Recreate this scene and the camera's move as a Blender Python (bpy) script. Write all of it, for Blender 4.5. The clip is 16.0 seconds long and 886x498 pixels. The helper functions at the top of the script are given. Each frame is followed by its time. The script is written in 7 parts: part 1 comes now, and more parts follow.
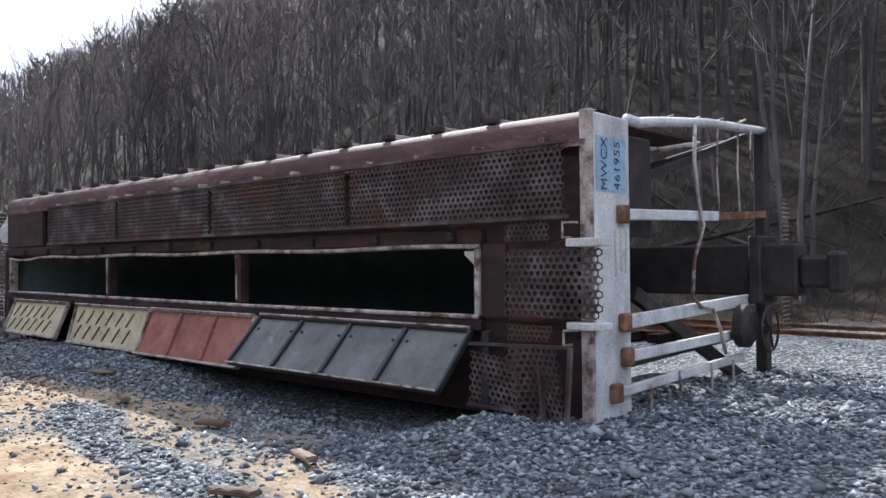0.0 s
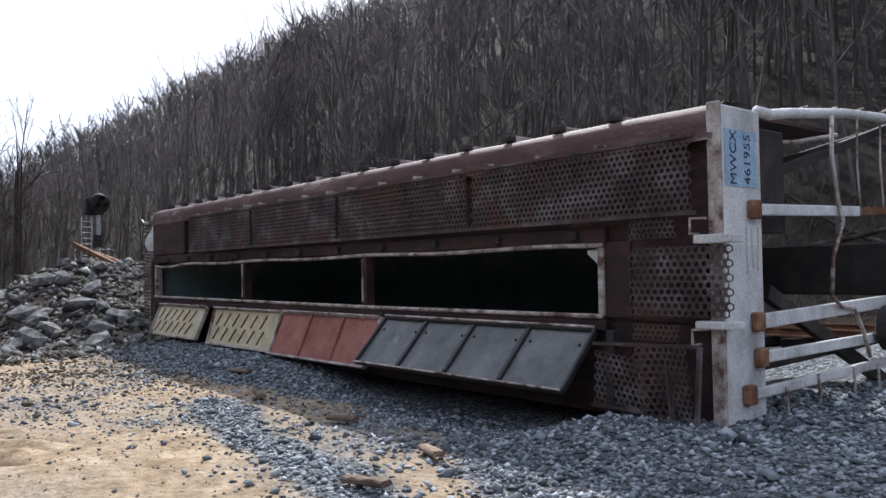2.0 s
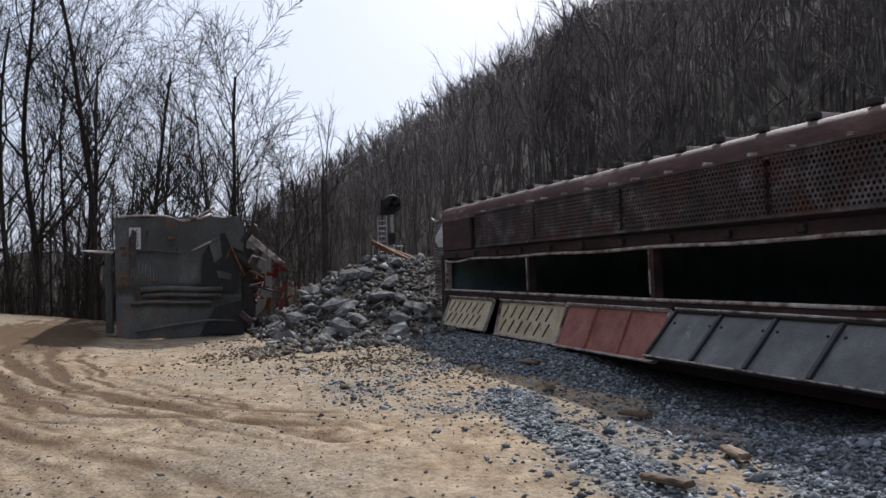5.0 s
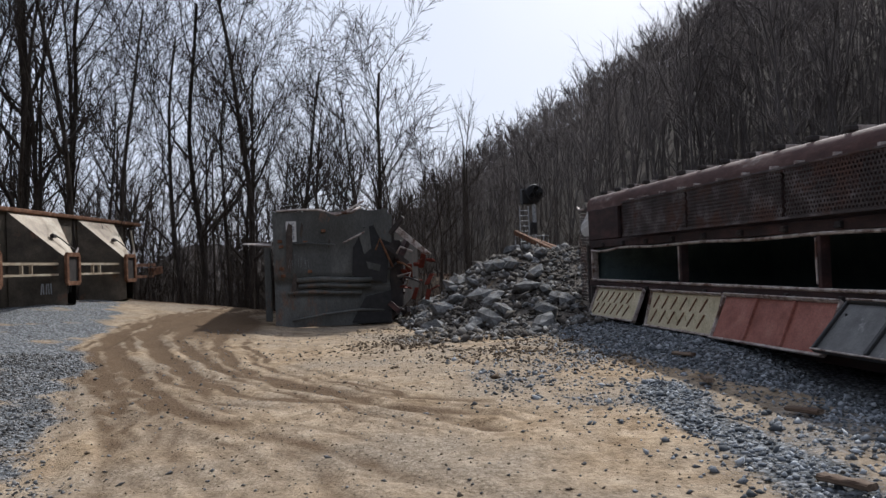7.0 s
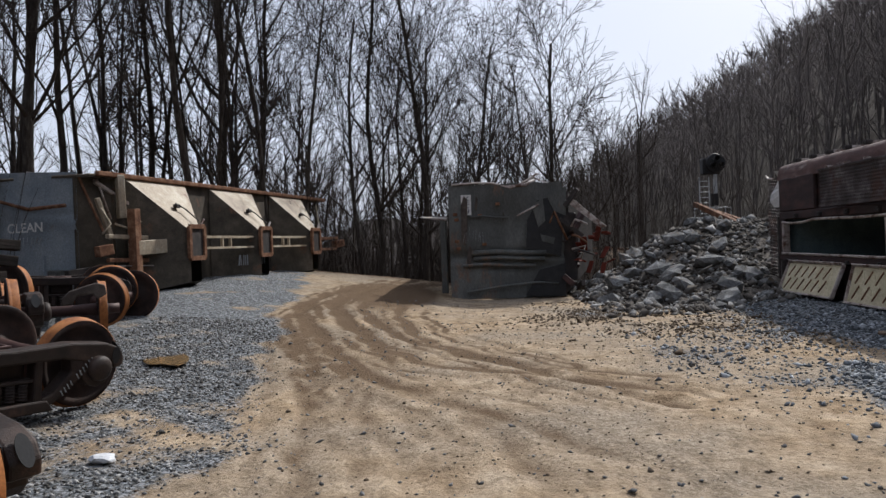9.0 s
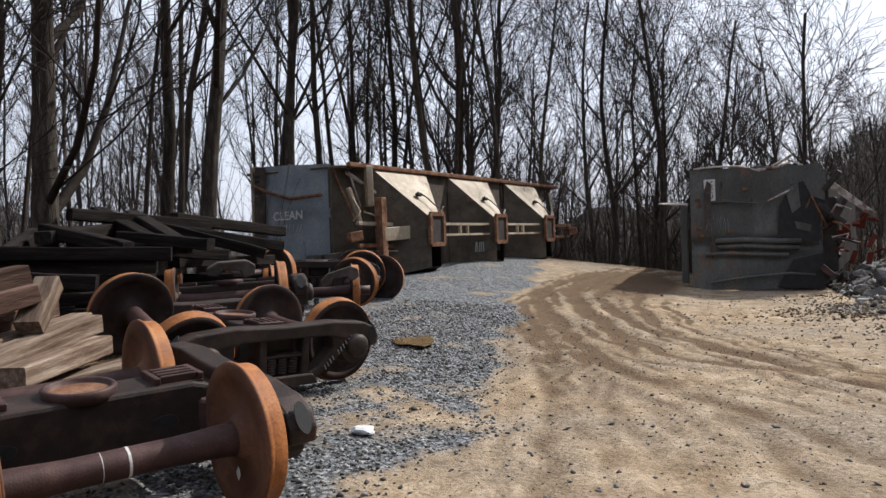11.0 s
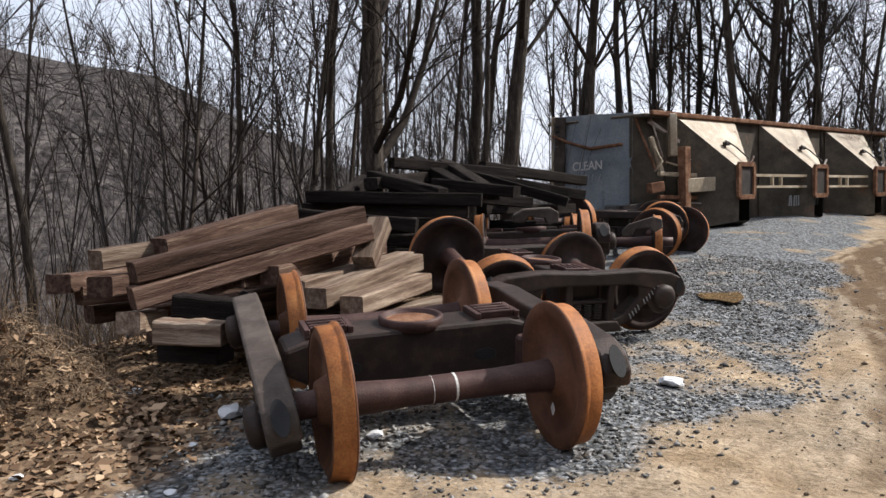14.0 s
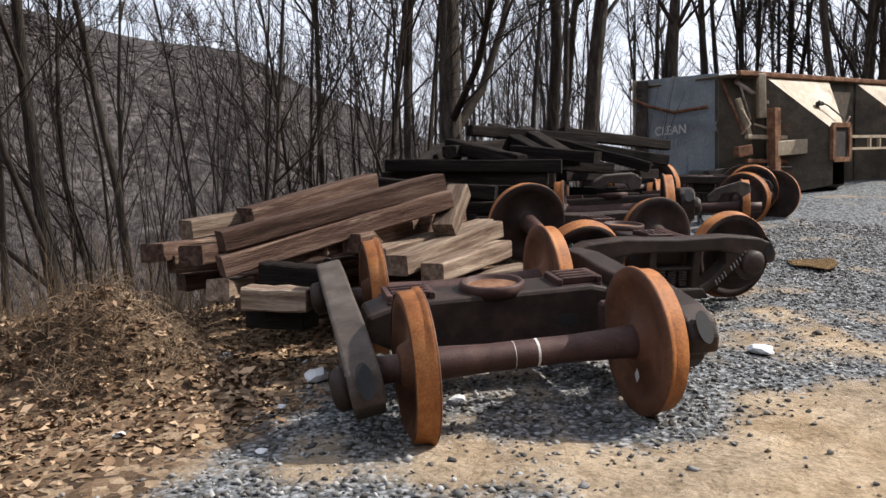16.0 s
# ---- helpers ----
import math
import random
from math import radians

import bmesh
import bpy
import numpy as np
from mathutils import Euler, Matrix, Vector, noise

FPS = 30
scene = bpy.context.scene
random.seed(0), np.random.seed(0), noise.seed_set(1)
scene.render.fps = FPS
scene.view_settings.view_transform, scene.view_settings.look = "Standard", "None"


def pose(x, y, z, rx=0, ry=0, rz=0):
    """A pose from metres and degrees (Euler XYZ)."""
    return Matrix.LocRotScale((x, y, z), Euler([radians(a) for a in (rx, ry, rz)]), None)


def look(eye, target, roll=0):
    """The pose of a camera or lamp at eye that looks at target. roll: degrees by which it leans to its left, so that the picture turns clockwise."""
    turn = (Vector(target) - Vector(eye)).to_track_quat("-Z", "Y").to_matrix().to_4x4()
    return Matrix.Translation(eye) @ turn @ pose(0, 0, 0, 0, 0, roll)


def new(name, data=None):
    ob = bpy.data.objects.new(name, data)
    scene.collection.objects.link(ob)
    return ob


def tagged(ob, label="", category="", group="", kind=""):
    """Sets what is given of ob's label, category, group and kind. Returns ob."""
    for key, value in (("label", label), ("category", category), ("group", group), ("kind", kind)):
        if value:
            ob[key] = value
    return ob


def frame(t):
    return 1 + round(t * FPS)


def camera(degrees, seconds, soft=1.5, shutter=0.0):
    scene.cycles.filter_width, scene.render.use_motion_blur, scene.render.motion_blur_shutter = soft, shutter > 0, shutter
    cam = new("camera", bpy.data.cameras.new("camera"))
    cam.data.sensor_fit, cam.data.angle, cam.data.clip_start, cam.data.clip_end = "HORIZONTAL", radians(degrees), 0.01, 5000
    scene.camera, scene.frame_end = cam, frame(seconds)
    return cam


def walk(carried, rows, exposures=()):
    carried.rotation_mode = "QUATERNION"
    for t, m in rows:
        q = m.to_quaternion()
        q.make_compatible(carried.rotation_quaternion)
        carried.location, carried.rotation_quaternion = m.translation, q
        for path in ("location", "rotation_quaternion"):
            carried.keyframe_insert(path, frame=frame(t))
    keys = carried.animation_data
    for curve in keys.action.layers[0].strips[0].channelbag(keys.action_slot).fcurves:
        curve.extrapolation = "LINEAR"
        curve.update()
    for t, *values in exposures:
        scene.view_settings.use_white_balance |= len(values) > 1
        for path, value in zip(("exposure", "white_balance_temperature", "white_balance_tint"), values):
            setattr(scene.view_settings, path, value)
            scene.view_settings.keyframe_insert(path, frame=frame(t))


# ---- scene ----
cam = camera(58.1, 16.0)
PATH = [
    (0, (0.428, 0.157, 1.709), (-0.922, 1.632, 1.741), -0.5),
    (0.5, (0.447, 0.136, 1.672), (-0.908, 1.606, 1.724), -0.7),
    (1, (0.444, 0.122, 1.654), (-0.946, 1.559, 1.706), -0.7),
    (1.5, (0.443, 0.106, 1.648), (-1.029, 1.459, 1.694), -0.9),
    (2, (0.442, 0.074, 1.618), (-1.11, 1.335, 1.675), -0.9),
    (2.5, (0.433, 0.064, 1.631), (-1.197, 1.221, 1.699), -1.0),
    (3, (0.428, 0.07, 1.64), (-1.262, 1.138, 1.715), -1.5),
    (3.5, (0.439, 0.054, 1.641), (-1.305, 1.032, 1.701), -1.9),
    (4, (0.421, 0.054, 1.642), (-1.375, 0.933, 1.691), -2.2),
    (4.5, (0.387, 0.009, 1.642), (-1.46, 0.776, 1.693), -2.0),
    (7, (0.367, -0.182, 1.658), (-1.605, 0.148, 1.696), -2.2),
    (7.5, (0.362, -0.196, 1.645), (-1.626, 0.021, 1.677), -2.4),
    (8, (0.343, -0.213, 1.639), (-1.654, -0.107, 1.645), -2.3),
    (8.5, (0.343, -0.257, 1.64), (-1.657, -0.241, 1.629), -2.3),
    (10.8, (0.271, -0.494, 1.615), (-1.638, -1.092, 1.604), -1.7),
    (11, (0.263, -0.503, 1.615), (-1.628, -1.154, 1.594), -1.9),
    (11.5, (0.258, -0.549, 1.592), (-1.585, -1.323, 1.541), -1.9),
    (12, (0.285, -0.569, 1.583), (-1.494, -1.476, 1.486), -1.6),
    (12.5, (0.292, -0.616, 1.567), (-1.402, -1.67, 1.438), -1.4),
    (13, (0.307, -0.641, 1.563), (-1.319, -1.8, 1.458), -1.6),
    (13.5, (0.325, -0.656, 1.553), (-1.256, -1.877, 1.447), -1.4),
    (14, (0.345, -0.657, 1.559), (-1.19, -1.933, 1.438), -1.0),
    (14.5, (0.351, -0.679, 1.546), (-1.138, -2.007, 1.402), -0.9),
    (15, (0.357, -0.685, 1.547), (-1.081, -2.064, 1.373), -1.3),
    (15.5, (0.359, -0.673, 1.54), (-1.039, -2.09, 1.348), -1.9),
    (16, (0.35, -0.678, 1.533), (-1.048, -2.096, 1.341), -1.9),
]
EXPOSURE = [(0, 0.98, 5750, 10), (1.0, 0.92, 5750, 10), (2.0, 0.6, 5750, 10), (2.5, 0.3, 5750, 10), (3.0, 0.0, 5800, 10), (3.5, -0.1, 5850, 10), (4.5, -0.05, 5850, 10),
            (7.0, -0.12, 5900, 10), (8.5, -0.12, 5950, 10), (11.0, 0.22, 6120, 10), (12.0, 0.38, 6200, 10), (12.5, 0.5, 6220, 10), (14.0, 0.45, 6220, 10), (16.0, 0.55, 6280, 10)]
walk(cam, [(t, look(eye, target, roll)) for t, eye, target, roll in PATH], EXPOSURE)


# ---- world, sun and exposure ----
world = bpy.data.worlds.new("sky")
scene.world = world
world.use_nodes = True
wn, wl = world.node_tree.nodes, world.node_tree.links
sky = wn.new("ShaderNodeTexSky")
sky.sky_type, sky.sun_disc = "NISHITA", False
SUN_DIR = Vector((-0.90, 0.62, 1.0)).normalized()
sky.sun_elevation = math.asin(SUN_DIR.z)
sky.sun_rotation = math.atan2(SUN_DIR.x, SUN_DIR.y)
sky.air_density, sky.dust_density, sky.ozone_density = 1.0, 4.0, 1.0
# thin high cloud: the sky's own light washed towards white
hazy = wn.new("ShaderNodeMix")
hazy.data_type = "RGBA"
cl_tc, cl_noise, cl_ramp = wn.new("ShaderNodeTexCoord"), wn.new("ShaderNodeTexNoise"), wn.new("ShaderNodeValToRGB")
cl_noise.inputs["Scale"].default_value, cl_noise.inputs["Detail"].default_value = 2.2, 5
cl_ramp.color_ramp.elements[0].position, cl_ramp.color_ramp.elements[1].position = 0.35, 0.7
cl_ramp.color_ramp.elements[0].color, cl_ramp.color_ramp.elements[1].color = (0.55, 0.55, 0.55, 1), (0.9, 0.9, 0.9, 1)
wl.new(cl_tc.outputs["Generated"], cl_noise.inputs["Vector"])
wl.new(cl_noise.outputs["Fac"], cl_ramp.inputs[0])
wl.new(cl_ramp.outputs[0], hazy.inputs[0])
wl.new(sky.outputs[0], hazy.inputs[6])
hazy.inputs[7].default_value = (8.8, 9.0, 9.9, 1)
wl.new(hazy.outputs[2], wn["Background"].inputs[0])
wn["Background"].inputs[1].default_value = 0.104

sun = new("sun", bpy.data.lights.new("sun", "SUN"))
sun.data.energy, sun.data.angle, sun.data.color = 5.0, radians(0.8), (1.0, 0.93, 0.83)
sun.matrix_world = look(SUN_DIR * 80, (0, 0, 0))


# ---- materials ----
def mat(name, stops, scale=6.0, rough=0.8, metal=0.0, bump=0.3, fine=60.0, wear=None, wear_at=0.62, wear_scale=1.5, stretch=(1, 1, 1), vary=0.0, bump_dist=0.01):
    """Noise-driven colour over a ramp of stops, fine grain, and a second colour that shows in worn patches."""
    m = bpy.data.materials.new(name)
    m.use_nodes = True
    n, l = m.node_tree.nodes, m.node_tree.links
    b = n["Principled BSDF"]
    tc, mp = n.new("ShaderNodeTexCoord"), n.new("ShaderNodeMapping")
    mp.inputs["Scale"].default_value = stretch
    l.new(tc.outputs["Object"], mp.inputs[0])
    vec = mp.outputs[0]
    if vary:
        oi, ad = n.new("ShaderNodeObjectInfo"), n.new("ShaderNodeVectorMath")
        sc = n.new("ShaderNodeMath")
        sc.operation = "MULTIPLY"
        sc.inputs[1].default_value = 37.0
        l.new(oi.outputs["Random"], sc.inputs[0])
        l.new(mp.outputs[0], ad.inputs[0])
        l.new(sc.outputs[0], ad.inputs[1])
        vec = ad.outputs[0]
    a = n.new("ShaderNodeTexNoise")
    a.inputs["Scale"].default_value, a.inputs["Detail"].default_value, a.inputs["Roughness"].default_value = scale, 6, 0.65
    l.new(vec, a.inputs["Vector"])
    r = n.new("ShaderNodeValToRGB")
    e = r.color_ramp.elements
    e[0].position, e[1].position = 0.32, 0.68
    e[0].color, e[1].color = (*stops[0], 1), (*stops[-1], 1)
    for i, c in enumerate(stops[1:-1]):
        e.new(0.32 + 0.36 * (i + 1) / (len(stops) - 1)).color = (*c, 1)
    l.new(a.outputs["Fac"], r.inputs[0])
    out = r.outputs[0]
    f = n.new("ShaderNodeTexNoise")
    f.inputs["Scale"].default_value, f.inputs["Detail"].default_value = fine, 4
    l.new(vec, f.inputs["Vector"])
    if wear:
        w = n.new("ShaderNodeTexNoise")
        w.inputs["Scale"].default_value, w.inputs["Detail"].default_value, w.inputs["Roughness"].default_value = wear_scale, 8, 0.7
        l.new(vec, w.inputs["Vector"])
        wr = n.new("ShaderNodeValToRGB")
        wr.color_ramp.elements[0].position, wr.color_ramp.elements[1].position = wear_at - 0.05, wear_at + 0.05
        l.new(w.outputs["Fac"], wr.inputs[0])
        mx = n.new("ShaderNodeMix")
        mx.data_type = "RGBA"
        l.new(wr.outputs[0], mx.inputs[0])
        l.new(out, mx.inputs[6])
        mx.inputs[7].default_value = (*wear, 1)
        out = mx.outputs[2]
    g = n.new("ShaderNodeMix")
    g.data_type, g.blend_type = "RGBA", "MULTIPLY"
    g.inputs[0].default_value = 0.5
    gr = n.new("ShaderNodeValToRGB")
    gr.color_ramp.elements[0].position, gr.color_ramp.elements[1].position = 0.3, 0.7
    gr.color_ramp.elements[0].color, gr.color_ramp.elements[1].color = (0.45, 0.45, 0.45, 1), (1.3, 1.3, 1.3, 1)
    l.new(f.outputs["Fac"], gr.inputs[0])
    l.new(out, g.inputs[6])
    l.new(gr.outputs[0], g.inputs[7])
    out = g.outputs[2]
    if vary:
        v = n.new("ShaderNodeMix")
        v.data_type, v.blend_type = "RGBA", "MULTIPLY"
        v.inputs[0].default_value = 1.0
        vr = n.new("ShaderNodeMapRange")
        vr.inputs["To Min"].default_value, vr.inputs["To Max"].default_value = 1 - vary, 1 + vary
        l.new(oi.outputs["Random"], vr.inputs[0])
        l.new(out, v.inputs[6])
        l.new(vr.outputs[0], v.inputs[7])
        out = v.outputs[2]
    l.new(out, b.inputs["Base Color"])
    rr = n.new("ShaderNodeMapRange")
    rr.inputs["To Min"].default_value, rr.inputs["To Max"].default_value = max(rough - 0.15, 0.03), min(rough + 0.12, 1)
    l.new(f.outputs["Fac"], rr.inputs[0])
    l.new(rr.outputs[0], b.inputs["Roughness"])
    b.inputs["Metallic"].default_value = metal
    b.inputs["Specular IOR Level"].default_value = 0.5 if rough < 0.56 else 0.3 if rough < 0.8 else 0.08
    if bump:
        bp = n.new("ShaderNodeBump")
        bp.inputs["Strength"].default_value, bp.inputs["Distance"].default_value = bump, bump_dist
        ad2 = n.new("ShaderNodeMath")
        l.new(f.outputs["Fac"], ad2.inputs[0])
        l.new(a.outputs["Fac"], ad2.inputs[1])
        l.new(ad2.outputs[0], bp.inputs["Height"])
        l.new(bp.outputs[0], b.inputs["Normal"])
    return m


ROOF_RUST = mat("rusted_maroon_steel", [(0.018, 0.012, 0.012), (0.034, 0.019, 0.018), (0.075, 0.036, 0.032)], 2.2, 0.7, 0.0, 0.35, 45, (0.14, 0.085, 0.07), 0.68, 1.1, (0.6, 1, 1.6))
EAVE = mat("peeling_roof_paint", [(0.05, 0.025, 0.022), (0.085, 0.044, 0.038), (0.16, 0.105, 0.09)], 2.4, 0.75, 0.0, 0.4, 40, (0.36, 0.32, 0.29), 0.63, 0.9, (0.5, 1, 1.6))
GRATE = mat("dirty_galvanised_steel", [(0.035, 0.028, 0.027), (0.075, 0.062, 0.06), (0.20, 0.18, 0.175)], 2.0, 0.6, 0.3, 0.2, 70, (0.09, 0.05, 0.04), 0.55, 1.6)
DARK = mat("sooty_steel", [(0.018, 0.016, 0.016), (0.032, 0.027, 0.025), (0.06, 0.045, 0.04)], 3, 0.75, 0.0, 0.3, 50)
INSIDE = mat("dark_teal_lining", [(0.05, 0.075, 0.08), (0.075, 0.11, 0.115), (0.10, 0.14, 0.145)], 2, 0.7, 0, 0.15, 40)
WHITE = mat("weathered_white_paint", [(0.34, 0.33, 0.32), (0.52, 0.51, 0.50), (0.66, 0.65, 0.63)], 2.5, 0.6, 0, 0.2, 50, (0.22, 0.12, 0.08), 0.68, 2.2, (1, 1, 0.6))
PALE_EDGE = mat("scuffed_pale_steel", [(0.20, 0.15, 0.13), (0.38, 0.33, 0.30), (0.55, 0.5, 0.46)], 5, 0.6, 0.1, 0.25, 60, (0.10, 0.055, 0.04), 0.55, 3)
BLUE = mat("faded_blue_paint", [(0.22, 0.32, 0.42), (0.28, 0.39, 0.50), (0.36, 0.46, 0.55)], 4, 0.6, 0, 0.1, 60, (0.5, 0.52, 0.55), 0.7, 3)
INK = mat("dark_blue_lettering", [(0.02, 0.025, 0.06), (0.03, 0.035, 0.08)], 8, 0.6, 0, 0.05, 60)
CREAM = mat("cream_door_paint", [(0.42, 0.37, 0.24), (0.52, 0.46, 0.31), (0.60, 0.54, 0.38)], 3, 0.6, 0, 0.15, 40, (0.25, 0.17, 0.10), 0.7, 2.5)
RED = mat("faded_red_primer", [(0.20, 0.075, 0.055), (0.28, 0.11, 0.085), (0.35, 0.16, 0.125)], 3, 0.65, 0, 0.15, 40, (0.33, 0.25, 0.21), 0.68, 2)
GREYDOOR = mat("weathered_grey_door", [(0.06, 0.06, 0.058), (0.10, 0.10, 0.097), (0.15, 0.15, 0.145)], 2.2, 0.55, 0.1, 0.2, 40, (0.30, 0.30, 0.29), 0.66, 1.6)
RUBBER = mat("black_gasket", [(0.012, 0.012, 0.013), (0.03, 0.03, 0.03)], 6, 0.55, 0, 0.1, 60)
GREYCAR = mat("faded_grey_hopper_paint", [(0.055, 0.056, 0.052), (0.085, 0.086, 0.080), (0.135, 0.136, 0.127)], 1.2, 0.7, 0, 0.2, 30, (0.17, 0.10, 0.065), 0.62, 1.3, (1, 1, 0.45))
BLUEGREY = mat("faded_blue_grey_paint", [(0.17, 0.20, 0.23), (0.22, 0.25, 0.28), (0.28, 0.31, 0.33)], 1.4, 0.65, 0, 0.2, 30, (0.16, 0.10, 0.07), 0.66, 1.2)
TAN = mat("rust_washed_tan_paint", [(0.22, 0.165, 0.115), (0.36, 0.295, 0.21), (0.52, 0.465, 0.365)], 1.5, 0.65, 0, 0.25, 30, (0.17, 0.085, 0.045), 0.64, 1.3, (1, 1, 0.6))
# Grimy olive, kept dark to carry the shade on the tan car's faces.
OLIVE = mat("grimy_shade_dark_olive_steel", [(0.035, 0.029, 0.021), (0.068, 0.056, 0.041), (0.12, 0.098, 0.072)], 1.6, 0.7, 0, 0.25, 30, (0.14, 0.075, 0.045), 0.62, 1.4)
RUSTY = mat("brown_rusty_steel", [(0.09, 0.045, 0.028), (0.16, 0.08, 0.048), (0.27, 0.16, 0.10)], 5, 0.8, 0, 0.35, 60)
BRIGHTRUST = mat("bright_orange_rust", [(0.17, 0.058, 0.017), (0.28, 0.10, 0.026), (0.37, 0.155, 0.048)], 5, 0.7, 0, 0.15, 80, (0.20, 0.07, 0.025), 0.66, 4)
WHEELFACE = mat("dark_rusted_wheel_plate", [(0.016, 0.010, 0.009), (0.030, 0.018, 0.015), (0.06, 0.033, 0.025)], 4, 0.75, 0.1, 0.3, 70)
WARMRUST = mat("red_brown_wheel_plate", [(0.06, 0.025, 0.014), (0.10, 0.042, 0.022), (0.15, 0.068, 0.035)], 4, 0.75, 0.1, 0.3, 70)
CASTING = mat("oily_cast_steel", [(0.013, 0.0085, 0.007), (0.026, 0.0165, 0.013), (0.055, 0.034, 0.026)], 4, 0.6, 0.1, 0.35, 90, (0.07, 0.036, 0.025), 0.66, 3)
DUSTYCAST = mat("dusty_cast_steel", [(0.035, 0.026, 0.021), (0.065, 0.05, 0.041), (0.11, 0.088, 0.073)], 4, 0.7, 0.1, 0.3, 90)
AXLE = mat("red_oxide_axle", [(0.032, 0.016, 0.014), (0.055, 0.028, 0.024), (0.09, 0.05, 0.043)], 4, 0.6, 0.2, 0.25, 80)
CHALK = mat("white_chalk_paint", [(0.5, 0.49, 0.47), (0.62, 0.61, 0.59)], 20, 0.9, 0, 0, 60)
FADED_CHALK = mat("thin_chalk_marks", [(0.26, 0.27, 0.28), (0.40, 0.41, 0.42)], 20, 0.9, 0, 0, 60)
WOOD = mat("weathered_creosote_timber", [(0.040, 0.023, 0.017), (0.098, 0.059, 0.044), (0.185, 0.125, 0.096)], 3, 0.85, 0, 0.9, 26, (0.27, 0.20, 0.15), 0.63, 2.0, (0.35, 5, 5), 0.35, 0.02)
PALEWOOD = mat("bleached_timber", [(0.07, 0.045, 0.033), (0.16, 0.115, 0.085), (0.30, 0.24, 0.185)], 3, 0.85, 0, 0.6, 26, (0.12, 0.08, 0.055), 0.62, 2.5, (0.35, 5, 5), 0.25, 0.015)
DARKWOOD = mat("charred_creosote_timber", [(0.008, 0.0065, 0.006), (0.017, 0.0135, 0.012), (0.036, 0.029, 0.025)], 3, 0.86, 0, 0.8, 26, (0.085, 0.07, 0.062), 0.70, 2.0, (0.4, 5, 5), 0.35, 0.02)
BARK = mat("grey_brown_bark", [(0.026, 0.021, 0.018), (0.052, 0.043, 0.036), (0.10, 0.085, 0.072)], 4, 0.95, 0, 1.0, 22, (0.12, 0.115, 0.10), 0.70, 1.5, (3, 3, 0.6), 0.25, 0.03)
TWIG = mat("bare_twig_bark", [(0.028, 0.022, 0.019), (0.055, 0.045, 0.038)], 3, 0.95, 0, 0, 20, vary=0.2)
# Far trees: the haze of distance is mixed into this paler bark colour.
FARTWIG = mat("haze_tinted_far_woods", [(0.075, 0.068, 0.066), (0.115, 0.104, 0.10), (0.16, 0.147, 0.14)], 0.06, 0.95, 0, 0, 2)
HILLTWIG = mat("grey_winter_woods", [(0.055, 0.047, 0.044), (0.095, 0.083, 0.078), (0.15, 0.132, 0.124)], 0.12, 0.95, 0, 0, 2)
STRAW = mat("dry_straw_stems", [(0.10, 0.068, 0.042), (0.16, 0.112, 0.072), (0.27, 0.20, 0.135)], 1.2, 0.9, 0, 0, 30)
ROOTS = mat("dark_dry_roots", [(0.07, 0.047, 0.031), (0.15, 0.105, 0.07), (0.28, 0.21, 0.145)], 1.2, 0.9, 0, 0, 30)
LEAF = mat("dead_oak_leaves", [(0.11, 0.062, 0.035), (0.21, 0.13, 0.075), (0.36, 0.25, 0.155)], 9, 0.85, 0, 0, 30)
STONE2 = mat("warm_grey_gravel", [(0.12, 0.115, 0.11), (0.22, 0.215, 0.205), (0.34, 0.33, 0.32)], 9, 0.85, 0, 0.3, 60)
STONE = mat("blue_grey_limestone_ballast", [(0.085, 0.095, 0.105), (0.18, 0.195, 0.21), (0.36, 0.38, 0.40)], 9, 0.85, 0, 0.3, 60)
ROCK = mat("broken_grey_limestone", [(0.075, 0.076, 0.076), (0.16, 0.16, 0.158), (0.32, 0.322, 0.318)], 1.6, 0.9, 0, 0.8, 18, (0.15, 0.115, 0.08), 0.60, 1.5, vary=0.25, bump_dist=0.04)
SILVER = mat("aluminium_paint", [(0.38, 0.39, 0.40), (0.5, 0.51, 0.52)], 6, 0.5, 0.2, 0.1, 60)
# Black paint of the signal; also the painted dark of holes and slots.
BLACK = mat("matt_black_paint_and_hole_dark", [(0.008, 0.008, 0.009), (0.02, 0.02, 0.021)], 6, 0.6, 0, 0.1, 60)
PLASTIC = mat("dirty_white_plastic", [(0.5, 0.51, 0.53), (0.68, 0.69, 0.7)], 9, 0.5, 0, 0.2, 40)
WATER = mat("muddy_puddle_water", [(0.16, 0.10, 0.045), (0.2, 0.13, 0.06)], 3, 0.15, 0, 0.02, 12)
WATER.node_tree.nodes["Principled BSDF"].inputs["Roughness"].default_value = 0.05


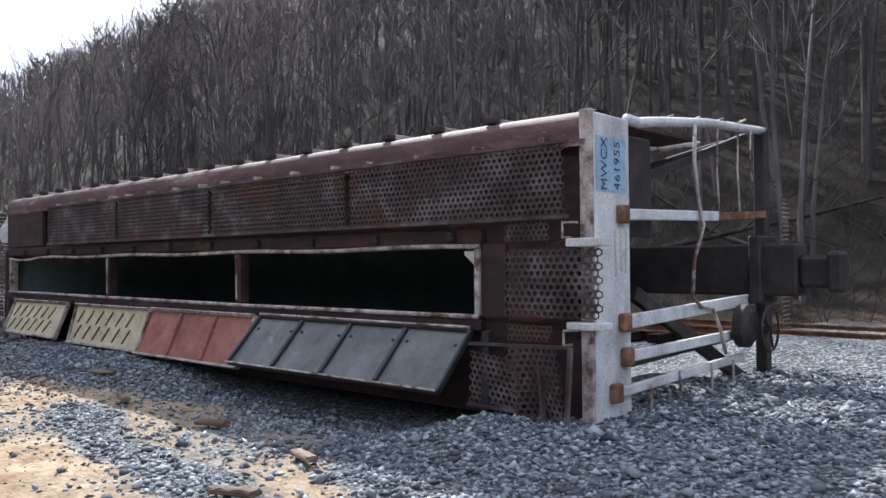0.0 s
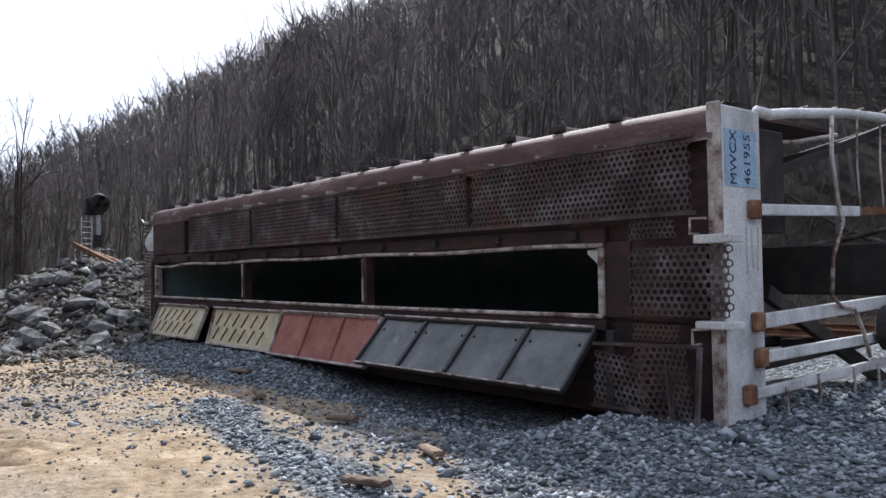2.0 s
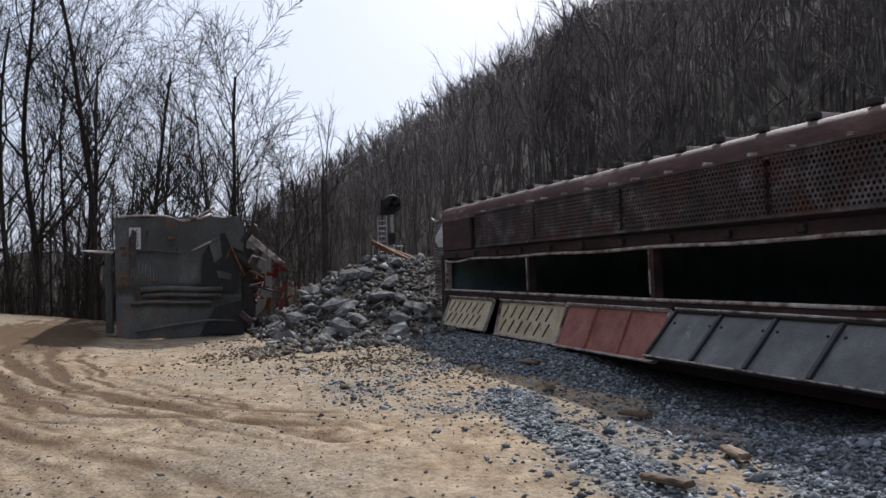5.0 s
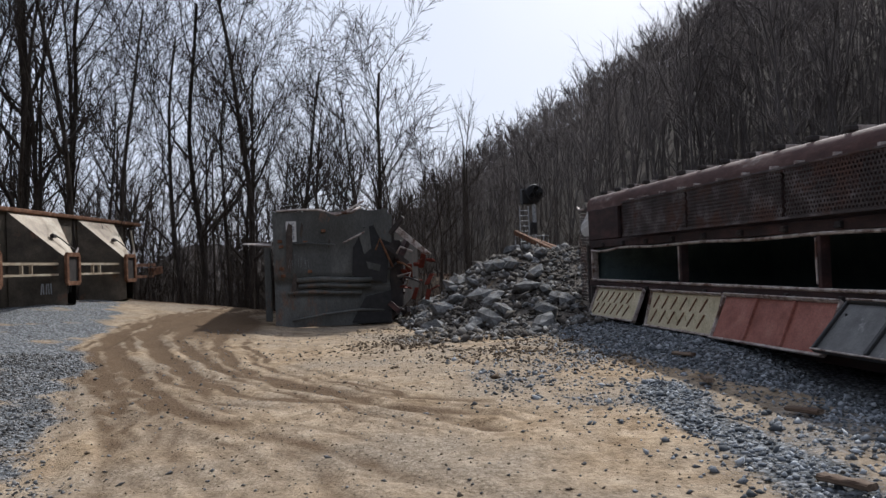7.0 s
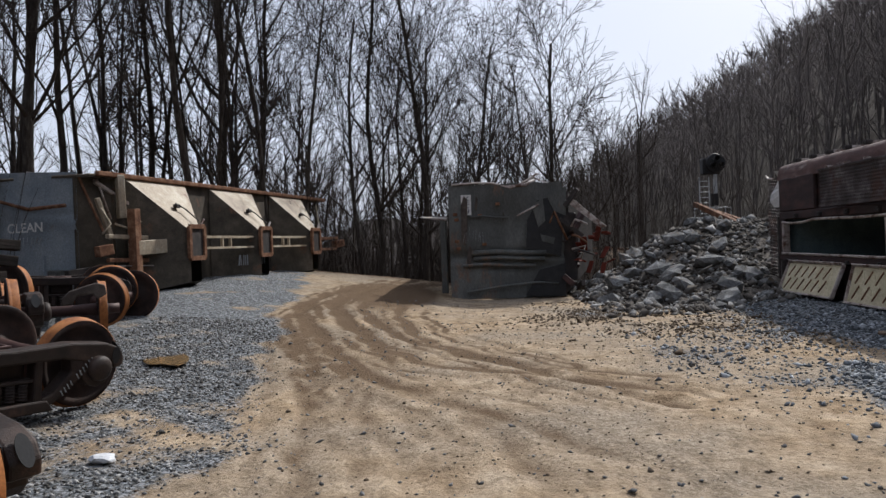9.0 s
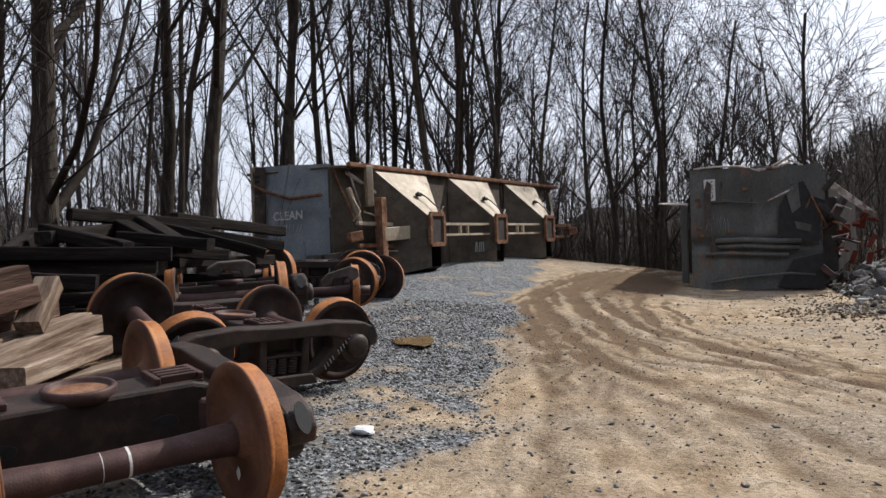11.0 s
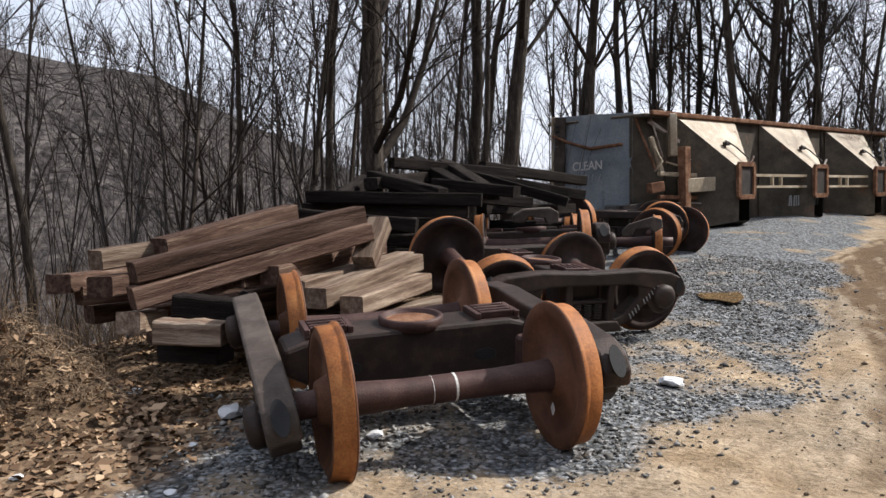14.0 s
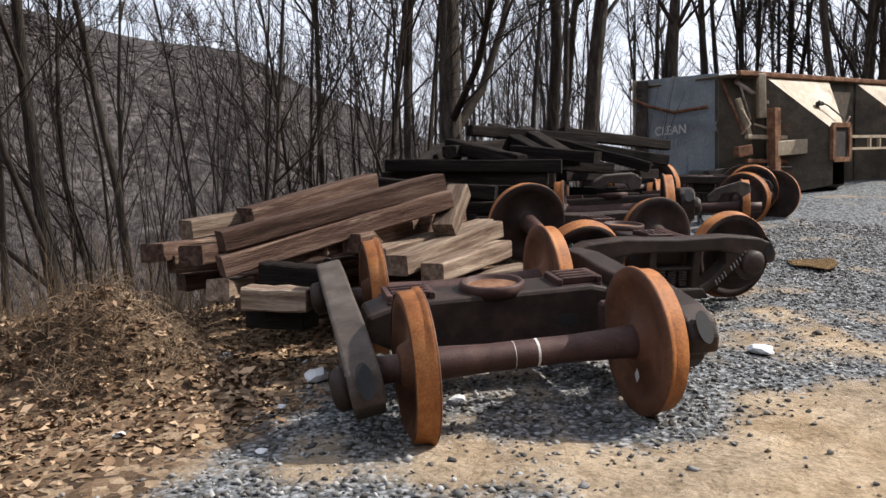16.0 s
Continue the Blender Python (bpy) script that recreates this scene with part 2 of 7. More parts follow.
# ---- mesh building ----
class Shape:
    """Collects vertices and faces for one mesh."""

    def __init__(self):
        self.v, self.f = [], []

    def add(self, verts, faces, m=None):
        k = len(self.v)
        self.v += [tuple(m @ Vector(p)) if m else tuple(p) for p in verts]
        self.f += [tuple(k + i for i in q) for q in faces]
        return self

    def box(self, lo, hi, m=None, c=0.0):
        """A box from lo to hi, its edges cut back by c."""
        (x0, y0, z0), (x1, y1, z1) = lo, hi
        if c <= 0:
            return self.add([(x, y, z) for x in (x0, x1) for y in (y0, y1) for z in (z0, z1)],
                            [(0, 1, 3, 2), (4, 6, 7, 5), (0, 4, 5, 1), (2, 3, 7, 6), (0, 2, 6, 4), (1, 5, 7, 3)], m)
        def ring(z, i):
            a, b, d, e = x0 + i, x1 - i, y0 + i, y1 - i
            return [(a + c, d, z), (b - c, d, z), (b, d + c, z), (b, e - c, z), (b - c, e, z), (a + c, e, z), (a, e - c, z), (a, d + c, z)]
        v = ring(z0, c * 0.6) + ring(z0 + c, 0) + ring(z1 - c, 0) + ring(z1, c * 0.6)
        f = [tuple(range(7, -1, -1)), tuple(range(24, 32))]
        f += [(8 * r + i, 8 * r + (i + 1) % 8, 8 * r + 8 + (i + 1) % 8, 8 * r + 8 + i) for r in range(3) for i in range(8)]
        return self.add(v, f, m)

    def tube(self, pts, rad, n=8, m=None, closed=True):
        """A round bar along points; rad one number or one a point."""
        pts = [Vector(p) for p in pts]
        rs = [rad] * len(pts) if isinstance(rad, (int, float)) else rad
        v, f = [], []
        side = None
        for i, p in enumerate(pts):
            d = (pts[min(i + 1, len(pts) - 1)] - pts[max(i - 1, 0)]).normalized()
            if side is None:
                side = d.orthogonal().normalized()
            side = (side - d * side.dot(d)).normalized()
            up = d.cross(side)
            v += [p + (side * math.cos(6.2832 * k / n) + up * math.sin(6.2832 * k / n)) * rs[i] for k in range(n)]
        for i in range(len(pts) - 1):
            f += [(n * i + k, n * i + (k + 1) % n, n * i + n + (k + 1) % n, n * i + n + k) for k in range(n)]
        if closed:
            f += [tuple(range(n - 1, -1, -1)), tuple(range(n * (len(pts) - 1), n * len(pts)))]
        return self.add(v, f, m)

    def lathe(self, prof, n=32, m=None, caps=True):
        """Turns (radius, height) pairs about z."""
        v = [(r * math.cos(6.2832 * k / n), r * math.sin(6.2832 * k / n), z) for r, z in prof for k in range(n)]
        f = [(n * i + k, n * i + (k + 1) % n, n * i + n + (k + 1) % n, n * i + n + k) for i in range(len(prof) - 1) for k in range(n)]
        if caps and prof[0][0] > 0.001:
            f.append(tuple(range(n - 1, -1, -1)))
        if caps and prof[-1][0] > 0.001:
            f.append(tuple(range(n * (len(prof) - 1), n * len(prof))))
        return self.add(v, f, m)

    def prism(self, outline, lo, hi, m=None):
        """A plate with that outline in x and y, from z lo to hi."""
        n = len(outline)
        v = [(x, y, lo) for x, y in outline] + [(x, y, hi) for x, y in outline]
        f = [tuple(range(n - 1, -1, -1)), tuple(range(n, 2 * n))] + [(i, (i + 1) % n, n + (i + 1) % n, n + i) for i in range(n)]
        return self.add(v, f, m)

    def ring(self, outer, inner, lo, hi, m=None):
        """A plate between two outlines of as many points."""
        n = len(outer)
        v = [(x, y, z) for z in (lo, hi) for o in (outer, inner) for x, y in o]
        f = []
        for i in range(n):
            j = (i + 1) % n
            f += [(i, n + i, n + j, j), (2 * n + i, 2 * n + j, 3 * n + j, 3 * n + i), (i, j, 2 * n + j, 2 * n + i), (n + i, 3 * n + i, 3 * n + j, n + j)]
        return self.add(v, f, m)

    def mesh(self, name, material, smooth=False):
        me = bpy.data.meshes.new(name)
        me.from_pydata(self.v, [], self.f)
        me.materials.append(material)
        if smooth:
            me.polygons.foreach_set("use_smooth", [True] * len(me.polygons))
        me.update()
        return me


def part(name, shape, material, parent, label="", smooth=False):
    ob = new(name, shape.mesh(name, material, smooth) if isinstance(shape, Shape) else shape)
    ob.parent = parent
    if label:
        tagged(ob, label)
    return ob


def thing(name, label, category, m=None, group="", kind=""):
    ob = new(name)
    ob.empty_display_size = 0.2
    if m:
        ob.matrix_world = m
    return tagged(ob, label, category, group, kind)


def solid(name, shape, material, label, category, group="", kind="", smooth=False):
    return tagged(new(name, shape.mesh(name, material, smooth)), label, category, group, kind)


def basis(origin, ex, ey, ez):
    ex, ey, ez = Vector(ex), Vector(ey), Vector(ez)
    m = Matrix.Identity(4)
    for i in range(3):
        m[i][0], m[i][1], m[i][2], m[i][3] = ex[i], ey[i], ez[i], origin[i]
    return m


# ---- the lie of the land ----
def step(a, b, x):
    t = np.clip((x - a) / (b - a), 0, 1)
    return t * t * (3 - 2 * t)


def wobble(x, y, s, seed=0.0):
    """Cheap smooth unevenness between about -1 and 1."""
    return (np.sin(x * s + 1.3 * seed) * np.cos(y * s * 1.13 + 2.1 * seed) + 0.6 * np.sin(x * s * 2.3 + y * s * 1.7 + seed)
            + 0.4 * np.cos(x * s * 4.1 - y * s * 3.7 + 3 * seed)) / 2.0


def land(x, y):
    x, y = np.asarray(x, float), np.asarray(y, float)
    u = np.clip((-x - 6.5) / 13.5, 0, 1.25) * np.clip((-y - 0.5) / 6, 0, 1.15)
    z = -0.04 + 0.62 * u + 0.10 * step(-8, -20, x)
    z = z + 0.24 * step(4.4, 6.2, y) * step(-24, -18, x) * (step(-9.0, -11, x) + step(-5.6, -4.6, x) * step(2, -1, x))
    z = z - 0.14 * np.exp(-((x + 7.2) / 1.9) ** 2 - ((y - 6.1) / 0.7) ** 2)
    z = z + 0.13 * np.exp(-((x + 7.6) / 2.6) ** 2 - ((y + 6.6) / 1.5) ** 2) + 0.05 * np.exp(-((x + 4.6) / 0.9) ** 2 - ((y + 5.5) / 0.8) ** 2)
    # track bed, then the wooded hillside
    z = z + 0.25 * step(11.5, 13, y)
    hill = np.maximum(y - 17.5, 0)
    z = z + np.where(hill < 130, 0.60 * hill, 78 + 0.15 * (hill - 130)) * step(0, 6, hill) + 0.7 * wobble(x, y, 0.16) * step(18, 30, y)
    # the bank falling away behind the trucks and beyond the road's end
    brink = -9.2 - 4.6 * step(-7, -16, x)
    fall = np.maximum(brink - y, 0)
    z = z - np.minimum(0.55 * fall, 26) * step(0, 3, fall)
    away = np.maximum(-x - 29, 0) * step(14, 4, y)
    z = z - np.minimum(0.35 * away, 14) * step(0, 6, away) * step(-40, -20, y)
    # far hills across the valley
    far = np.hypot(x, y + 0)
    ang = np.arctan2(-y, -x)
    crest = np.interp(ang, [0.0, 0.3, 0.6, 0.785, 1.04, 1.28, 1.9], [5, 5, 7, 13, 52, 66, 74]) + 20
    z = z + (crest + 4 * wobble(x, y, 0.02)) * step(110, 300, far) * step(8, -10, y)
    back = np.maximum(x - 14, 0) * step(14, 0, y) * step(-9, 0, y)
    return z + 0.02 * np.minimum(back, 100) + 0.02 * wobble(x, y, 1.1, 2)


def spaced(lo, hi, d, reach, grow):
    core = list(np.arange(lo, hi + d, d))
    a, s = core[0], d
    left = []
    while a > -reach:
        s *= grow
        a -= s
        left.append(a)
    b, s = core[-1], d
    right = []
    while b < reach:
        s *= grow
        b += s
        right.append(b)
    return np.array(left[::-1] + core + right)


GX, GY = spaced(-26, 3, 0.1, 900, 1.1), spaced(-9, 8, 0.1, 900, 1.1)
XX, YY = np.meshgrid(GX, GY)
rngs = np.random.default_rng(5)


# wheel ruts: middle line, half width, depth
RUTS = [
    ([(-27, -3.7), (-18.7, -3.9), (-15.4, -4.3), (-13.6, -3.7), (-11.2, -2.8), (-9, -2.4), (-7.3, -2.05), (-4.5, -1.6)], 0.28, 0.8),
    ([(-31, -2.1), (-25, -3.4), (-19.9, -3.7), (-17.5, -3.65), (-15, -2.95), (-12, -1.9), (-10.4, -0.95), (-9.5, 0.5), (-8.4, 1.6)], 0.36, 1.0),
    ([(-24, -3.9), (-18, -4.4), (-16, -4.1), (-13.6, -3.3), (-10, -1.9), (-9, -1.4), (-8.3, -0.8), (-7.3, -0.15), (-5.5, 0.9)], 0.40, 1.0),
    ([(-30, -1.2), (-24, -2.6), (-20, -3.0), (-17.3, -3.05), (-14.1, -2.05), (-12.8, -1.45), (-11.3, -0.5), (-9.7, 0.4), (-7.5, 1.7)], 0.30, 0.8),
    ([(-20, -2.3), (-16.3, -2.1), (-13.7, -1.5), (-12, -0.7), (-10.7, 0.0), (-9.4, 0.6), (-7.6, 1.6)], 0.30, 0.7),
    ([(-10.3, -2.3), (-8.6, -1.2), (-7.6, -0.55), (-6.3, -0.1), (-5.6, 0.05), (-3, 0.7)], 0.34, 0.7),
    ([(-14.5, -4.4), (-10, -3.1), (-7, -2.4), (-4.6, -1.9), (-2.5, -2.1)], 0.22, 0.4),
    ([(-14, -3.6), (-9, -1.9), (-6, -1.0), (-3.5, -0.6)], 0.2, 0.5),
]


def from_line(line, x, y):
    """Distance of each place from a line of points."""
    best = np.full(x.shape, 99.0)
    for (ax, ay), (bx, by) in zip(line, line[1:]):
        dx, dy = bx - ax, by - ay
        t = np.clip(((x - ax) * dx + (y - ay) * dy) / (dx * dx + dy * dy), 0, 1)
        best = np.minimum(best, np.hypot(x - ax - t * dx, y - ay - t * dy))
    return best


mud, rut = np.zeros_like(XX), np.zeros_like(XX)
WX, WY = XX + 0.10 * wobble(XX, YY, 1.7, 1), YY + 0.10 * wobble(XX, YY, 1.9, 9)
for line, w, deep in RUTS:
    d = from_line(line, WX, WY) / (w * 0.5)
    g = np.exp(-d ** 2 * 1.4) * deep * (0.55 + 0.45 * step(-0.4, 0.5, wobble(XX, YY, 0.6, 11)))
    rut += -0.03 * g + 0.018 * np.exp(-((d - 1.6) ** 2) * 4) * deep
    mud = np.maximum(mud, g * (0.75 + 0.35 * wobble(XX, YY, 2.6, 3)))
# narrower tyre marks side by side with each rut
for i, (line, w, deep) in enumerate(RUTS):
    for j, off in enumerate((-0.62, -0.36, 0.34, 0.56, 0.86)):
        beside = [(x - 0.22 * off, y + off + 0.05 * math.sin(i * 3 + j)) for x, y in line]
        d = from_line(beside, WX, WY) / (0.07 + 0.015 * ((i + j) % 3))
        fade = step(0.15, 0.75, wobble(XX, YY, 0.45, 15 + i * 5 + j) + 0.45)
        g = np.exp(-d ** 2 * 1.4) * (0.30 + 0.09 * ((i * 2 + j) % 4)) * fade
        rut += -0.014 * g + 0.008 * np.exp(-((d - 1.8) ** 2) * 3) * fade
        mud = np.maximum(mud, g * (0.75 + 0.4 * wobble(XX, YY, 3.1, 4 + j)))
mud = np.maximum(mud, 0.8 * np.exp(-(((XX + 21.5) / 3.2) ** 2 + ((YY + 2.6) / 0.9) ** 2)))
mud *= (1.0 + 0.45 * step(-8.5, -12.5, XX)) * (1 - 0.55 * step(-10.5, -5.5, XX))
ZZ = land(XX, YY) + rut
ZZ += (0.014 * wobble(XX, YY, 3.1, 1) + 0.009 * wobble(XX, YY, 7.7, 5)) * step(40, 20, np.hypot(XX + 8, YY))
# zones: ballast gravel, leaf litter
near_trucks = step(0.5, -0.3, (YY - np.interp(XX, [-30, -22, -16, -10, -6, -2, 2], [-7.2, -5.4, -4.6, -3.3, -2.6, -3.0, -4.4])) + 0.35 * wobble(XX, YY, 1.3, 3))
by_car = step(-0.4, 0.4, YY - np.interp(XX, [-24, -16, -12, -10, -8, -6.5, -5, -3, 0, 4], [4.6, 4.7, 4.9, 5.1, 5.7, 5.5, 4.7, 3.6, 2.0, 1.0]) + 0.3 * wobble(XX, YY, 1.4, 6))
strip = np.exp(-(from_line([(-9.5, 4.3), (-7.5, 3.75), (-5.5, 3.6), (-3.0, 2.9)], WX, WY) / 0.42) ** 2)
scrappy = 0.42 * step(0.8, 2.4, YY - np.interp(XX, [-20, -12, -8, -4, 0], [-0.5, -0.2, 1.2, 0.8, 0.5])) * (0.8 + 0.7 * wobble(XX, YY, 0.9, 8))
near_trucks = near_trucks * (0.64 + 0.26 * step(-7.5, -10.5, XX) + 0.5 * wobble(XX, YY, 1.6, 12) + 0.25 * wobble(XX, YY, 4.3, 17))
gravel = np.clip(np.maximum(np.maximum(near_trucks, by_car), np.maximum(strip, scrappy)), 0, 1)
leafy = np.maximum(step(-5.0, -6.4, YY + 0.15 * (XX + 3) * step(-4, 4, XX) + 0.5 * wobble(XX, YY, 1.0, 7) - 1.1 * step(-3.5, -1.2, XX) + 4.0 * step(-7.5, -10.5, XX)), step(16.5, 18.5, YY))
leafy = np.maximum(leafy, step(-27, -31, XX))
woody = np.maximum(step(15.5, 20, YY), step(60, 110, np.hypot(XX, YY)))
gm = bpy.data.meshes.new("ground")
ny, nx = XX.shape
idx = np.arange(nx * ny).reshape(ny, nx)
quads = np.stack([idx[:-1, :-1], idx[:-1, 1:], idx[1:, 1:], idx[1:, :-1]], -1).reshape(-1, 4)
gm.vertices.add(nx * ny)
gm.vertices.foreach_set("co", np.stack([XX, YY, ZZ], -1).ravel())
gm.loops.add(quads.size)
gm.loops.foreach_set("vertex_index", quads.ravel())
gm.polygons.add(len(quads))
gm.polygons.foreach_set("loop_start", np.arange(0, quads.size, 4))
gm.polygons.foreach_set("use_smooth", np.ones(len(quads), bool))
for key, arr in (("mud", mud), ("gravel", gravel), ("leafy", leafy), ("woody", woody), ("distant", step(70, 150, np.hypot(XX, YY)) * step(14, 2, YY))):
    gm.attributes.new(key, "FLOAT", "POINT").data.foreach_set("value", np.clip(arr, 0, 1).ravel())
gm.update()
gm.validate()


def ground_material():
    m = bpy.data.materials.new("yard_ground")
    m.use_nodes = True
    n, l = m.node_tree.nodes, m.node_tree.links
    b = n["Principled BSDF"]
    tc = n.new("ShaderNodeTexCoord")

    def noise_tex(scale, detail=6, rough=0.6):
        t = n.new("ShaderNodeTexNoise")
        t.inputs["Scale"].default_value, t.inputs["Detail"].default_value, t.inputs["Roughness"].default_value = scale, detail, rough
        l.new(tc.outputs["Object"], t.inputs["Vector"])
        return t.outputs["Fac"]

    def ramp(src, *stops):
        r = n.new("ShaderNodeValToRGB")
        e = r.color_ramp.elements
        e[0].position, e[1].position = stops[0][0], stops[-1][0]
        e[0].color, e[1].color = (*stops[0][1], 1), (*stops[-1][1], 1)
        for p, c in stops[1:-1]:
            e.new(p).color = (*c, 1)
        l.new(src, r.inputs[0])
        return r.outputs[0]

    def mix(fac, a, c, mode="MIX"):
        x = n.new("ShaderNodeMix")
        x.data_type, x.blend_type = "RGBA", mode
        if isinstance(fac, float):
            x.inputs[0].default_value = fac
        else:
            l.new(fac, x.inputs[0])
        l.new(a, x.inputs[6])
        l.new(c, x.inputs[7])
        return x.outputs[2]

    def attr(name):
        a = n.new("ShaderNodeAttribute")
        a.attribute_name = name
        return a.outputs["Fac"]

    def math2(op, a, c):
        x = n.new("ShaderNodeMath")
        x.operation = op
        for i, s in enumerate((a, c)):
            if isinstance(s, float):
                x.inputs[i].default_value = s
            else:
                l.new(s, x.inputs[i])
        return x.outputs[0]

    broad, mids, grain = noise_tex(0.35), noise_tex(2.2), noise_tex(28, 8, 0.7)
    dirt = ramp(mids, (0.28, (0.19, 0.132, 0.08)), (0.45, (0.30, 0.222, 0.142)), (0.56, (0.38, 0.292, 0.196)), (0.72, (0.48, 0.385, 0.275)))
    dirt = mix(ramp(broad, (0.40, (0, 0, 0)), (0.62, (0.85, 0.85, 0.85))), dirt, ramp(grain, (0.3, (0.14, 0.115, 0.087)), (0.5, (0.27, 0.225, 0.172)), (0.7, (0.42, 0.365, 0.295))))
    dirt = mix(0.75, dirt, ramp(noise_tex(9, 8, 0.75), (0.34, (0.38, 0.35, 0.31)), (0.52, (0.95, 0.95, 0.95)), (0.72, (1.3, 1.3, 1.3))), "MULTIPLY")
    wet = ramp(grain, (0.3, (0.065, 0.042, 0.025)), (0.7, (0.16, 0.11, 0.068)))
    dirt = mix(ramp(math2("MULTIPLY", attr("mud"), math2("ADD", mids, 0.45)), (0.06, (0, 0, 0)), (0.36, (0.97, 0.97, 0.97))), dirt, wet)
    vor = n.new("ShaderNodeTexVoronoi")
    vor.inputs["Scale"].default_value = 24
    l.new(tc.outputs["Object"], vor.inputs["Vector"])
    bw = n.new("ShaderNodeRGBToBW")
    l.new(vor.outputs["Color"], bw.inputs[0])
    stones = ramp(bw.outputs[0], (0.2, (0.09, 0.098, 0.106)), (0.5, (0.17, 0.18, 0.19)), (0.8, (0.31, 0.32, 0.335)))
    edge = ramp(vor.outputs["Distance"], (0.35, (1, 1, 1)), (0.75, (0.35, 0.33, 0.30)))
    stones = mix(1.0, stones, edge, "MULTIPLY")
    vor2 = n.new("ShaderNodeTexVoronoi")
    vor2.inputs["Scale"].default_value = 16
    l.new(tc.outputs["Object"], vor2.inputs["Vector"])
    bw2 = n.new("ShaderNodeRGBToBW")
    l.new(vor2.outputs["Color"], bw2.inputs[0])
    leaves = ramp(bw2.outputs[0], (0.15, (0.06, 0.041, 0.028)), (0.45, (0.15, 0.10, 0.064)), (0.65, (0.235, 0.165, 0.106)), (0.85, (0.36, 0.27, 0.185)))
    leaves = mix(0.6, leaves, ramp(mids, (0.3, (0.35, 0.33, 0.3)), (0.7, (1, 1, 1))), "MULTIPLY")
    gf = ramp(math2("ADD", math2("MULTIPLY", attr("gravel"), 0.9), math2("MULTIPLY", math2("SUBTRACT", grain, 0.5), 0.9)), (0.3, (0, 0, 0)), (0.6, (1, 1, 1)))
    col = mix(gf, dirt, stones)
    col = mix(ramp(math2("ADD", attr("leafy"), math2("MULTIPLY", math2("SUBTRACT", mids, 0.5), 0.8)), (0.35, (0, 0, 0)), (0.6, (1, 1, 1))), col, leaves)
    # Hillside leaf litter, its colour darkened for the shade among trees and brush.
    shaded_floor = ramp(noise_tex(1.4, 10, 0.8), (0.3, (0.014, 0.0125, 0.011)), (0.5, (0.032, 0.027, 0.0225)), (0.7, (0.065, 0.054, 0.044)))
    shaded_floor = mix(0.4, shaded_floor, ramp(noise_tex(0.05, 4), (0.35, (0.55, 0.6, 0.5)), (0.65, (1.1, 1, 1))), "MULTIPLY")
    col = mix(attr("woody"), col, shaded_floor)
    # Distant floor gets paler greys that stand in for air haze.
    haze_tinted_floor = ramp(noise_tex(0.35, 10, 0.85), (0.40, (0.012, 0.011, 0.011)), (0.5, (0.045, 0.039, 0.038)), (0.60, (0.13, 0.115, 0.108)))
    col = mix(attr("distant"), col, haze_tinted_floor)
    l.new(col, b.inputs["Base Color"])
    b.inputs["Roughness"].default_value = 0.95
    b.inputs["Specular IOR Level"].default_value = 0.06
    bp = n.new("ShaderNodeBump")
    bp.inputs["Strength"].default_value, bp.inputs["Distance"].default_value = 0.8, 0.03
    h = math2("ADD", math2("MULTIPLY", grain, 0.8), math2("MULTIPLY", math2("SUBTRACT", 1.0, vor.outputs["Distance"]), 0.5))
    l.new(h, bp.inputs["Height"])
    l.new(bp.outputs[0], b.inputs["Normal"])
    return m


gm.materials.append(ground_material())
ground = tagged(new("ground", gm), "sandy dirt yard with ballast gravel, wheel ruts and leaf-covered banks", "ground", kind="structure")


def lz(x, y):
    return float(land(x, y))


# ---- bare trees ----
def grow(seed, height, r0, fork=0.35, limbs=9, reach=0.42, levels=3, twigs=3, lean=(0, 0)):
    """Segments (p, r, p, r, level) of a leafless tree standing at the origin."""
    g = random.Random(seed)
    segs = []

    def shoot(p, d, length, r, level):
        n = (8, 5, 3, 2)[min(level, 3)]
        for i in range(n):
            bend = (0.06, 0.12, 0.15, 0.17)[min(level, 3)]
            d = (d + Vector((g.gauss(0, bend), g.gauss(0, bend), g.gauss(0, bend * 0.6) + (0.03, 0.13, 0.10, 0.05)[min(level, 3)]))).normalized()
            q = p + d * (length / n)
            r2 = r * (0.87 if level == 0 else 0.78)
            segs.append((p, r, q, r2, level))
            if level < levels:
                kids = (limbs / 6 if i >= fork * n else 0) if level == 0 else twigs * (1 if i else 0.5)
                kids = int(kids) + (g.random() < kids % 1)
                for _ in range(kids):
                    side = d.cross(Vector((g.gauss(0, 1), g.gauss(0, 1), g.gauss(0, 1)))).normalized()
                    a = g.uniform(0.45, 0.95)
                    dd = (d * math.cos(a) + side * math.sin(a)).normalized()
                    if dd.z < 0:
                        dd.z *= -0.3
                    s = p.lerp(q, g.uniform(0.2, 1.0))
                    span = length * reach * (1.25 - 0.6 * i / n) if level == 0 else length * 0.5
                    shoot(s, dd, span * g.uniform(0.7, 1.15), max(r2 * g.uniform(0.35, 0.6), 0.005), level + 1)
            p, r = q, r2

    shoot(Vector((0, 0, -0.3)), Vector((lean[0], lean[1], 1)).normalized(), height * 0.9, r0, 0)
    return segs


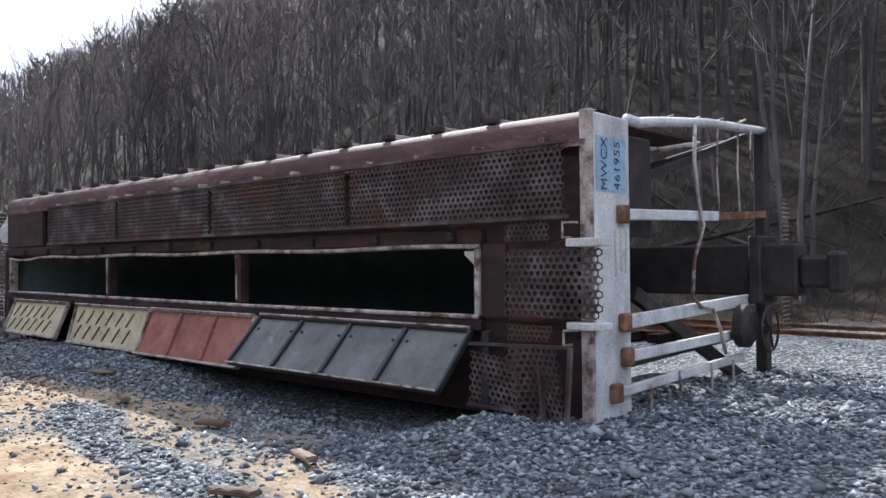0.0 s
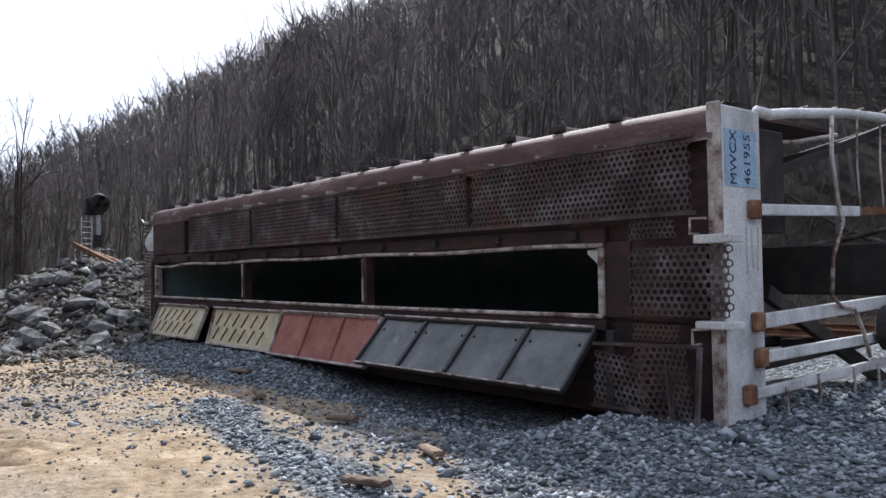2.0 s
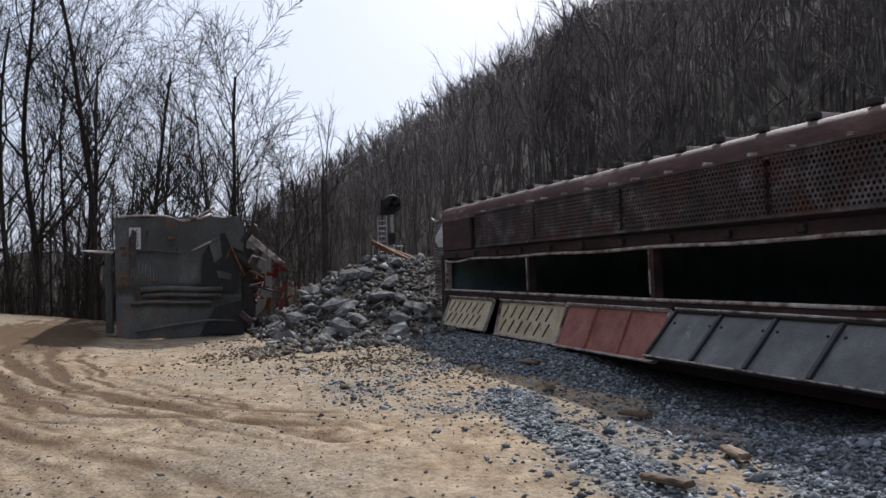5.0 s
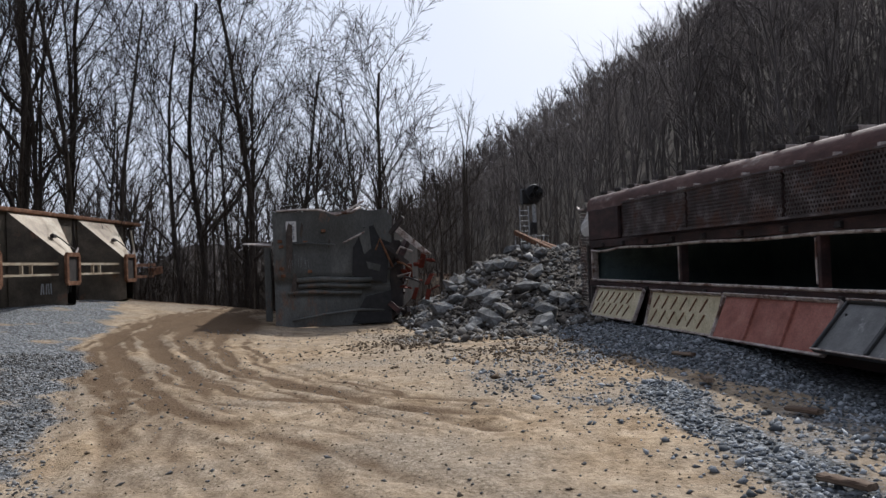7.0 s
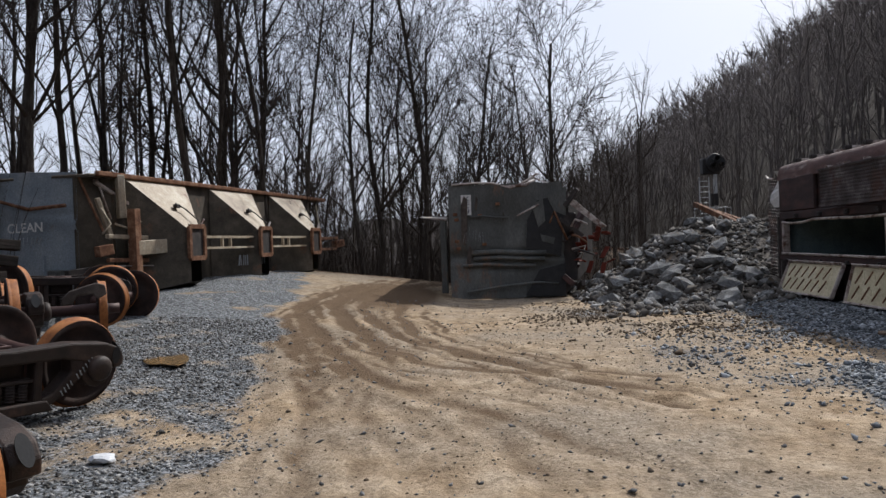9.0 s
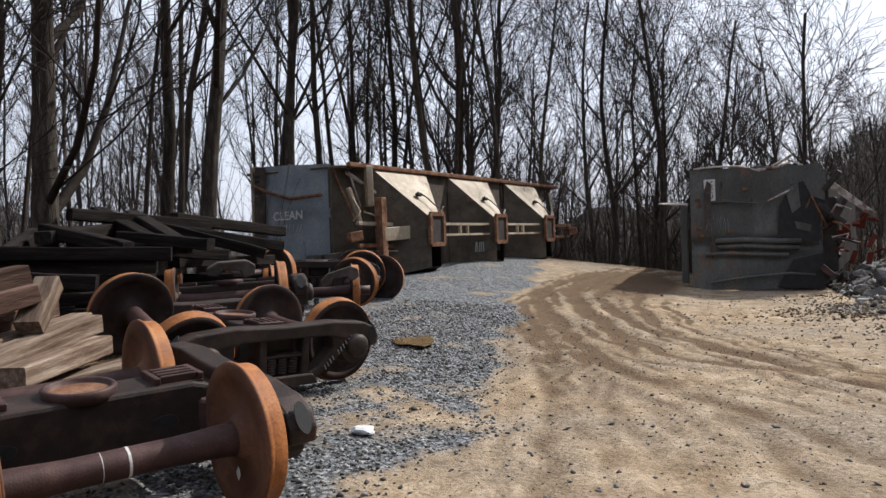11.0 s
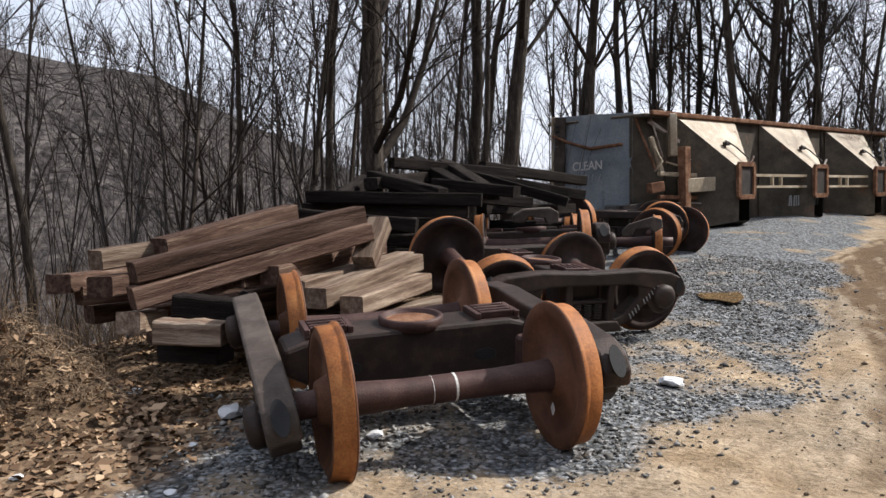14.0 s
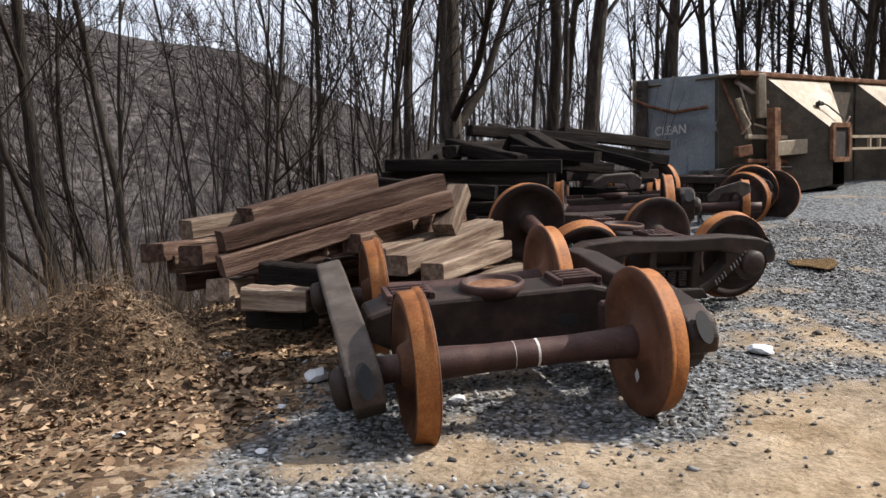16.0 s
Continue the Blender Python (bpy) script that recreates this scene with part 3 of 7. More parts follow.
def small_tree(seed, r0=0.13, twigs=6):
    """A 12 m bare tree of few triangles: trunk, rising limbs, and tapering twigs."""
    g = np.random.default_rng(seed)
    bars, spikes = [], []
    d, p, r = np.array([0, 0, 1.0]), np.array([0, 0, -0.4]), r0
    low = g.uniform(0.2, 0.5)
    for i in range(5):
        d = d + g.normal(0, 0.06, 3) + [0, 0, 0.05]
        d = d / np.linalg.norm(d)
        q = p + d * 2.2
        bars.append((p, r, q, r * 0.78, 0))
        if i / 5 >= low - 0.1:
            for _ in range(3):
                a = g.uniform(0, 6.283)
                e = np.array([math.cos(a) * 0.65, math.sin(a) * 0.65, g.uniform(0.5, 1.0)])
                pp, rr = p + (q - p) * g.random(), r * g.uniform(0.35, 0.55)
                span = g.uniform(2.2, 4.2) * (1.2 - 0.12 * i)
                for k in range(3):
                    e = e / np.linalg.norm(e) + g.normal(0, 0.14, 3) + [0, 0, 0.12]
                    qq = pp + e / np.linalg.norm(e) * span / 3
                    bars.append((pp, rr, qq, rr * 0.65, 1))
                    for _ in range(twigs):
                        t = e / np.linalg.norm(e) + g.normal(0, 0.55, 3) + [0, 0, 0.2]
                        o = pp + (qq - pp) * g.random()
                        spikes.append((o, rr * 0.42, o + t / np.linalg.norm(t) * g.uniform(0.7, 1.7), 0, 2))
                    pp, rr = qq, rr * 0.65
        p, r = q, r * 0.78
    for _ in range(6):
        t = d + g.normal(0, 0.4, 3)
        spikes.append((p, r * 0.4, p + t * g.uniform(0.6, 1.6), 0, 2))
    return bars, spikes


def tubes(segs, sides, rmin=0.0):
    """Vertices and faces (numpy) of tapered bars with that many sides."""
    p = np.array([s[0] for s in segs], float)
    q = np.array([s[2] for s in segs], float)
    rp, rq = np.maximum(np.array([s[1] for s in segs]), rmin), np.maximum(np.array([s[3] for s in segs]), rmin)
    d = q - p
    d /= np.linalg.norm(d, axis=1, keepdims=True) + 1e-9
    ref = np.where(np.abs(d[:, 2:3]) > 0.9, np.array([[1.0, 0, 0]]), np.array([[0, 0, 1.0]]))
    a = np.cross(d, ref)
    a /= np.linalg.norm(a, axis=1, keepdims=True) + 1e-9
    b = np.cross(d, a)
    v = []
    for c, r in ((p, rp), (q, rq)):
        for k in range(sides):
            t = 2 * math.pi * k / sides
            v.append(c + (a * math.cos(t) + b * math.sin(t)) * r[:, None])
    v = np.stack(v, 1)
    n = len(segs)
    base = (np.arange(n) * 2 * sides)[:, None, None]
    f = np.array([[k, (k + 1) % sides, sides + (k + 1) % sides, sides + k] for k in range(sides)])[None]
    return v.reshape(-1, 3), (base + f).reshape(-1, 4)


def quick_mesh(name, v, f, material, smooth=True):
    me = bpy.data.meshes.new(name)
    me.vertices.add(len(v))
    me.vertices.foreach_set("co", np.ascontiguousarray(v, dtype=np.float32).ravel())
    me.loops.add(f.size)
    me.loops.foreach_set("vertex_index", np.ascontiguousarray(f, dtype=np.int32).ravel())
    me.polygons.add(len(f))
    me.polygons.foreach_set("loop_start", np.arange(0, f.size, f.shape[1]))
    if smooth:
        me.polygons.foreach_set("use_smooth", np.ones(len(f), bool))
    me.materials.append(material)
    me.update()
    return me


def tree(seed, label, height, r0, m, fine=0.006, **kw):
    """A leafless tree: its trunk, and a crown of limbs and twigs."""
    segs = grow(seed, height, r0, **kw)
    t = thing("bare_tree", label, "tree", m, "bare trees at the yard's edge")
    part("trunk", quick_mesh("trunk", *tubes([s for s in segs if s[4] == 0], 9), BARK), None, t)
    big = [s for s in segs if s[4] == 1]
    v1, f1 = tubes(big, 6)
    v2, f2 = tubes([s for s in segs if s[4] > 1], 3, fine)
    part("crown", quick_mesh("crown", np.concatenate([v1, v2]), np.concatenate([f1, f2 + len(v1)]), TWIG), None, t)
    return t


def woods(name, label, spots, seeds, heights, r0, material, rmin=0.012, twigs=6):
    """Far woods: many small bare trees in one mesh."""
    g = np.random.default_rng(len(spots))
    kinds = []
    for sd in seeds:
        bars, spikes = small_tree(sd, r0, twigs)
        v, f = tubes(bars, 3, rmin)
        f = np.concatenate([f[:, [0, 1, 2]], f[:, [0, 2, 3]]])
        o = np.array([q[0] for q in spikes])
        e = np.array([q[2] for q in spikes])
        r = np.maximum(np.array([q[1] for q in spikes]), rmin * 0.8)[:, None]
        d = e - o
        a = np.cross(d, [0.3, 0.5, 0.81])
        a /= np.linalg.norm(a, axis=1, keepdims=True)
        b = np.cross(d / np.linalg.norm(d, axis=1, keepdims=True), a)
        w = np.stack([o + a * r, o - a * r * 0.5 + b * r * 0.87, o - a * r * 0.5 - b * r * 0.87, e], 1).reshape(-1, 3)
        k = (np.arange(len(spikes)) * 4)[:, None, None] + len(v)
        f = np.concatenate([f, (k + np.array([[0, 1, 3], [1, 2, 3], [2, 0, 3]])[None]).reshape(-1, 3)])
        kinds.append((np.concatenate([v, w]), f))
    V, F, k = [], [], 0
    for i, (x, y) in enumerate(spots):
        v, f = kinds[i % len(kinds)]
        a, s = g.uniform(0, 6.28), g.uniform(*heights) / 12
        ca, sa = math.cos(a) * s, math.sin(a) * s
        lx, ly = g.normal(0, 0.04, 2)
        V.append(np.stack([v[:, 0] * ca - v[:, 1] * sa + x + lx * v[:, 2], v[:, 0] * sa + v[:, 1] * ca + y + ly * v[:, 2], v[:, 2] * s * g.uniform(0.9, 1.15) + lz(x, y)], 1))
        F.append(f + k)
        k += len(v)
    return tagged(new(name, quick_mesh(name, np.concatenate(V), np.concatenate(F), material)), label, "trees", kind="stuff")


# woods on the hillside above the track
g1 = np.random.default_rng(11)
spots = []
while len(spots) < 1650:
    x, y = g1.uniform(-190, 6), 18.5 + 100 * g1.random() ** 1.25
    if len(spots) % 3 == 0:
        x, y = g1.uniform(-70, 4), 18.5 + 45 * g1.random()
    if x > 3 - 0.22 * (y - 19):
        continue
    spots.append((x, y))
woods("hillside_woods", "dense leafless grey woods covering a steep hillside", spots, range(40, 50), (8, 14), 0.11, HILLTWIG, rmin=0.017, twigs=4)
spots = [(g1.uniform(-360, -130), g1.uniform(30, 146)) for _ in range(620)]
woods("ridge_woods", "leafless grey woods along the far ridge", spots, range(50, 54), (11, 17), 0.16, HILLTWIG, rmin=0.05, twigs=2)
g1 = random.Random(13)
segs = []
for _ in range(5200):
    x, y = g1.uniform(-60, 4), 17 + 34 * g1.random() ** 1.2
    h = g1.uniform(0.6, 3.0)
    d = Vector((g1.gauss(0, 0.35), g1.gauss(-0.1, 0.3), 1)).normalized()
    pp, r = Vector((x, y, lz(x, y) - 0.1)), g1.uniform(0.006, 0.016)
    for i in range(3):
        d = (d + Vector((g1.gauss(0, 0.2), g1.gauss(0, 0.2), -0.05))).normalized()
        segs.append((pp, r, pp + d * h / 3, r * 0.7, 0))
        for _ in range(2):
            e = (d + Vector((g1.gauss(0, 0.6), g1.gauss(0, 0.6), 0))).normalized()
            segs.append((pp, r * 0.6, pp + e * h * 0.35, r * 0.25, 0))
        pp, r = pp + d * h / 3, r * 0.7
tagged(new("hillside_brush", quick_mesh("hillside_brush", *tubes(segs, 3), HILLTWIG)), "bare grey brush along the foot of the hill", "brush", kind="stuff")
for i, (x, y, a, L) in enumerate(((-12, 19.5, 15, 9), (-6.5, 20.5, 160, 7), (-20, 21, 25, 10))):
    segs = grow(200 + i, L, 0.12, fork=0.3, limbs=6, levels=2, twigs=1)
    ft = thing("fallen_tree", "grey fallen tree lying along the hillside", "tree", pose(x, y, lz(x, y) + 0.6, 0, 74, a))
    part("trunk", quick_mesh("trunk", *tubes([q for q in segs if q[4] == 0], 7), BARK), None, ft)
    part("crown", quick_mesh("crown", *tubes([q for q in segs if q[4] > 0], 3), TWIG), None, ft)


def wpart(name, shape, material, parent, label="", smooth=False):
    """A part whose shape is given in the place's own metres."""
    inv = parent.matrix_world.inverted() if parent.parent is None else (parent.parent.matrix_world @ parent.matrix_basis).inverted()
    shape.v = [tuple(inv @ Vector(p)) for p in shape.v]
    return part(name, shape, material, parent, label, smooth)


def bar(s, p, q, w, h, up=(0, 0, 1), c=0.0):
    """A rectangular bar from p to q, w wide and h high."""
    p, q = Vector(p), Vector(q)
    d = q - p
    e = d.normalized()
    side = e.cross(Vector(up)).normalized()
    top = side.cross(e)
    return s.box((0, -w / 2, -h / 2), (d.length, w / 2, h / 2), basis(p, e, side, top), c)


def perforated(m, length, height, pitch=0.07, hole=0.36, thick=0.012, bow=None):
    """A plate full of staggered six-sided holes, in the x and z of m; bow bends it, giving y from x and z."""
    s = Shape()
    row = pitch * 0.866
    R = pitch / math.sqrt(3)
    ang = [math.pi / 6 + k * math.pi / 3 for k in range(6)]
    for j in range(int(height / row)):
        for i in range(int(length / pitch)):
            cx, cz = (i + 0.5 + 0.5 * (j % 2)) * pitch, (j + 0.6) * row
            if cx > length - pitch * 0.4:
                continue
            pts = [(cx + R * math.cos(a), cz + R * math.sin(a)) for a in ang] + [(cx + hole * pitch * math.cos(a), cz + hole * pitch * math.sin(a)) for a in ang]
            b = bow or (lambda u, w: 0.0)
            v = [(u, b(u, w), w) for u, w in pts] + [(u, b(u, w) + thick, w) for u, w in pts[6:]]
            f = [(k, (k + 1) % 6, 6 + (k + 1) % 6, 6 + k) for k in range(6)] + [(6 + k, 6 + (k + 1) % 6, 12 + (k + 1) % 6, 12 + k) for k in range(6)]
            s.add(v, f, m)
    return s


# ---- the overturned hopper car with the open roof trough ----
def red_hopper():
    X0, X1, Y0, Y1, ZB, ZT = -18.45, -3.75, 6.6, 10.7, 0.12, 3.12
    t = thing("overturned_hopper_car", "burnt maroon hopper car lying on its side, roof hatches open", "railcar", pose(-11, 8.6, 0.15))
    # roof plating in bands round the trough opening
    wpart("roof_sheet", Shape().box((X0, Y0 + 0.06, 1.9), (X1, Y0 + 0.10, 2.95)), ROOF_RUST, t)
    wpart("roof_sheet", Shape().box((X0, Y0 + 0.06, ZB), (X1, Y0 + 0.10, 1.1)), ROOF_RUST, t)
    wpart("roof_sheet", Shape().box((-4.95, Y0 + 0.03, 1.1), (X1, Y0 + 0.09, 1.9)), ROOF_RUST, t)
    wpart("roof_sheet", Shape().box((X0, Y0 + 0.03, 1.1), (-18.14, Y0 + 0.09, 1.9)), ROOF_RUST, t)
    g = random.Random(3)
    # eave: slightly bowed plating that rolls over to the upper side
    s = Shape()
    prof = [(Y0 - 0.02, 2.80), (Y0 + 0.0, 2.95), (Y0 + 0.03, 3.06), (Y0 + 0.09, 3.13), (Y0 + 0.22, 3.17), (Y0 + 0.5, 3.18)]
    xs = np.linspace(X0, X1 + 0.12, 60)
    for x in xs:
        w = 0.012 * math.sin(x * 2.3) + 0.008 * math.sin(x * 5.1)
        s.v += [(x, y + w, z + 0.4 * w) for y, z in prof]
    n = len(prof)
    s.f += [(i * n + k, (i + 1) * n + k, (i + 1) * n + k + 1, i * n + k + 1) for i in range(len(xs) - 1) for k in range(n - 1)]
    wpart("eave", s, EAVE, t, "peeling pale and rust-brown eave plating", True)
    wpart("upper_side", Shape().box((X0, Y0 + 0.5, 3.14), (X1 - 0.1, 9.6, 3.18)), ROOF_RUST, t)
    wpart("lower_side", Shape().box((X0, Y0 + 0.11, ZB), (X1 - 0.1, 9.6, ZB + 0.04)), ROOF_RUST, t)
    # side stakes standing up along the upper side
    for i in range(17):
        x = -4.9 - 0.8 * i
        s = Shape().box((x - 0.035, Y0 + 0.2, 3.185), (x + 0.035, 9.5, 3.235 + 0.008 * (i % 3)), c=0.008)
        st = wpart("side_stake", s, PALE_EDGE, t)
        wpart("stake_foot", Shape().box((x - 0.09, Y0 + 0.13, 3.17), (x + 0.05, Y0 + 0.26, 3.25), c=0.015), DARK, st)
    # lining seen through the trough
    s = Shape()
    s.add([(X0 + .1, Y0 + .12, ZB + .06), (X1 - .2, Y0 + .12, ZB + .06), (X1 - 2.2, 10.0, .5), (X0 + 2.2, 10.0, .5),
           (X0 + .1, Y0 + .12, ZT - .03), (X1 - .2, Y0 + .12, ZT - .03), (X1 - 2.2, 10.0, 2.7), (X0 + 2.2, 10.0, 2.7)],
          [(0, 1, 2, 3), (4, 7, 6, 5), (1, 5, 6, 2), (0, 3, 7, 4), (3, 2, 6, 7)])
    wpart("lining", s, INSIDE, t, "dark teal inner lining")
    # upper walkway grating in panels
    edges = [-15.88, -12.92, -9.97, -6.90, -3.76]
    for a, b in zip(edges, edges[1:]):
        wpart("walkway_grating", perforated(pose(a + 0.03, Y0 - 0.14, 2.14), b - a - 0.05, 0.68), GRATE, t, "soot-stained perforated steel walkway")
        s = Shape()
        bar(s, (a, Y0 - 0.135, 2.125), (b, Y0 - 0.135, 2.125), 0.05, 0.035)
        bar(s, (a, Y0 - 0.14, 2.835), (b, Y0 - 0.14, 2.835), 0.05, 0.03)
        bar(s, (a + 0.015, Y0 - 0.135, 2.13), (a + 0.015, Y0 - 0.135, 2.83), 0.03, 0.05)
        bar(s, (b - 0.015, Y0 - 0.135, 2.13), (b - 0.015, Y0 - 0.135, 2.83), 0.03, 0.05)
        wpart("grating_frame", s, GRATE, t)
        for k in range(4):
            x = a + 0.3 + k * (b - a - 0.6) / 3
            wpart("grating_bracket", Shape().box((x - 0.03, Y0 - 0.13, 2.84), (x + 0.03, Y0 + 0.06, 2.90), c=0.006), PALE_EDGE, t)
    wpart("rust_patch", Shape().box((-18.3, Y0 - 0.03, 2.1), (-16.4, Y0 + 0.05, 2.82), c=0.01), ROOF_RUST, t)
    # trough rails and dividers
    s = Shape()
    pts = [(-4.93 - 13.2 * k / 24, Y0 - 0.03, 1.865 + 0.012 * math.sin(k) - (0.05 * math.exp(-((k - 22.5) ** 2)))) for k in range(25)]
    s.tube(pts, 0.028, 7)
    wpart("trough_rail", s, PALE_EDGE, t, "scuffed pale edge of the hatch trough", True)
    wpart("trough_rail", Shape().tube([(-4.93, Y0 - 0.05, 1.13), (-9, Y0 - 0.05, 1.12), (-14, Y0 - 0.05, 1.135), (-18.15, Y0 - 0.05, 1.15)], 0.028, 7), PALE_EDGE, t, "", True)
    s = Shape()
    bar(s, (-4.9, Y0 - 0.0, 1.97), (-18.3, Y0 - 0.0, 2.0), 0.06, 0.16, c=0.01)
    wpart("hinge_strip", s, ROOF_RUST, t)
    s = Shape()
    bar(s, (-4.9, Y0 - 0.01, 1.04), (-18.3, Y0 - 0.01, 1.06), 0.08, 0.11, c=0.01)
    wpart("hinge_strip", s, ROOF_RUST, t)
    for k, (x, w) in enumerate(((-4.95, 0.05), (-9.36, 0.06), (-13.44, 0.05), (-18.12, 0.05))):
        wpart("trough_divider", Shape().box((x - w, Y0 - 0.04, 1.14), (x + w * 0.4, Y0 + 0.12, 1.86), c=0.01), PALE_EDGE if k in (0, 3) else ROOF_RUST, t)
        if k in (1, 2):
            wpart("divider_edge", Shape().box((x - w - 0.015, Y0 - 0.055, 1.2), (x - w + 0.015, Y0 - 0.03, 1.82)), PALE_EDGE, t)
    wpart("gusset", Shape().prism([(0, 0), (-0.15, 0), (-0.15, -0.04), (0, -0.16)], -0.01, 0.01, basis((-5.0, Y0 + 0.0, 1.82), (1, 0, 0), (0, 0, 1), (0, -1, 0))), WHITE, t, "white corner gusset")
    for i in range(11):
        x = -5.3 - 1.2 * i
        wpart("hinge_lug", Shape().box((x - 0.05, Y0 - 0.10, 1.92), (x + 0.05, Y0 + 0.0, 2.02), c=0.015).tube([(x - 0.07, Y0 - 0.08, 1.95), (x + 0.07, Y0 - 0.08, 1.95)], 0.02, 6), DARK, t)
        wpart("hinge_lug", Shape().box((x - 0.04, Y0 - 0.11, 0.97), (x + 0.04, Y0 + 0.0, 1.05), c=0.012), DARK, t)

    # hatch covers hanging from the lower rail: x from, x to, how far the foot swings out, foot height, material
    def door(a, b, out, foot, material, label, style):
        top = Vector((a, Y0 - 0.09, 0.97))
        down = Vector((0, Y0 - 0.09 - out - top.y + 0.0, foot - 0.97))
        width = down.length
        ey = down.normalized()
        m = basis(top, (1, 0, 0), ey, Vector((1, 0, 0)).cross(ey))
        L = b - a
        zs = -1 if m.to_3x3().col[2].y > 0 else 1   # towards the yard
        d = wpart("hatch_cover", Shape().box((0.02, 0.02, -0.012), (L - 0.02, width - 0.02, 0.012), m), material, t, label)
        s = Shape()
        for p0, p1, r in (((0, 0), (L, 0), 0.035), ((0, width), (L, width), 0.03), ((0, 0), (0, width), 0.03), ((L, 0), (L, width), 0.03)):
            bar(s, m @ Vector((*p0, 0.02 * zs)), m @ Vector((*p1, 0.02 * zs)), r * 1.3, 0.075, up=m.to_3x3().col[2], c=0.012)
        wpart("cover_rim", s, RUBBER if style == "bays" else PALE_EDGE, d, "black gasketed rim" if style == "bays" else "")
        s = Shape()
        s.tube([m @ Vector((0.0, -0.01, 0.07 * zs)), m @ Vector((L, -0.01, 0.07 * zs))], 0.016, 6)
        s.tube([m @ Vector((0.0, width + 0.01, 0.065 * zs)), m @ Vector((L, width + 0.01, 0.065 * zs))], 0.014, 6)
        wpart("rim_edge", s, PALE_EDGE, d)
        if style == "bays":
            for k in range(1, 4):
                s = Shape()
                bar(s, m @ Vector((L * k / 4, 0.03, 0.03 * zs)), m @ Vector((L * k / 4, width - 0.03, 0.03 * zs)), 0.06, 0.05, up=m.to_3x3().col[2], c=0.01)
                wpart("rib", s, RUBBER, d)
            for k in range(4):
                for sx in (0.12, 0.88):
                    wpart("bolt", Shape().lathe([(0.018, 0), (0.018, 0.015), (0.008, 0.02)], 8, m @ pose(L * (k + sx) / 4, width * 0.25, 0.012 * zs, 0 if zs > 0 else 180)), RUBBER, d)
        elif style == "thirds":
            for k in range(1, 3):
                s = Shape()
                bar(s, m @ Vector((L * k / 3, 0.03, 0.03 * zs)), m @ Vector((L * k / 3, width - 0.03, 0.03 * zs)), 0.06, 0.05, up=m.to_3x3().col[2], c=0.01)
                wpart("rib", s, RED, d)
        else:
            count = int(L / 0.42)
            for k in range(count):
                x = 0.28 + k * (L - 0.5) / count
                for row, sgn in ((0.3, -1), (0.7, -1)):
                    s = Shape()
                    bar(s, m @ Vector((x + 0.09, width * row - 0.12, 0.02 * zs)), m @ Vector((x - 0.09, width * row + 0.12, 0.02 * zs)), 0.022, 0.022, up=m.to_3x3().col[2])
                    wpart("slanted_rib", s, RUSTY, d)
                    if L < 3.0:
                        s = Shape()
                        bar(s, m @ Vector((x + 0.11, width * row - 0.12, 0.018 * zs)), m @ Vector((x + 0.22, width * row + 0.02, 0.018 * zs)), 0.012, 0.014, up=m.to_3x3().col[2])
                        wpart("slanted_rib", s, CREAM, d)

    door(-8.72, -4.98, 0.53, 0.40, GREYDOOR, "grey hatch cover with black ribs, swung out", "bays")
    door(-11.72, -8.85, 0.30, 0.30, RED, "faded red ribbed hatch cover hanging open", "thirds")
    door(-14.55, -11.80, 0.18, 0.30, CREAM, "cream hatch cover with slanted ribs", "slats")
    door(-17.55, -14.95, 0.26, 0.34, CREAM, "cream hatch cover with slanted ribs", "slats")

    # broken gratings at the near end
    wpart("end_grating", perforated(pose(-4.52, Y0 - 0.10, 1.16), 1.1, 0.66, 0.075, 0.37, 0.012, lambda u, w: 0.25 * max(u - 0.55, 0) ** 2 - 0.03), GRATE, t, "bent perforated end platform")
    wpart("end_grating", perforated(pose(-4.52, Y0 - 0.12, 1.90), 0.55, 0.22, 0.06), GRATE, t)
    wpart("end_grating", perforated(pose(-4.50, Y0 - 0.12, 0.92), 0.55, 0.19, 0.06), GRATE, t)
    wpart("end_grating", perforated(pose(-4.98, Y0 - 0.16, 0.25, 4, 6, 0), 0.68, 0.58, 0.07), GRATE, t, "crumpled perforated panel")
    wpart("end_grating", perforated(pose(-4.30, Y0 - 0.24, 0.02, 8, -4, 6), 0.62, 0.86, 0.07, 0.36, 0.012, lambda u, w: 0.06 * math.sin(u * 7)), GRATE, t, "crumpled perforated panel")
    s = Shape()
    for p, q in (((-3.70, Y0 - 0.2, 0.9), (-3.72, Y0 - 0.26, 0.02)), ((-4.32, Y0 - 0.2, 0.86), (-4.28, Y0 - 0.22, 0.26)), ((-4.97, Y0 - 0.18, 0.24), (-4.30, Y0 - 0.2, 0.24)), ((-4.97, Y0 - 0.16, 0.86), (-3.72, Y0 - 0.17, 0.9)), ((-4.02, Y0 - 0.24, 0.7), (-3.96, Y0 - 0.25, 0.1))):
        bar(s, p, q, 0.05, 0.03)
    wpart("grating_frame", s, GRATE, t)
    for z0, z1 in ((1.84, 1.92), (1.06, 1.13)):
        wpart("platform_bracket", Shape().box((-3.80, Y0 - 0.12, z0), (-3.42, Y0 + 0.1, z1), c=0.01), WHITE, t, "white painted platform bracket")
    for z in (2.0, 0.98):
        wpart("grab_loop", Shape().tube([(-3.80, Y0 - 0.02, z - 0.07), (-3.80, Y0 - 0.16, z - 0.07), (-3.80, Y0 - 0.16, z + 0.07), (-3.72, Y0 - 0.02, z + 0.07)], 0.014, 6), PALE_EDGE, t)
    # dark wall recess behind those
    wpart("end_recess", Shape().box((-4.98, Y0 + 0.0, 1.12), (-4.60, Y0 + 0.04, 1.9), c=0.01), ROOF_RUST, t)

    # end frame
    xe = -3.6
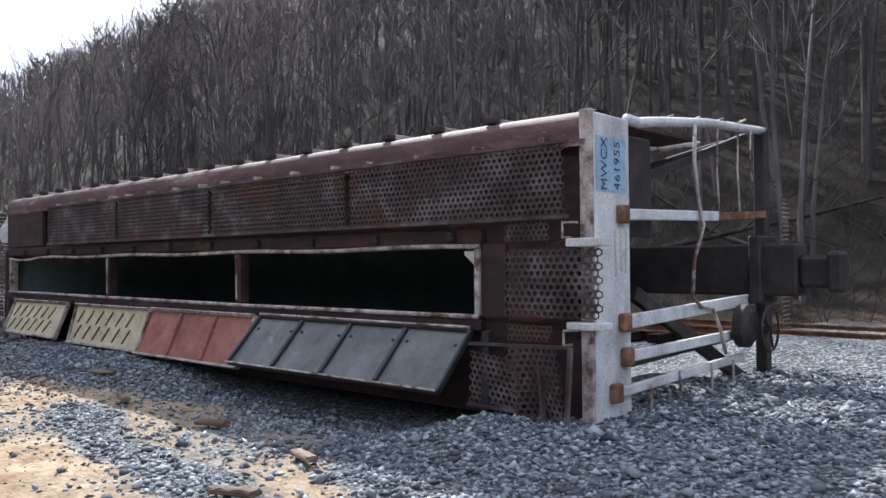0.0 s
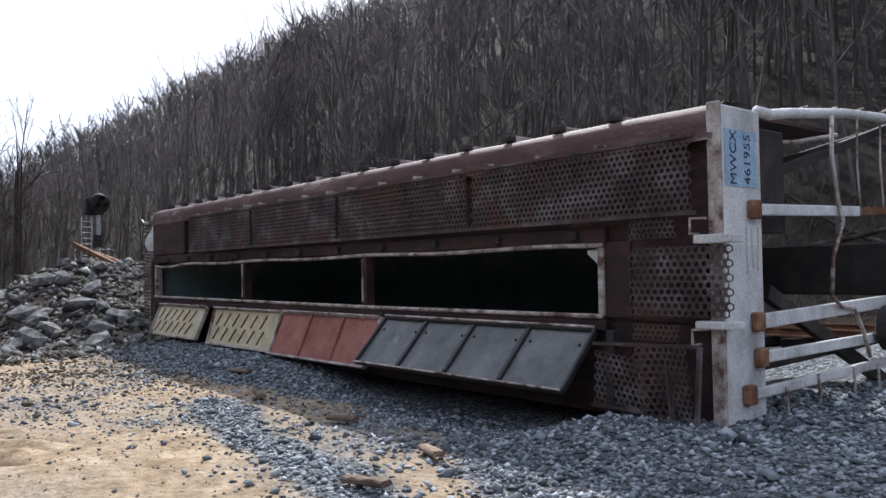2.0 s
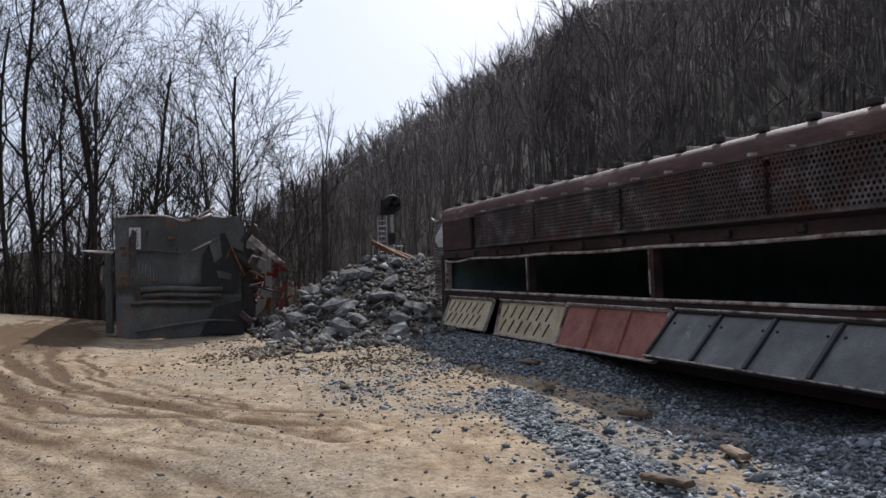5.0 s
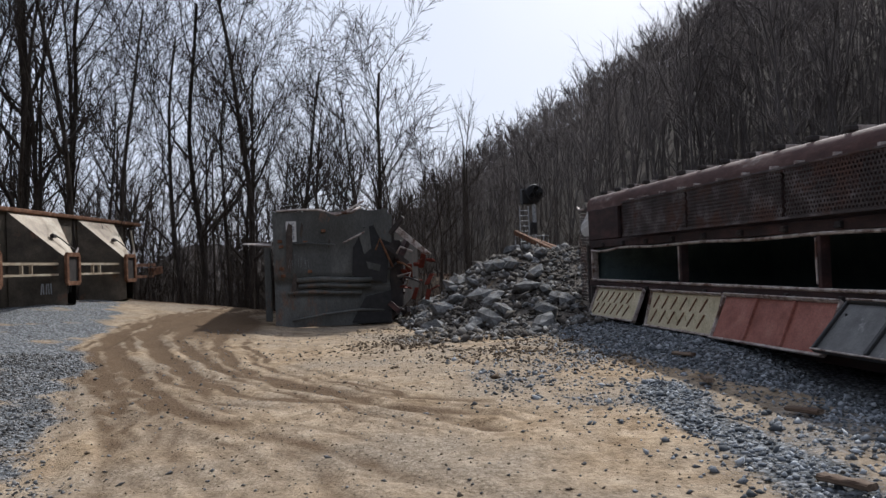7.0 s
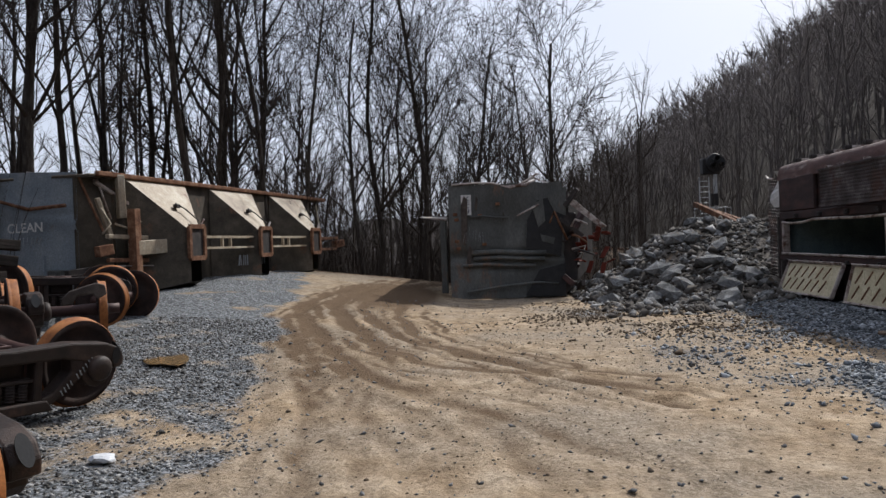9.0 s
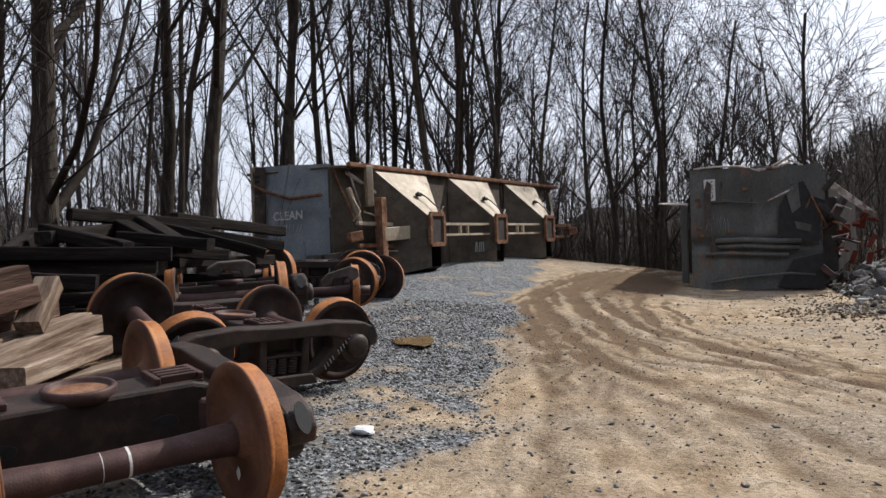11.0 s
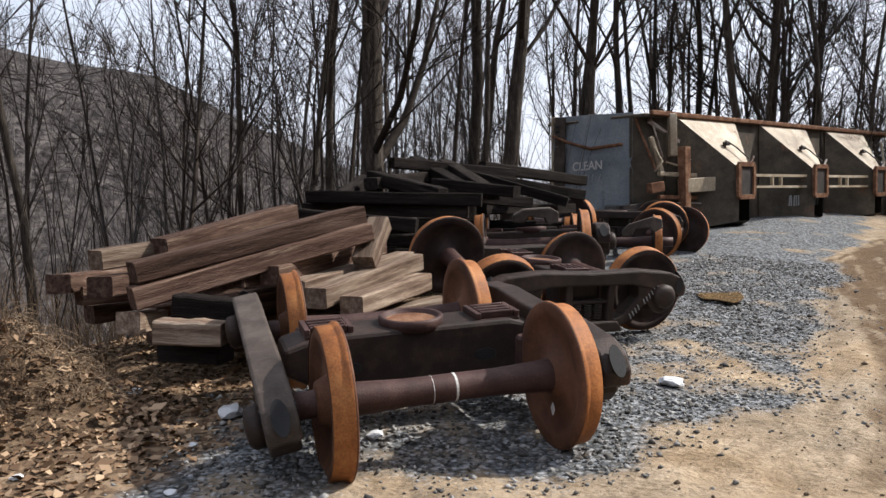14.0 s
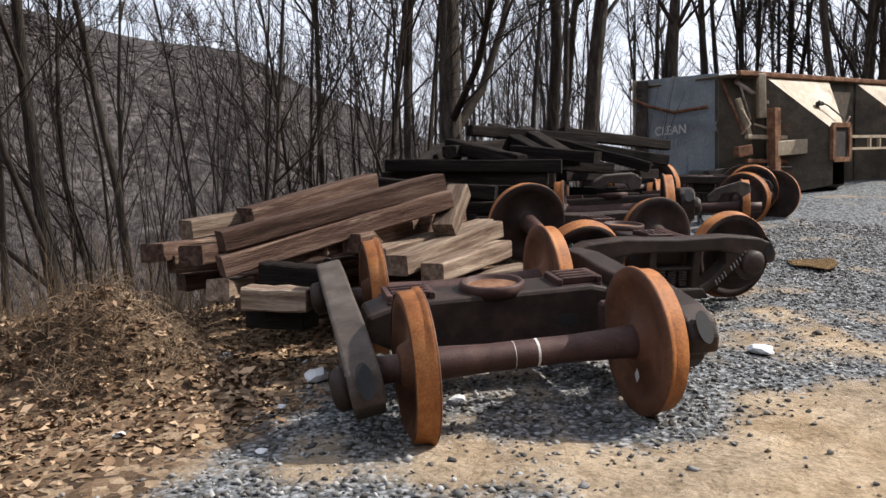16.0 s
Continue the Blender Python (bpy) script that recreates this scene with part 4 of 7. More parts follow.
    wpart("end_post", Shape().box((xe - 0.06, Y0 + 0.02, 0.12), (xe + 0.02, 7.32, 3.12), c=0.02), WHITE, t, "white painted corner post, chipped")
    wpart("post_flange", Shape().box((xe - 0.10, Y0 - 0.02, 0.15), (xe + 0.035, Y0 + 0.03, 3.14), c=0.01), PALE_EDGE, t)
    wpart("number_panel", Shape().box((xe + 0.02, 6.68, 2.37), (xe + 0.026, 7.23, 2.90)), BLUE, t, "faded blue panel with dark lettering")
    for text, y, size in (("MWCX", 6.87, 0.155), ("461955", 7.11, 0.155)):
        fc = bpy.data.curves.new("lettering", "FONT")
        fc.body, fc.size, fc.extrude, fc.align_x = text, size, 0.001, "CENTER"
        fc.space_character = 1.05
        fc.materials.append(INK)
        lo = new("lettering", fc)
        lo.parent = t
        # reads upwards on the post
        want = basis((xe + 0.0285, y, 2.635), (0, 0, 1), (0, -1, 0), (1, 0, 0))
        lo.matrix_basis = t.matrix_world.inverted() @ want
    for p in (((7.0, 2.0), (7.02, 1.55)), ((7.1, 1.98), (7.12, 1.6)), ((7.22, 2.0), (7.2, 1.58)), ((7.1, 1.78), (7.2, 1.8))):
        s = Shape()
        bar(s, (xe + 0.024, *p[0]), (xe + 0.024, *p[1]), 0.004, 0.03, up=(1, 0, 0))
        wpart("paint_scrawl", s, CHALK, t)
    for y0, z0, y1, z1, h in ((7.14, 2.16, 9.3, 2.22, 0.11), (7.16, 1.10, 10.8, 1.22, 0.14), (7.2, 0.76, 10.1, 0.80, 0.11), (6.98, 0.43, 10.0, 0.50, 0.10)):
        s = Shape()
        bar(s, (xe + 0.06, y0, z0), (xe + 0.06, y1, z1), 0.05, h, c=0.012)
        wpart("ladder_rail", s, WHITE, t, "white flat-bar ladder rail")
        wpart("rail_bracket", Shape().box((xe + 0.02, y0 - 0.10, z0 - 0.09), (xe + 0.10, y0 + 0.05, z0 + 0.09), c=0.015), RUSTY, t)
    s = Shape()
    bar(s, (xe + 0.05, 9.3, 2.22), (xe + 0.05, 10.8, 2.3), 0.05, 0.09)
    wpart("ladder_rail", s, RUSTY, t)
    s = Shape().tube([(xe, 7.3, 3.13), (xe, 7.55, 3.12), (xe + 0.02, 7.9, 3.17), (xe, 9.2, 3.32), (xe, 10.9, 3.42)], 0.055, 8)
    wpart("top_rail", s, WHITE, t, "bent white top rail", True)
    wpart("top_rail", Shape().tube([(xe - 0.3, 7.3, 2.86), (xe - 0.3, 8.6, 2.98), (xe - 0.2, 9.4, 3.12)], 0.03, 7), PALE_EDGE, t, "", True)
    for k in range(4):
        y = 8.0 + 0.68 * k
        z = 3.2 + 0.07 * k
        wpart("grab_loop", Shape().tube([(xe, y, z), (xe - 0.02, y + 0.35, z + 0.10), (xe - 0.06, y + 0.42, z + 0.11), (xe - 0.3, y + 0.42, z + 0.03)], 0.014, 6), PALE_EDGE, t, "", True)
    s = Shape().box((xe - 0.1, 10.82, -0.1), (xe + 0.05, 11.0, 3.45), c=0.015)
    wpart("far_post", s, DARK, t)
    for p, q, w, h in (((xe - 0.3, 7.9, 2.55), (xe - 0.2, 10.8, 3.35), 0.08, 0.1), ((xe - 0.4, 8.1, 1.35), (xe - 0.2, 10.8, 0.05), 0.10, 0.16), ((xe - 0.9, 8.2, 2.6), (xe - 0.5, 10.8, 3.3), 0.06, 0.08), ((xe - 0.5, 8.0, 0.55), (xe - 0.3, 10.8, 0.7), 0.06, 0.1)):
        s = Shape()
        bar(s, p, q, w, h, c=0.01)
        wpart("brace", s, DARK, t)
    # end slope sheet, underframe and centre sill
    s = Shape()
    s.add([(X1 - 0.15, 7.3, 0.15), (X1 - 0.15, 7.3, 3.1), (X1 - 2.3, 10.4, 2.9), (X1 - 2.3, 10.4, 0.3), (X1 - 0.19, 7.3, 0.15), (X1 - 0.19, 7.3, 3.1), (X1 - 2.34, 10.4, 2.9), (X1 - 2.34, 10.4, 0.3)], [(0, 3, 2, 1), (4, 5, 6, 7), (0, 1, 5, 4), (2, 3, 7, 6), (1, 2, 6, 5), (0, 4, 7, 3)])
    wpart("end_slope", s, DARK, t)
    s = Shape().box((-16.5, 10.2, 1.2), (-5.6, 10.62, 1.95), c=0.02)
    s.box((-5.6, 10.2, 1.25), (-2.95, 10.6, 1.9), c=0.03).box((-3.5, 10.1, 1.15), (-3.35, 10.7, 2.0), c=0.02)
    wpart("centre_sill", s, DARK, t)
    s = Shape().box((-2.95, 10.25, 1.35), (-2.55, 10.55, 1.75), c=0.05).box((-2.6, 10.15, 1.3), (-2.4, 10.4, 1.8), c=0.05)
    wpart("coupler", s, DARK, t)
    wpart("shoulder", Shape().box((-3.85, 7.35, 1.95), (-3.7, 8.0, 3.0), c=0.02), DARK, t)
    for b in range(4):
        x = -5.8 - 2.9 * b
        s = Shape()
        s.add([(x, 10.0, 0.3), (x - 2.7, 10.0, 0.3), (x - 2.7, 10.0, 2.9), (x, 10.0, 2.9), (x - 1.0, 11.0, 1.1), (x - 1.7, 11.0, 1.1), (x - 1.7, 11.0, 2.1), (x - 1.0, 11.0, 2.1)], [(0, 1, 5, 4), (1, 2, 6, 5), (2, 3, 7, 6), (3, 0, 4, 7), (4, 5, 6, 7)])
        wpart("hopper_bay", s, DARK, t)
    # side grating by the coupler
    wpart("crossover_grating", perforated(basis((xe + 0.12, 11.22, 0.75), (0, 1, 0), (-1, 0, 0), (0, 0, 1)), 0.34, 1.85, 0.07), GRATE, t)
    # hand brake
    wheel = wpart("brake_housing", Shape().lathe([(0.20, 0), (0.26, 0.03), (0.26, 0.14), (0.18, 0.20), (0.0001, 0.20)], 20, basis((xe + 0.10, 9.75, 0.90), (0, 1, 0), (0, 0, 1), (1, 0, 0))), DARK, t)
    m = basis((xe + 0.42, 9.95, 0.86), (0, 1, 0), (0, 0, 1), (1, 0, 0))
    s = Shape().tube([(0.27 * math.cos(a * 0.2618), 0.27 * math.sin(a * 0.2618), 0) for a in range(25)], 0.016, 6, m)
    for a in range(5):
        s.tube([(0.05 * math.cos(a * 1.2566), 0.05 * math.sin(a * 1.2566), 0.0), (0.26 * math.cos(a * 1.2566), 0.26 * math.sin(a * 1.2566), 0)], 0.013, 5, m)
    s.lathe([(0.06, -0.08), (0.06, 0.03), (0.0001, 0.03)], 12, m)
    wpart("brake_wheel", s, DARK, t, "spoked hand-brake wheel")
    # hoses and rods hanging on the end frame
    wpart("air_hose", Shape().tube([(xe + 0.1, 8.65, 3.22), (xe + 0.1, 8.62, 2.8), (xe + 0.1, 8.72, 2.35), (xe + 0.12, 8.8, 2.1), (xe + 0.14, 8.5, 1.7), (xe + 0.14, 8.45, 1.3), (xe + 0.12, 8.7, 1.18), (xe + 0.12, 9.0, 1.15), (xe + 0.12, 9.2, 0.9), (xe + 0.12, 9.35, 0.6)], 0.022, 7), PALE_EDGE, t, "grey hose drooping over the ladder", True)
    for y, z0, z1 in ((9.3, 3.28, 2.2), (9.9, 3.33, 2.3), (10.3, 3.36, 2.7)):
        wpart("grab_rod", Shape().tube([(xe + 0.08, y, z0), (xe + 0.09, y - 0.06, (z0 + z1) / 2), (xe + 0.08, y + 0.02, z1)], 0.012, 6), PALE_EDGE, t)
    for y, z0, z1 in ((7.55, 0.45, 0.12), (8.2, 0.52, 0.1), (9.0, 0.52, -0.02), (9.6, 0.5, 0.1)):
        wpart("grab_rod", Shape().tube([(xe + 0.1, y, z0), (xe + 0.1, y + 0.02, z1)], 0.016, 6), PALE_EDGE, t)
    # far end: torn white end sheet and hanging grating
    s = Shape()
    for k in range(7):
        z = 3.05 - 0.14 * k
        s.v += [(X0 - 0.02 - 0.05 * math.sin(k * 1.2), Y0 + 0.05, z), (X0 - 0.16 - 0.1 * math.sin(k * 0.5), Y0 - 0.0 + 0.1 * math.sin(k), z)]
    s.f += [(2 * k, 2 * k + 1, 2 * k + 3, 2 * k + 2) for k in range(6)]
    wpart("torn_sheet", s, WHITE, t, "torn white end sheet")
    wpart("end_grating", perforated(pose(X0 - 1.0, Y0 + 0.1, 1.55, 0, 4, 8), 0.62, 1.45, 0.09), GRATE, t, "bent end platform grating")
    wpart("end_grating", perforated(pose(X0 - 0.62, Y0 + 0.0, 0.3, 0, 0, 0), 0.5, 1.5, 0.09), GRATE, t)
    wpart("far_frame", Shape().box((X0 - 0.14, Y0 + 0.0, 0.15), (X0 - 0.02, Y0 + 0.5, 2.0), c=0.02), DARK, t)
    wpart("far_sill", Shape().box((X0 - 1.2, 10.0, 1.2), (X0 + 0.1, 10.4, 1.9), c=0.02), DARK, t)
    wpart("torn_edge", Shape().tube([(X0 - 1.0, Y0 + 0.1, 3.0), (X0 - 0.8, Y0 + 0.08, 2.92), (X0 - 0.5, Y0 + 0.1, 2.9)], 0.025, 6), PALE_EDGE, t)
    # prop legs down into the ballast below the doors
    for x in (-4.75, -17.9):
        s = Shape()
        bar(s, (x, Y0 - 0.12, 1.0), (x, Y0 - 0.15, 0.0), 0.1, 0.09, up=(0, 1, 0), c=0.01)
        wpart("skid_post", s, DARK, t)
    return t


red_hopper()


# ---- grey hopper car seen end-on ----
def grey_hopper():
    t = thing("grey_hopper_car", "dented grey hopper car lying on its side, end towards the road", "railcar", pose(-24, 0.3, 0.1))
    x = -21.8
    W, D = (-1.15, 2.0), (0.08, 3.28)
    s = Shape()
    ys, zs = np.linspace(*W, 26), np.linspace(*D, 30)
    for z in zs:
        for y in ys:
            dent = -0.16 * math.exp(-((z - 1.25) / 0.14) ** 2) - 0.12 * math.exp(-((z - 0.95) / 0.08) ** 2) * (1 if y > -0.4 else 0.3) - 0.10 * math.exp(-((z - 2.3) / 0.5) ** 2 - ((y - 0.9) / 0.6) ** 2)
            bulge = 0.06 * math.sin(y * 3 + z * 2) + 0.08 * math.exp(-((z - 1.1) / 0.06) ** 2)
            top = -0.05 * abs(math.sin(y * 5)) if z > 3.2 else 0
            s.v.append((x + dent + bulge * 0.6, y, z + top))
    n = len(ys)
    s.f += [(j * n + i, j * n + i + 1, (j + 1) * n + i + 1, (j + 1) * n + i) for j in range(len(zs) - 1) for i in range(n - 1)]
    wpart("end_sheet", s, GREYCAR, t, "buckled grey end sheet", True)
    s = Shape()
    s.box((x - 13, W[0], D[0]), (x - 0.12, W[0] + 0.05, D[1] - 0.04)).box((x - 13, W[0], D[1] - 0.08), (x - 0.12, 1.2, D[1] - 0.03)).box((x - 13, W[0], D[0]), (x - 12.9, 1.6, D[1]))
    wpart("body", s, GREYCAR, t)
    s = Shape().add([(x - 0.2, 2.0, 0.1), (x - 0.2, 2.0, 3.2), (x - 3, 3.2, 2.2), (x - 3, 3.2, 0.9), (x - 12, 3.2, 2.2), (x - 12, 3.2, 0.9), (x - 12.9, 1.6, 3.2), (x - 12.9, 1.6, 0.1)], [(0, 3, 2, 1), (3, 5, 4, 2), (5, 7, 6, 4), (1, 2, 4, 6), (0, 7, 5, 3)])
    wpart("slope_sheet", s, DARK, t)
    wpart("side_flange", Shape().box((x - 0.7, W[0] - 0.28, 0.25), (x - 0.45, W[0] - 0.10, 2.35), c=0.02), GREYCAR, t)
    wpart("bent_flap", Shape().add([(x - 0.6, W[0] - 0.85, 2.42), (x - 0.4, W[0] - 0.1, 2.3), (x - 1.6, W[0] - 0.1, 2.42), (x - 0.6, W[0] - 0.85, 2.45), (x - 0.4, W[0] - 0.1, 2.33), (x - 1.6, W[0] - 0.1, 2.45)], [(0, 2, 1), (3, 4, 5), (0, 1, 4, 3), (1, 2, 5, 4), (2, 0, 3, 5)]), PALE_EDGE, t, "bent steel flap catching the sun")
    # torn upper edge
    s = Shape().tube([(x + 0.02, W[0] + 0.1, 3.27), (x, -0.4, 3.30), (x + 0.02, 0.1, 3.28), (x, 0.3, 3.22), (x + 0.05, 0.6, 3.12), (x, 0.9, 3.25), (x, 1.2, 3.42), (x, 1.35, 3.5)], 0.03, 6)
    s.tube([(x, 0.45, 3.16), (x, 1.0, 3.2), (x - 0.1, 1.25, 3.32)], 0.05, 6).tube([(x, 1.2, 3.4), (x - 0.2, 1.7, 3.2), (x - 0.2, 2.1, 3.0)], 0.015, 5)
    wpart("torn_edge", s, PALE_EDGE, t, "torn pale upper edge", True)
    # folded ribs across the sheet, the torn corner and its hanging plates
    for z, r, y0, y1 in ((1.36, 0.075, -0.55, 1.5), (1.20, 0.06, -0.5, 1.45), (1.02, 0.05, -0.8, 1.2), (2.36, 0.025, -0.6, 0.5)):
        wpart("folded_rib", Shape().tube([(x + 0.06, y0, z), (x + 0.10, (2 * y0 + y1) / 3, z + 0.02), (x + 0.07, (y0 + 2 * y1) / 3, z - 0.03), (x + 0.10, y1, z - 0.05)], r, 8), GREYCAR, t, "", True)
    # Black sheets on the uncut end stand in for the dark inside the tears.
    wpart("torn_opening_dark", Shape().prism([(0.95, 1.45), (1.9, 1.2), (2.02, 2.4), (1.75, 2.85), (1.3, 2.75), (1.0, 2.2)], 0.10, 0.115, basis((x, 0, 0), (0, 1, 0), (0, 0, 1), (1, 0, 0))), BLACK, t, "black sheet painted as the dark of a torn corner hole")
    wpart("torn_opening_dark", Shape().prism([(0.9, 0.15), (2.0, 0.1), (2.02, 1.0), (1.3, 0.85)], 0.10, 0.115, basis((x, 0, 0), (0, 1, 0), (0, 0, 1), (1, 0, 0))), BLACK, t)
    for pts in ([(1.15, 2.55), (1.45, 2.75), (1.5, 2.1), (1.3, 1.95)], [(1.55, 2.8), (2.1, 3.02), (2.06, 2.2), (1.75, 2.35)], [(1.35, 1.75), (1.75, 1.62), (1.7, 1.45), (1.4, 1.55)]):
        wpart("hanging_plate", Shape().prism(pts, 0.13, 0.15, basis((x, 0, 0), (0, 1, 0.05), (0, 0, 1), (1, 0, 0))), GREYCAR, t, "bent plate hanging at the tear")
    for y, z0, z1, w in ((-0.72, 1.55, 2.95, 0.10), (-0.62, 0.9, 1.6, 0.07), (-0.38, 2.5, 2.95, 0.05), (0.35, 2.2, 2.5, 0.03)):
        wpart("rust_streak", Shape().prism([(y - w, z0 + 0.1), (y, z0), (y + w * 0.6, z0 + 0.2), (y + w, z1 - 0.1), (y, z1), (y - w * 0.8, z1 - 0.25)], 0.082, 0.086, basis((x, 0, 0), (0, 1, 0), (0, 0, 1), (1, 0, 0))), DUSTYCAST, t, "brown rust streak")
    # ribs, pipe, lugs
    wpart("brake_pipe", Shape().tube([(x + 0.12, -0.7, 0.28), (x + 0.16, 0.2, 0.42), (x + 0.12, 1.2, 0.5), (x + 0.1, 1.8, 0.45)], 0.035, 7), GREYCAR, t, "", True)
    wpart("grab_bar", Shape().tube([(x + 0.1, 0.75, 2.35), (x + 0.16, 0.8, 2.38), (x + 0.16, 1.3, 2.62), (x + 0.1, 1.35, 2.65)], 0.025, 6), PALE_EDGE, t)
    for y, z in ((-0.95, 2.3), (-0.98, 2.45), (-0.96, 1.7), (-0.92, 1.5), (-0.3, 2.4), (0.2, 2.7), (-0.2, 1.6)):
        wpart("rust_patch", Shape().box((x - 0.02, y - 0.05, z - 0.04), (x + 0.08, y + 0.07, z + 0.04), c=0.01), RUSTY, t)
    wpart("stencil_panel", Shape().box((x + 0.045, -0.80, 2.42), (x + 0.075, -0.52, 2.98)), CHALK, t, "white stencil panel")
    fc = bpy.data.curves.new("lettering", "FONT")
    fc.body, fc.size, fc.extrude, fc.align_x = "CRIX", 0.22, 0.001, "CENTER"
    fc.materials.append(INK)
    lo = new("lettering", fc)
    lo.parent = t
    lo.matrix_basis = t.matrix_world.inverted() @ basis((x + 0.079, -0.58, 2.70), (0, 0, 1), (0, -1, 0), (1, 0, 0))
    g = random.Random(8)
    for k in range(9):
        y, z = -0.78 + 0.07 * k, 1.85 + g.uniform(-0.08, 0.08)
        s = Shape()
        bar(s, (x + 0.09, y, z - 0.14), (x + 0.09, y + g.uniform(-0.05, 0.08), z + 0.16), 0.004, 0.02, up=(1, 0, 0))
        wpart("chalk_scrawl", s, FADED_CHALK, t)
    # wrecked running gear at the far side
    for k in range(16):
        a = Vector((x + g.uniform(-0.8, 0.5), g.uniform(1.5, 2.5), g.uniform(0.3, 2.6)))
        b = a + Vector((g.uniform(-0.5, 0.4), g.uniform(-0.2, 0.7), g.uniform(-0.7, 0.7)))
        s = Shape()
        bar(s, a, b, g.uniform(0.05, 0.16), g.uniform(0.05, 0.2), c=0.01)
        wpart("wrecked_bar", s, g.choice([DARK, RUSTY, DARK, ROOF_RUST]), t)
    for k in range(7):
        a = Vector((x + g.uniform(-0.2, 0.4), g.uniform(1.3, 2.4), g.uniform(0.8, 2.4)))
        wpart("bent_pipe", Shape().tube([a, a + Vector((0.1, g.uniform(0, .4), g.uniform(-.3, .3))), a + Vector((0.0, g.uniform(0.2, .6), g.uniform(-.7, .2)))], 0.03, 6), g.choice([RUSTY, PALE_EDGE, DARK]), t, "", True)
    for k in range(3):
        s = Shape()
        bar(s, (x + 0.1, 2.05 + 0.10 * k, 2.75), (x + 0.3, 3.0 + 0.06 * k, 1.95), 0.06, 0.05)
        wpart("slanted_strip", s, PALE_EDGE, t, "pale slanted steel strip")
    wpart("end_shroud", Shape().add([(x, 1.3, 2.7), (x, 2.15, 3.0), (x + 0.1, 2.15, 1.9), (x + 0.1, 1.4, 1.7), (x - 0.1, 1.3, 2.7), (x - 0.1, 2.15, 3.0)], [(0, 3, 2, 1), (0, 1, 5, 4)]), DARK, t)
    crimson = mat("crimson_rust", [(0.07, 0.014, 0.010), (0.13, 0.03, 0.02), (0.06, 0.02, 0.014)], 6, 0.8)
    for k in range(14):
        a = Vector((x + g.uniform(-0.6, 0.2), g.uniform(2.4, 3.2), g.uniform(0.9, 2.0)))
        s = Shape()
        bar(s, a, a + Vector((g.uniform(-0.2, 0.2), g.uniform(-0.15, 0.2), g.uniform(-0.45, 0.45))), g.uniform(0.04, 0.2), g.uniform(0.02, 0.08), c=0.008)
        wpart("crumpled_plate", s, crimson, t, "crumpled crimson plating")
    wpart("underframe", Shape().box((x - 12, 1.9, 0.5), (x - 0.3, 2.4, 2.4), c=0.04), DARK, t)
    return t


grey_hopper()


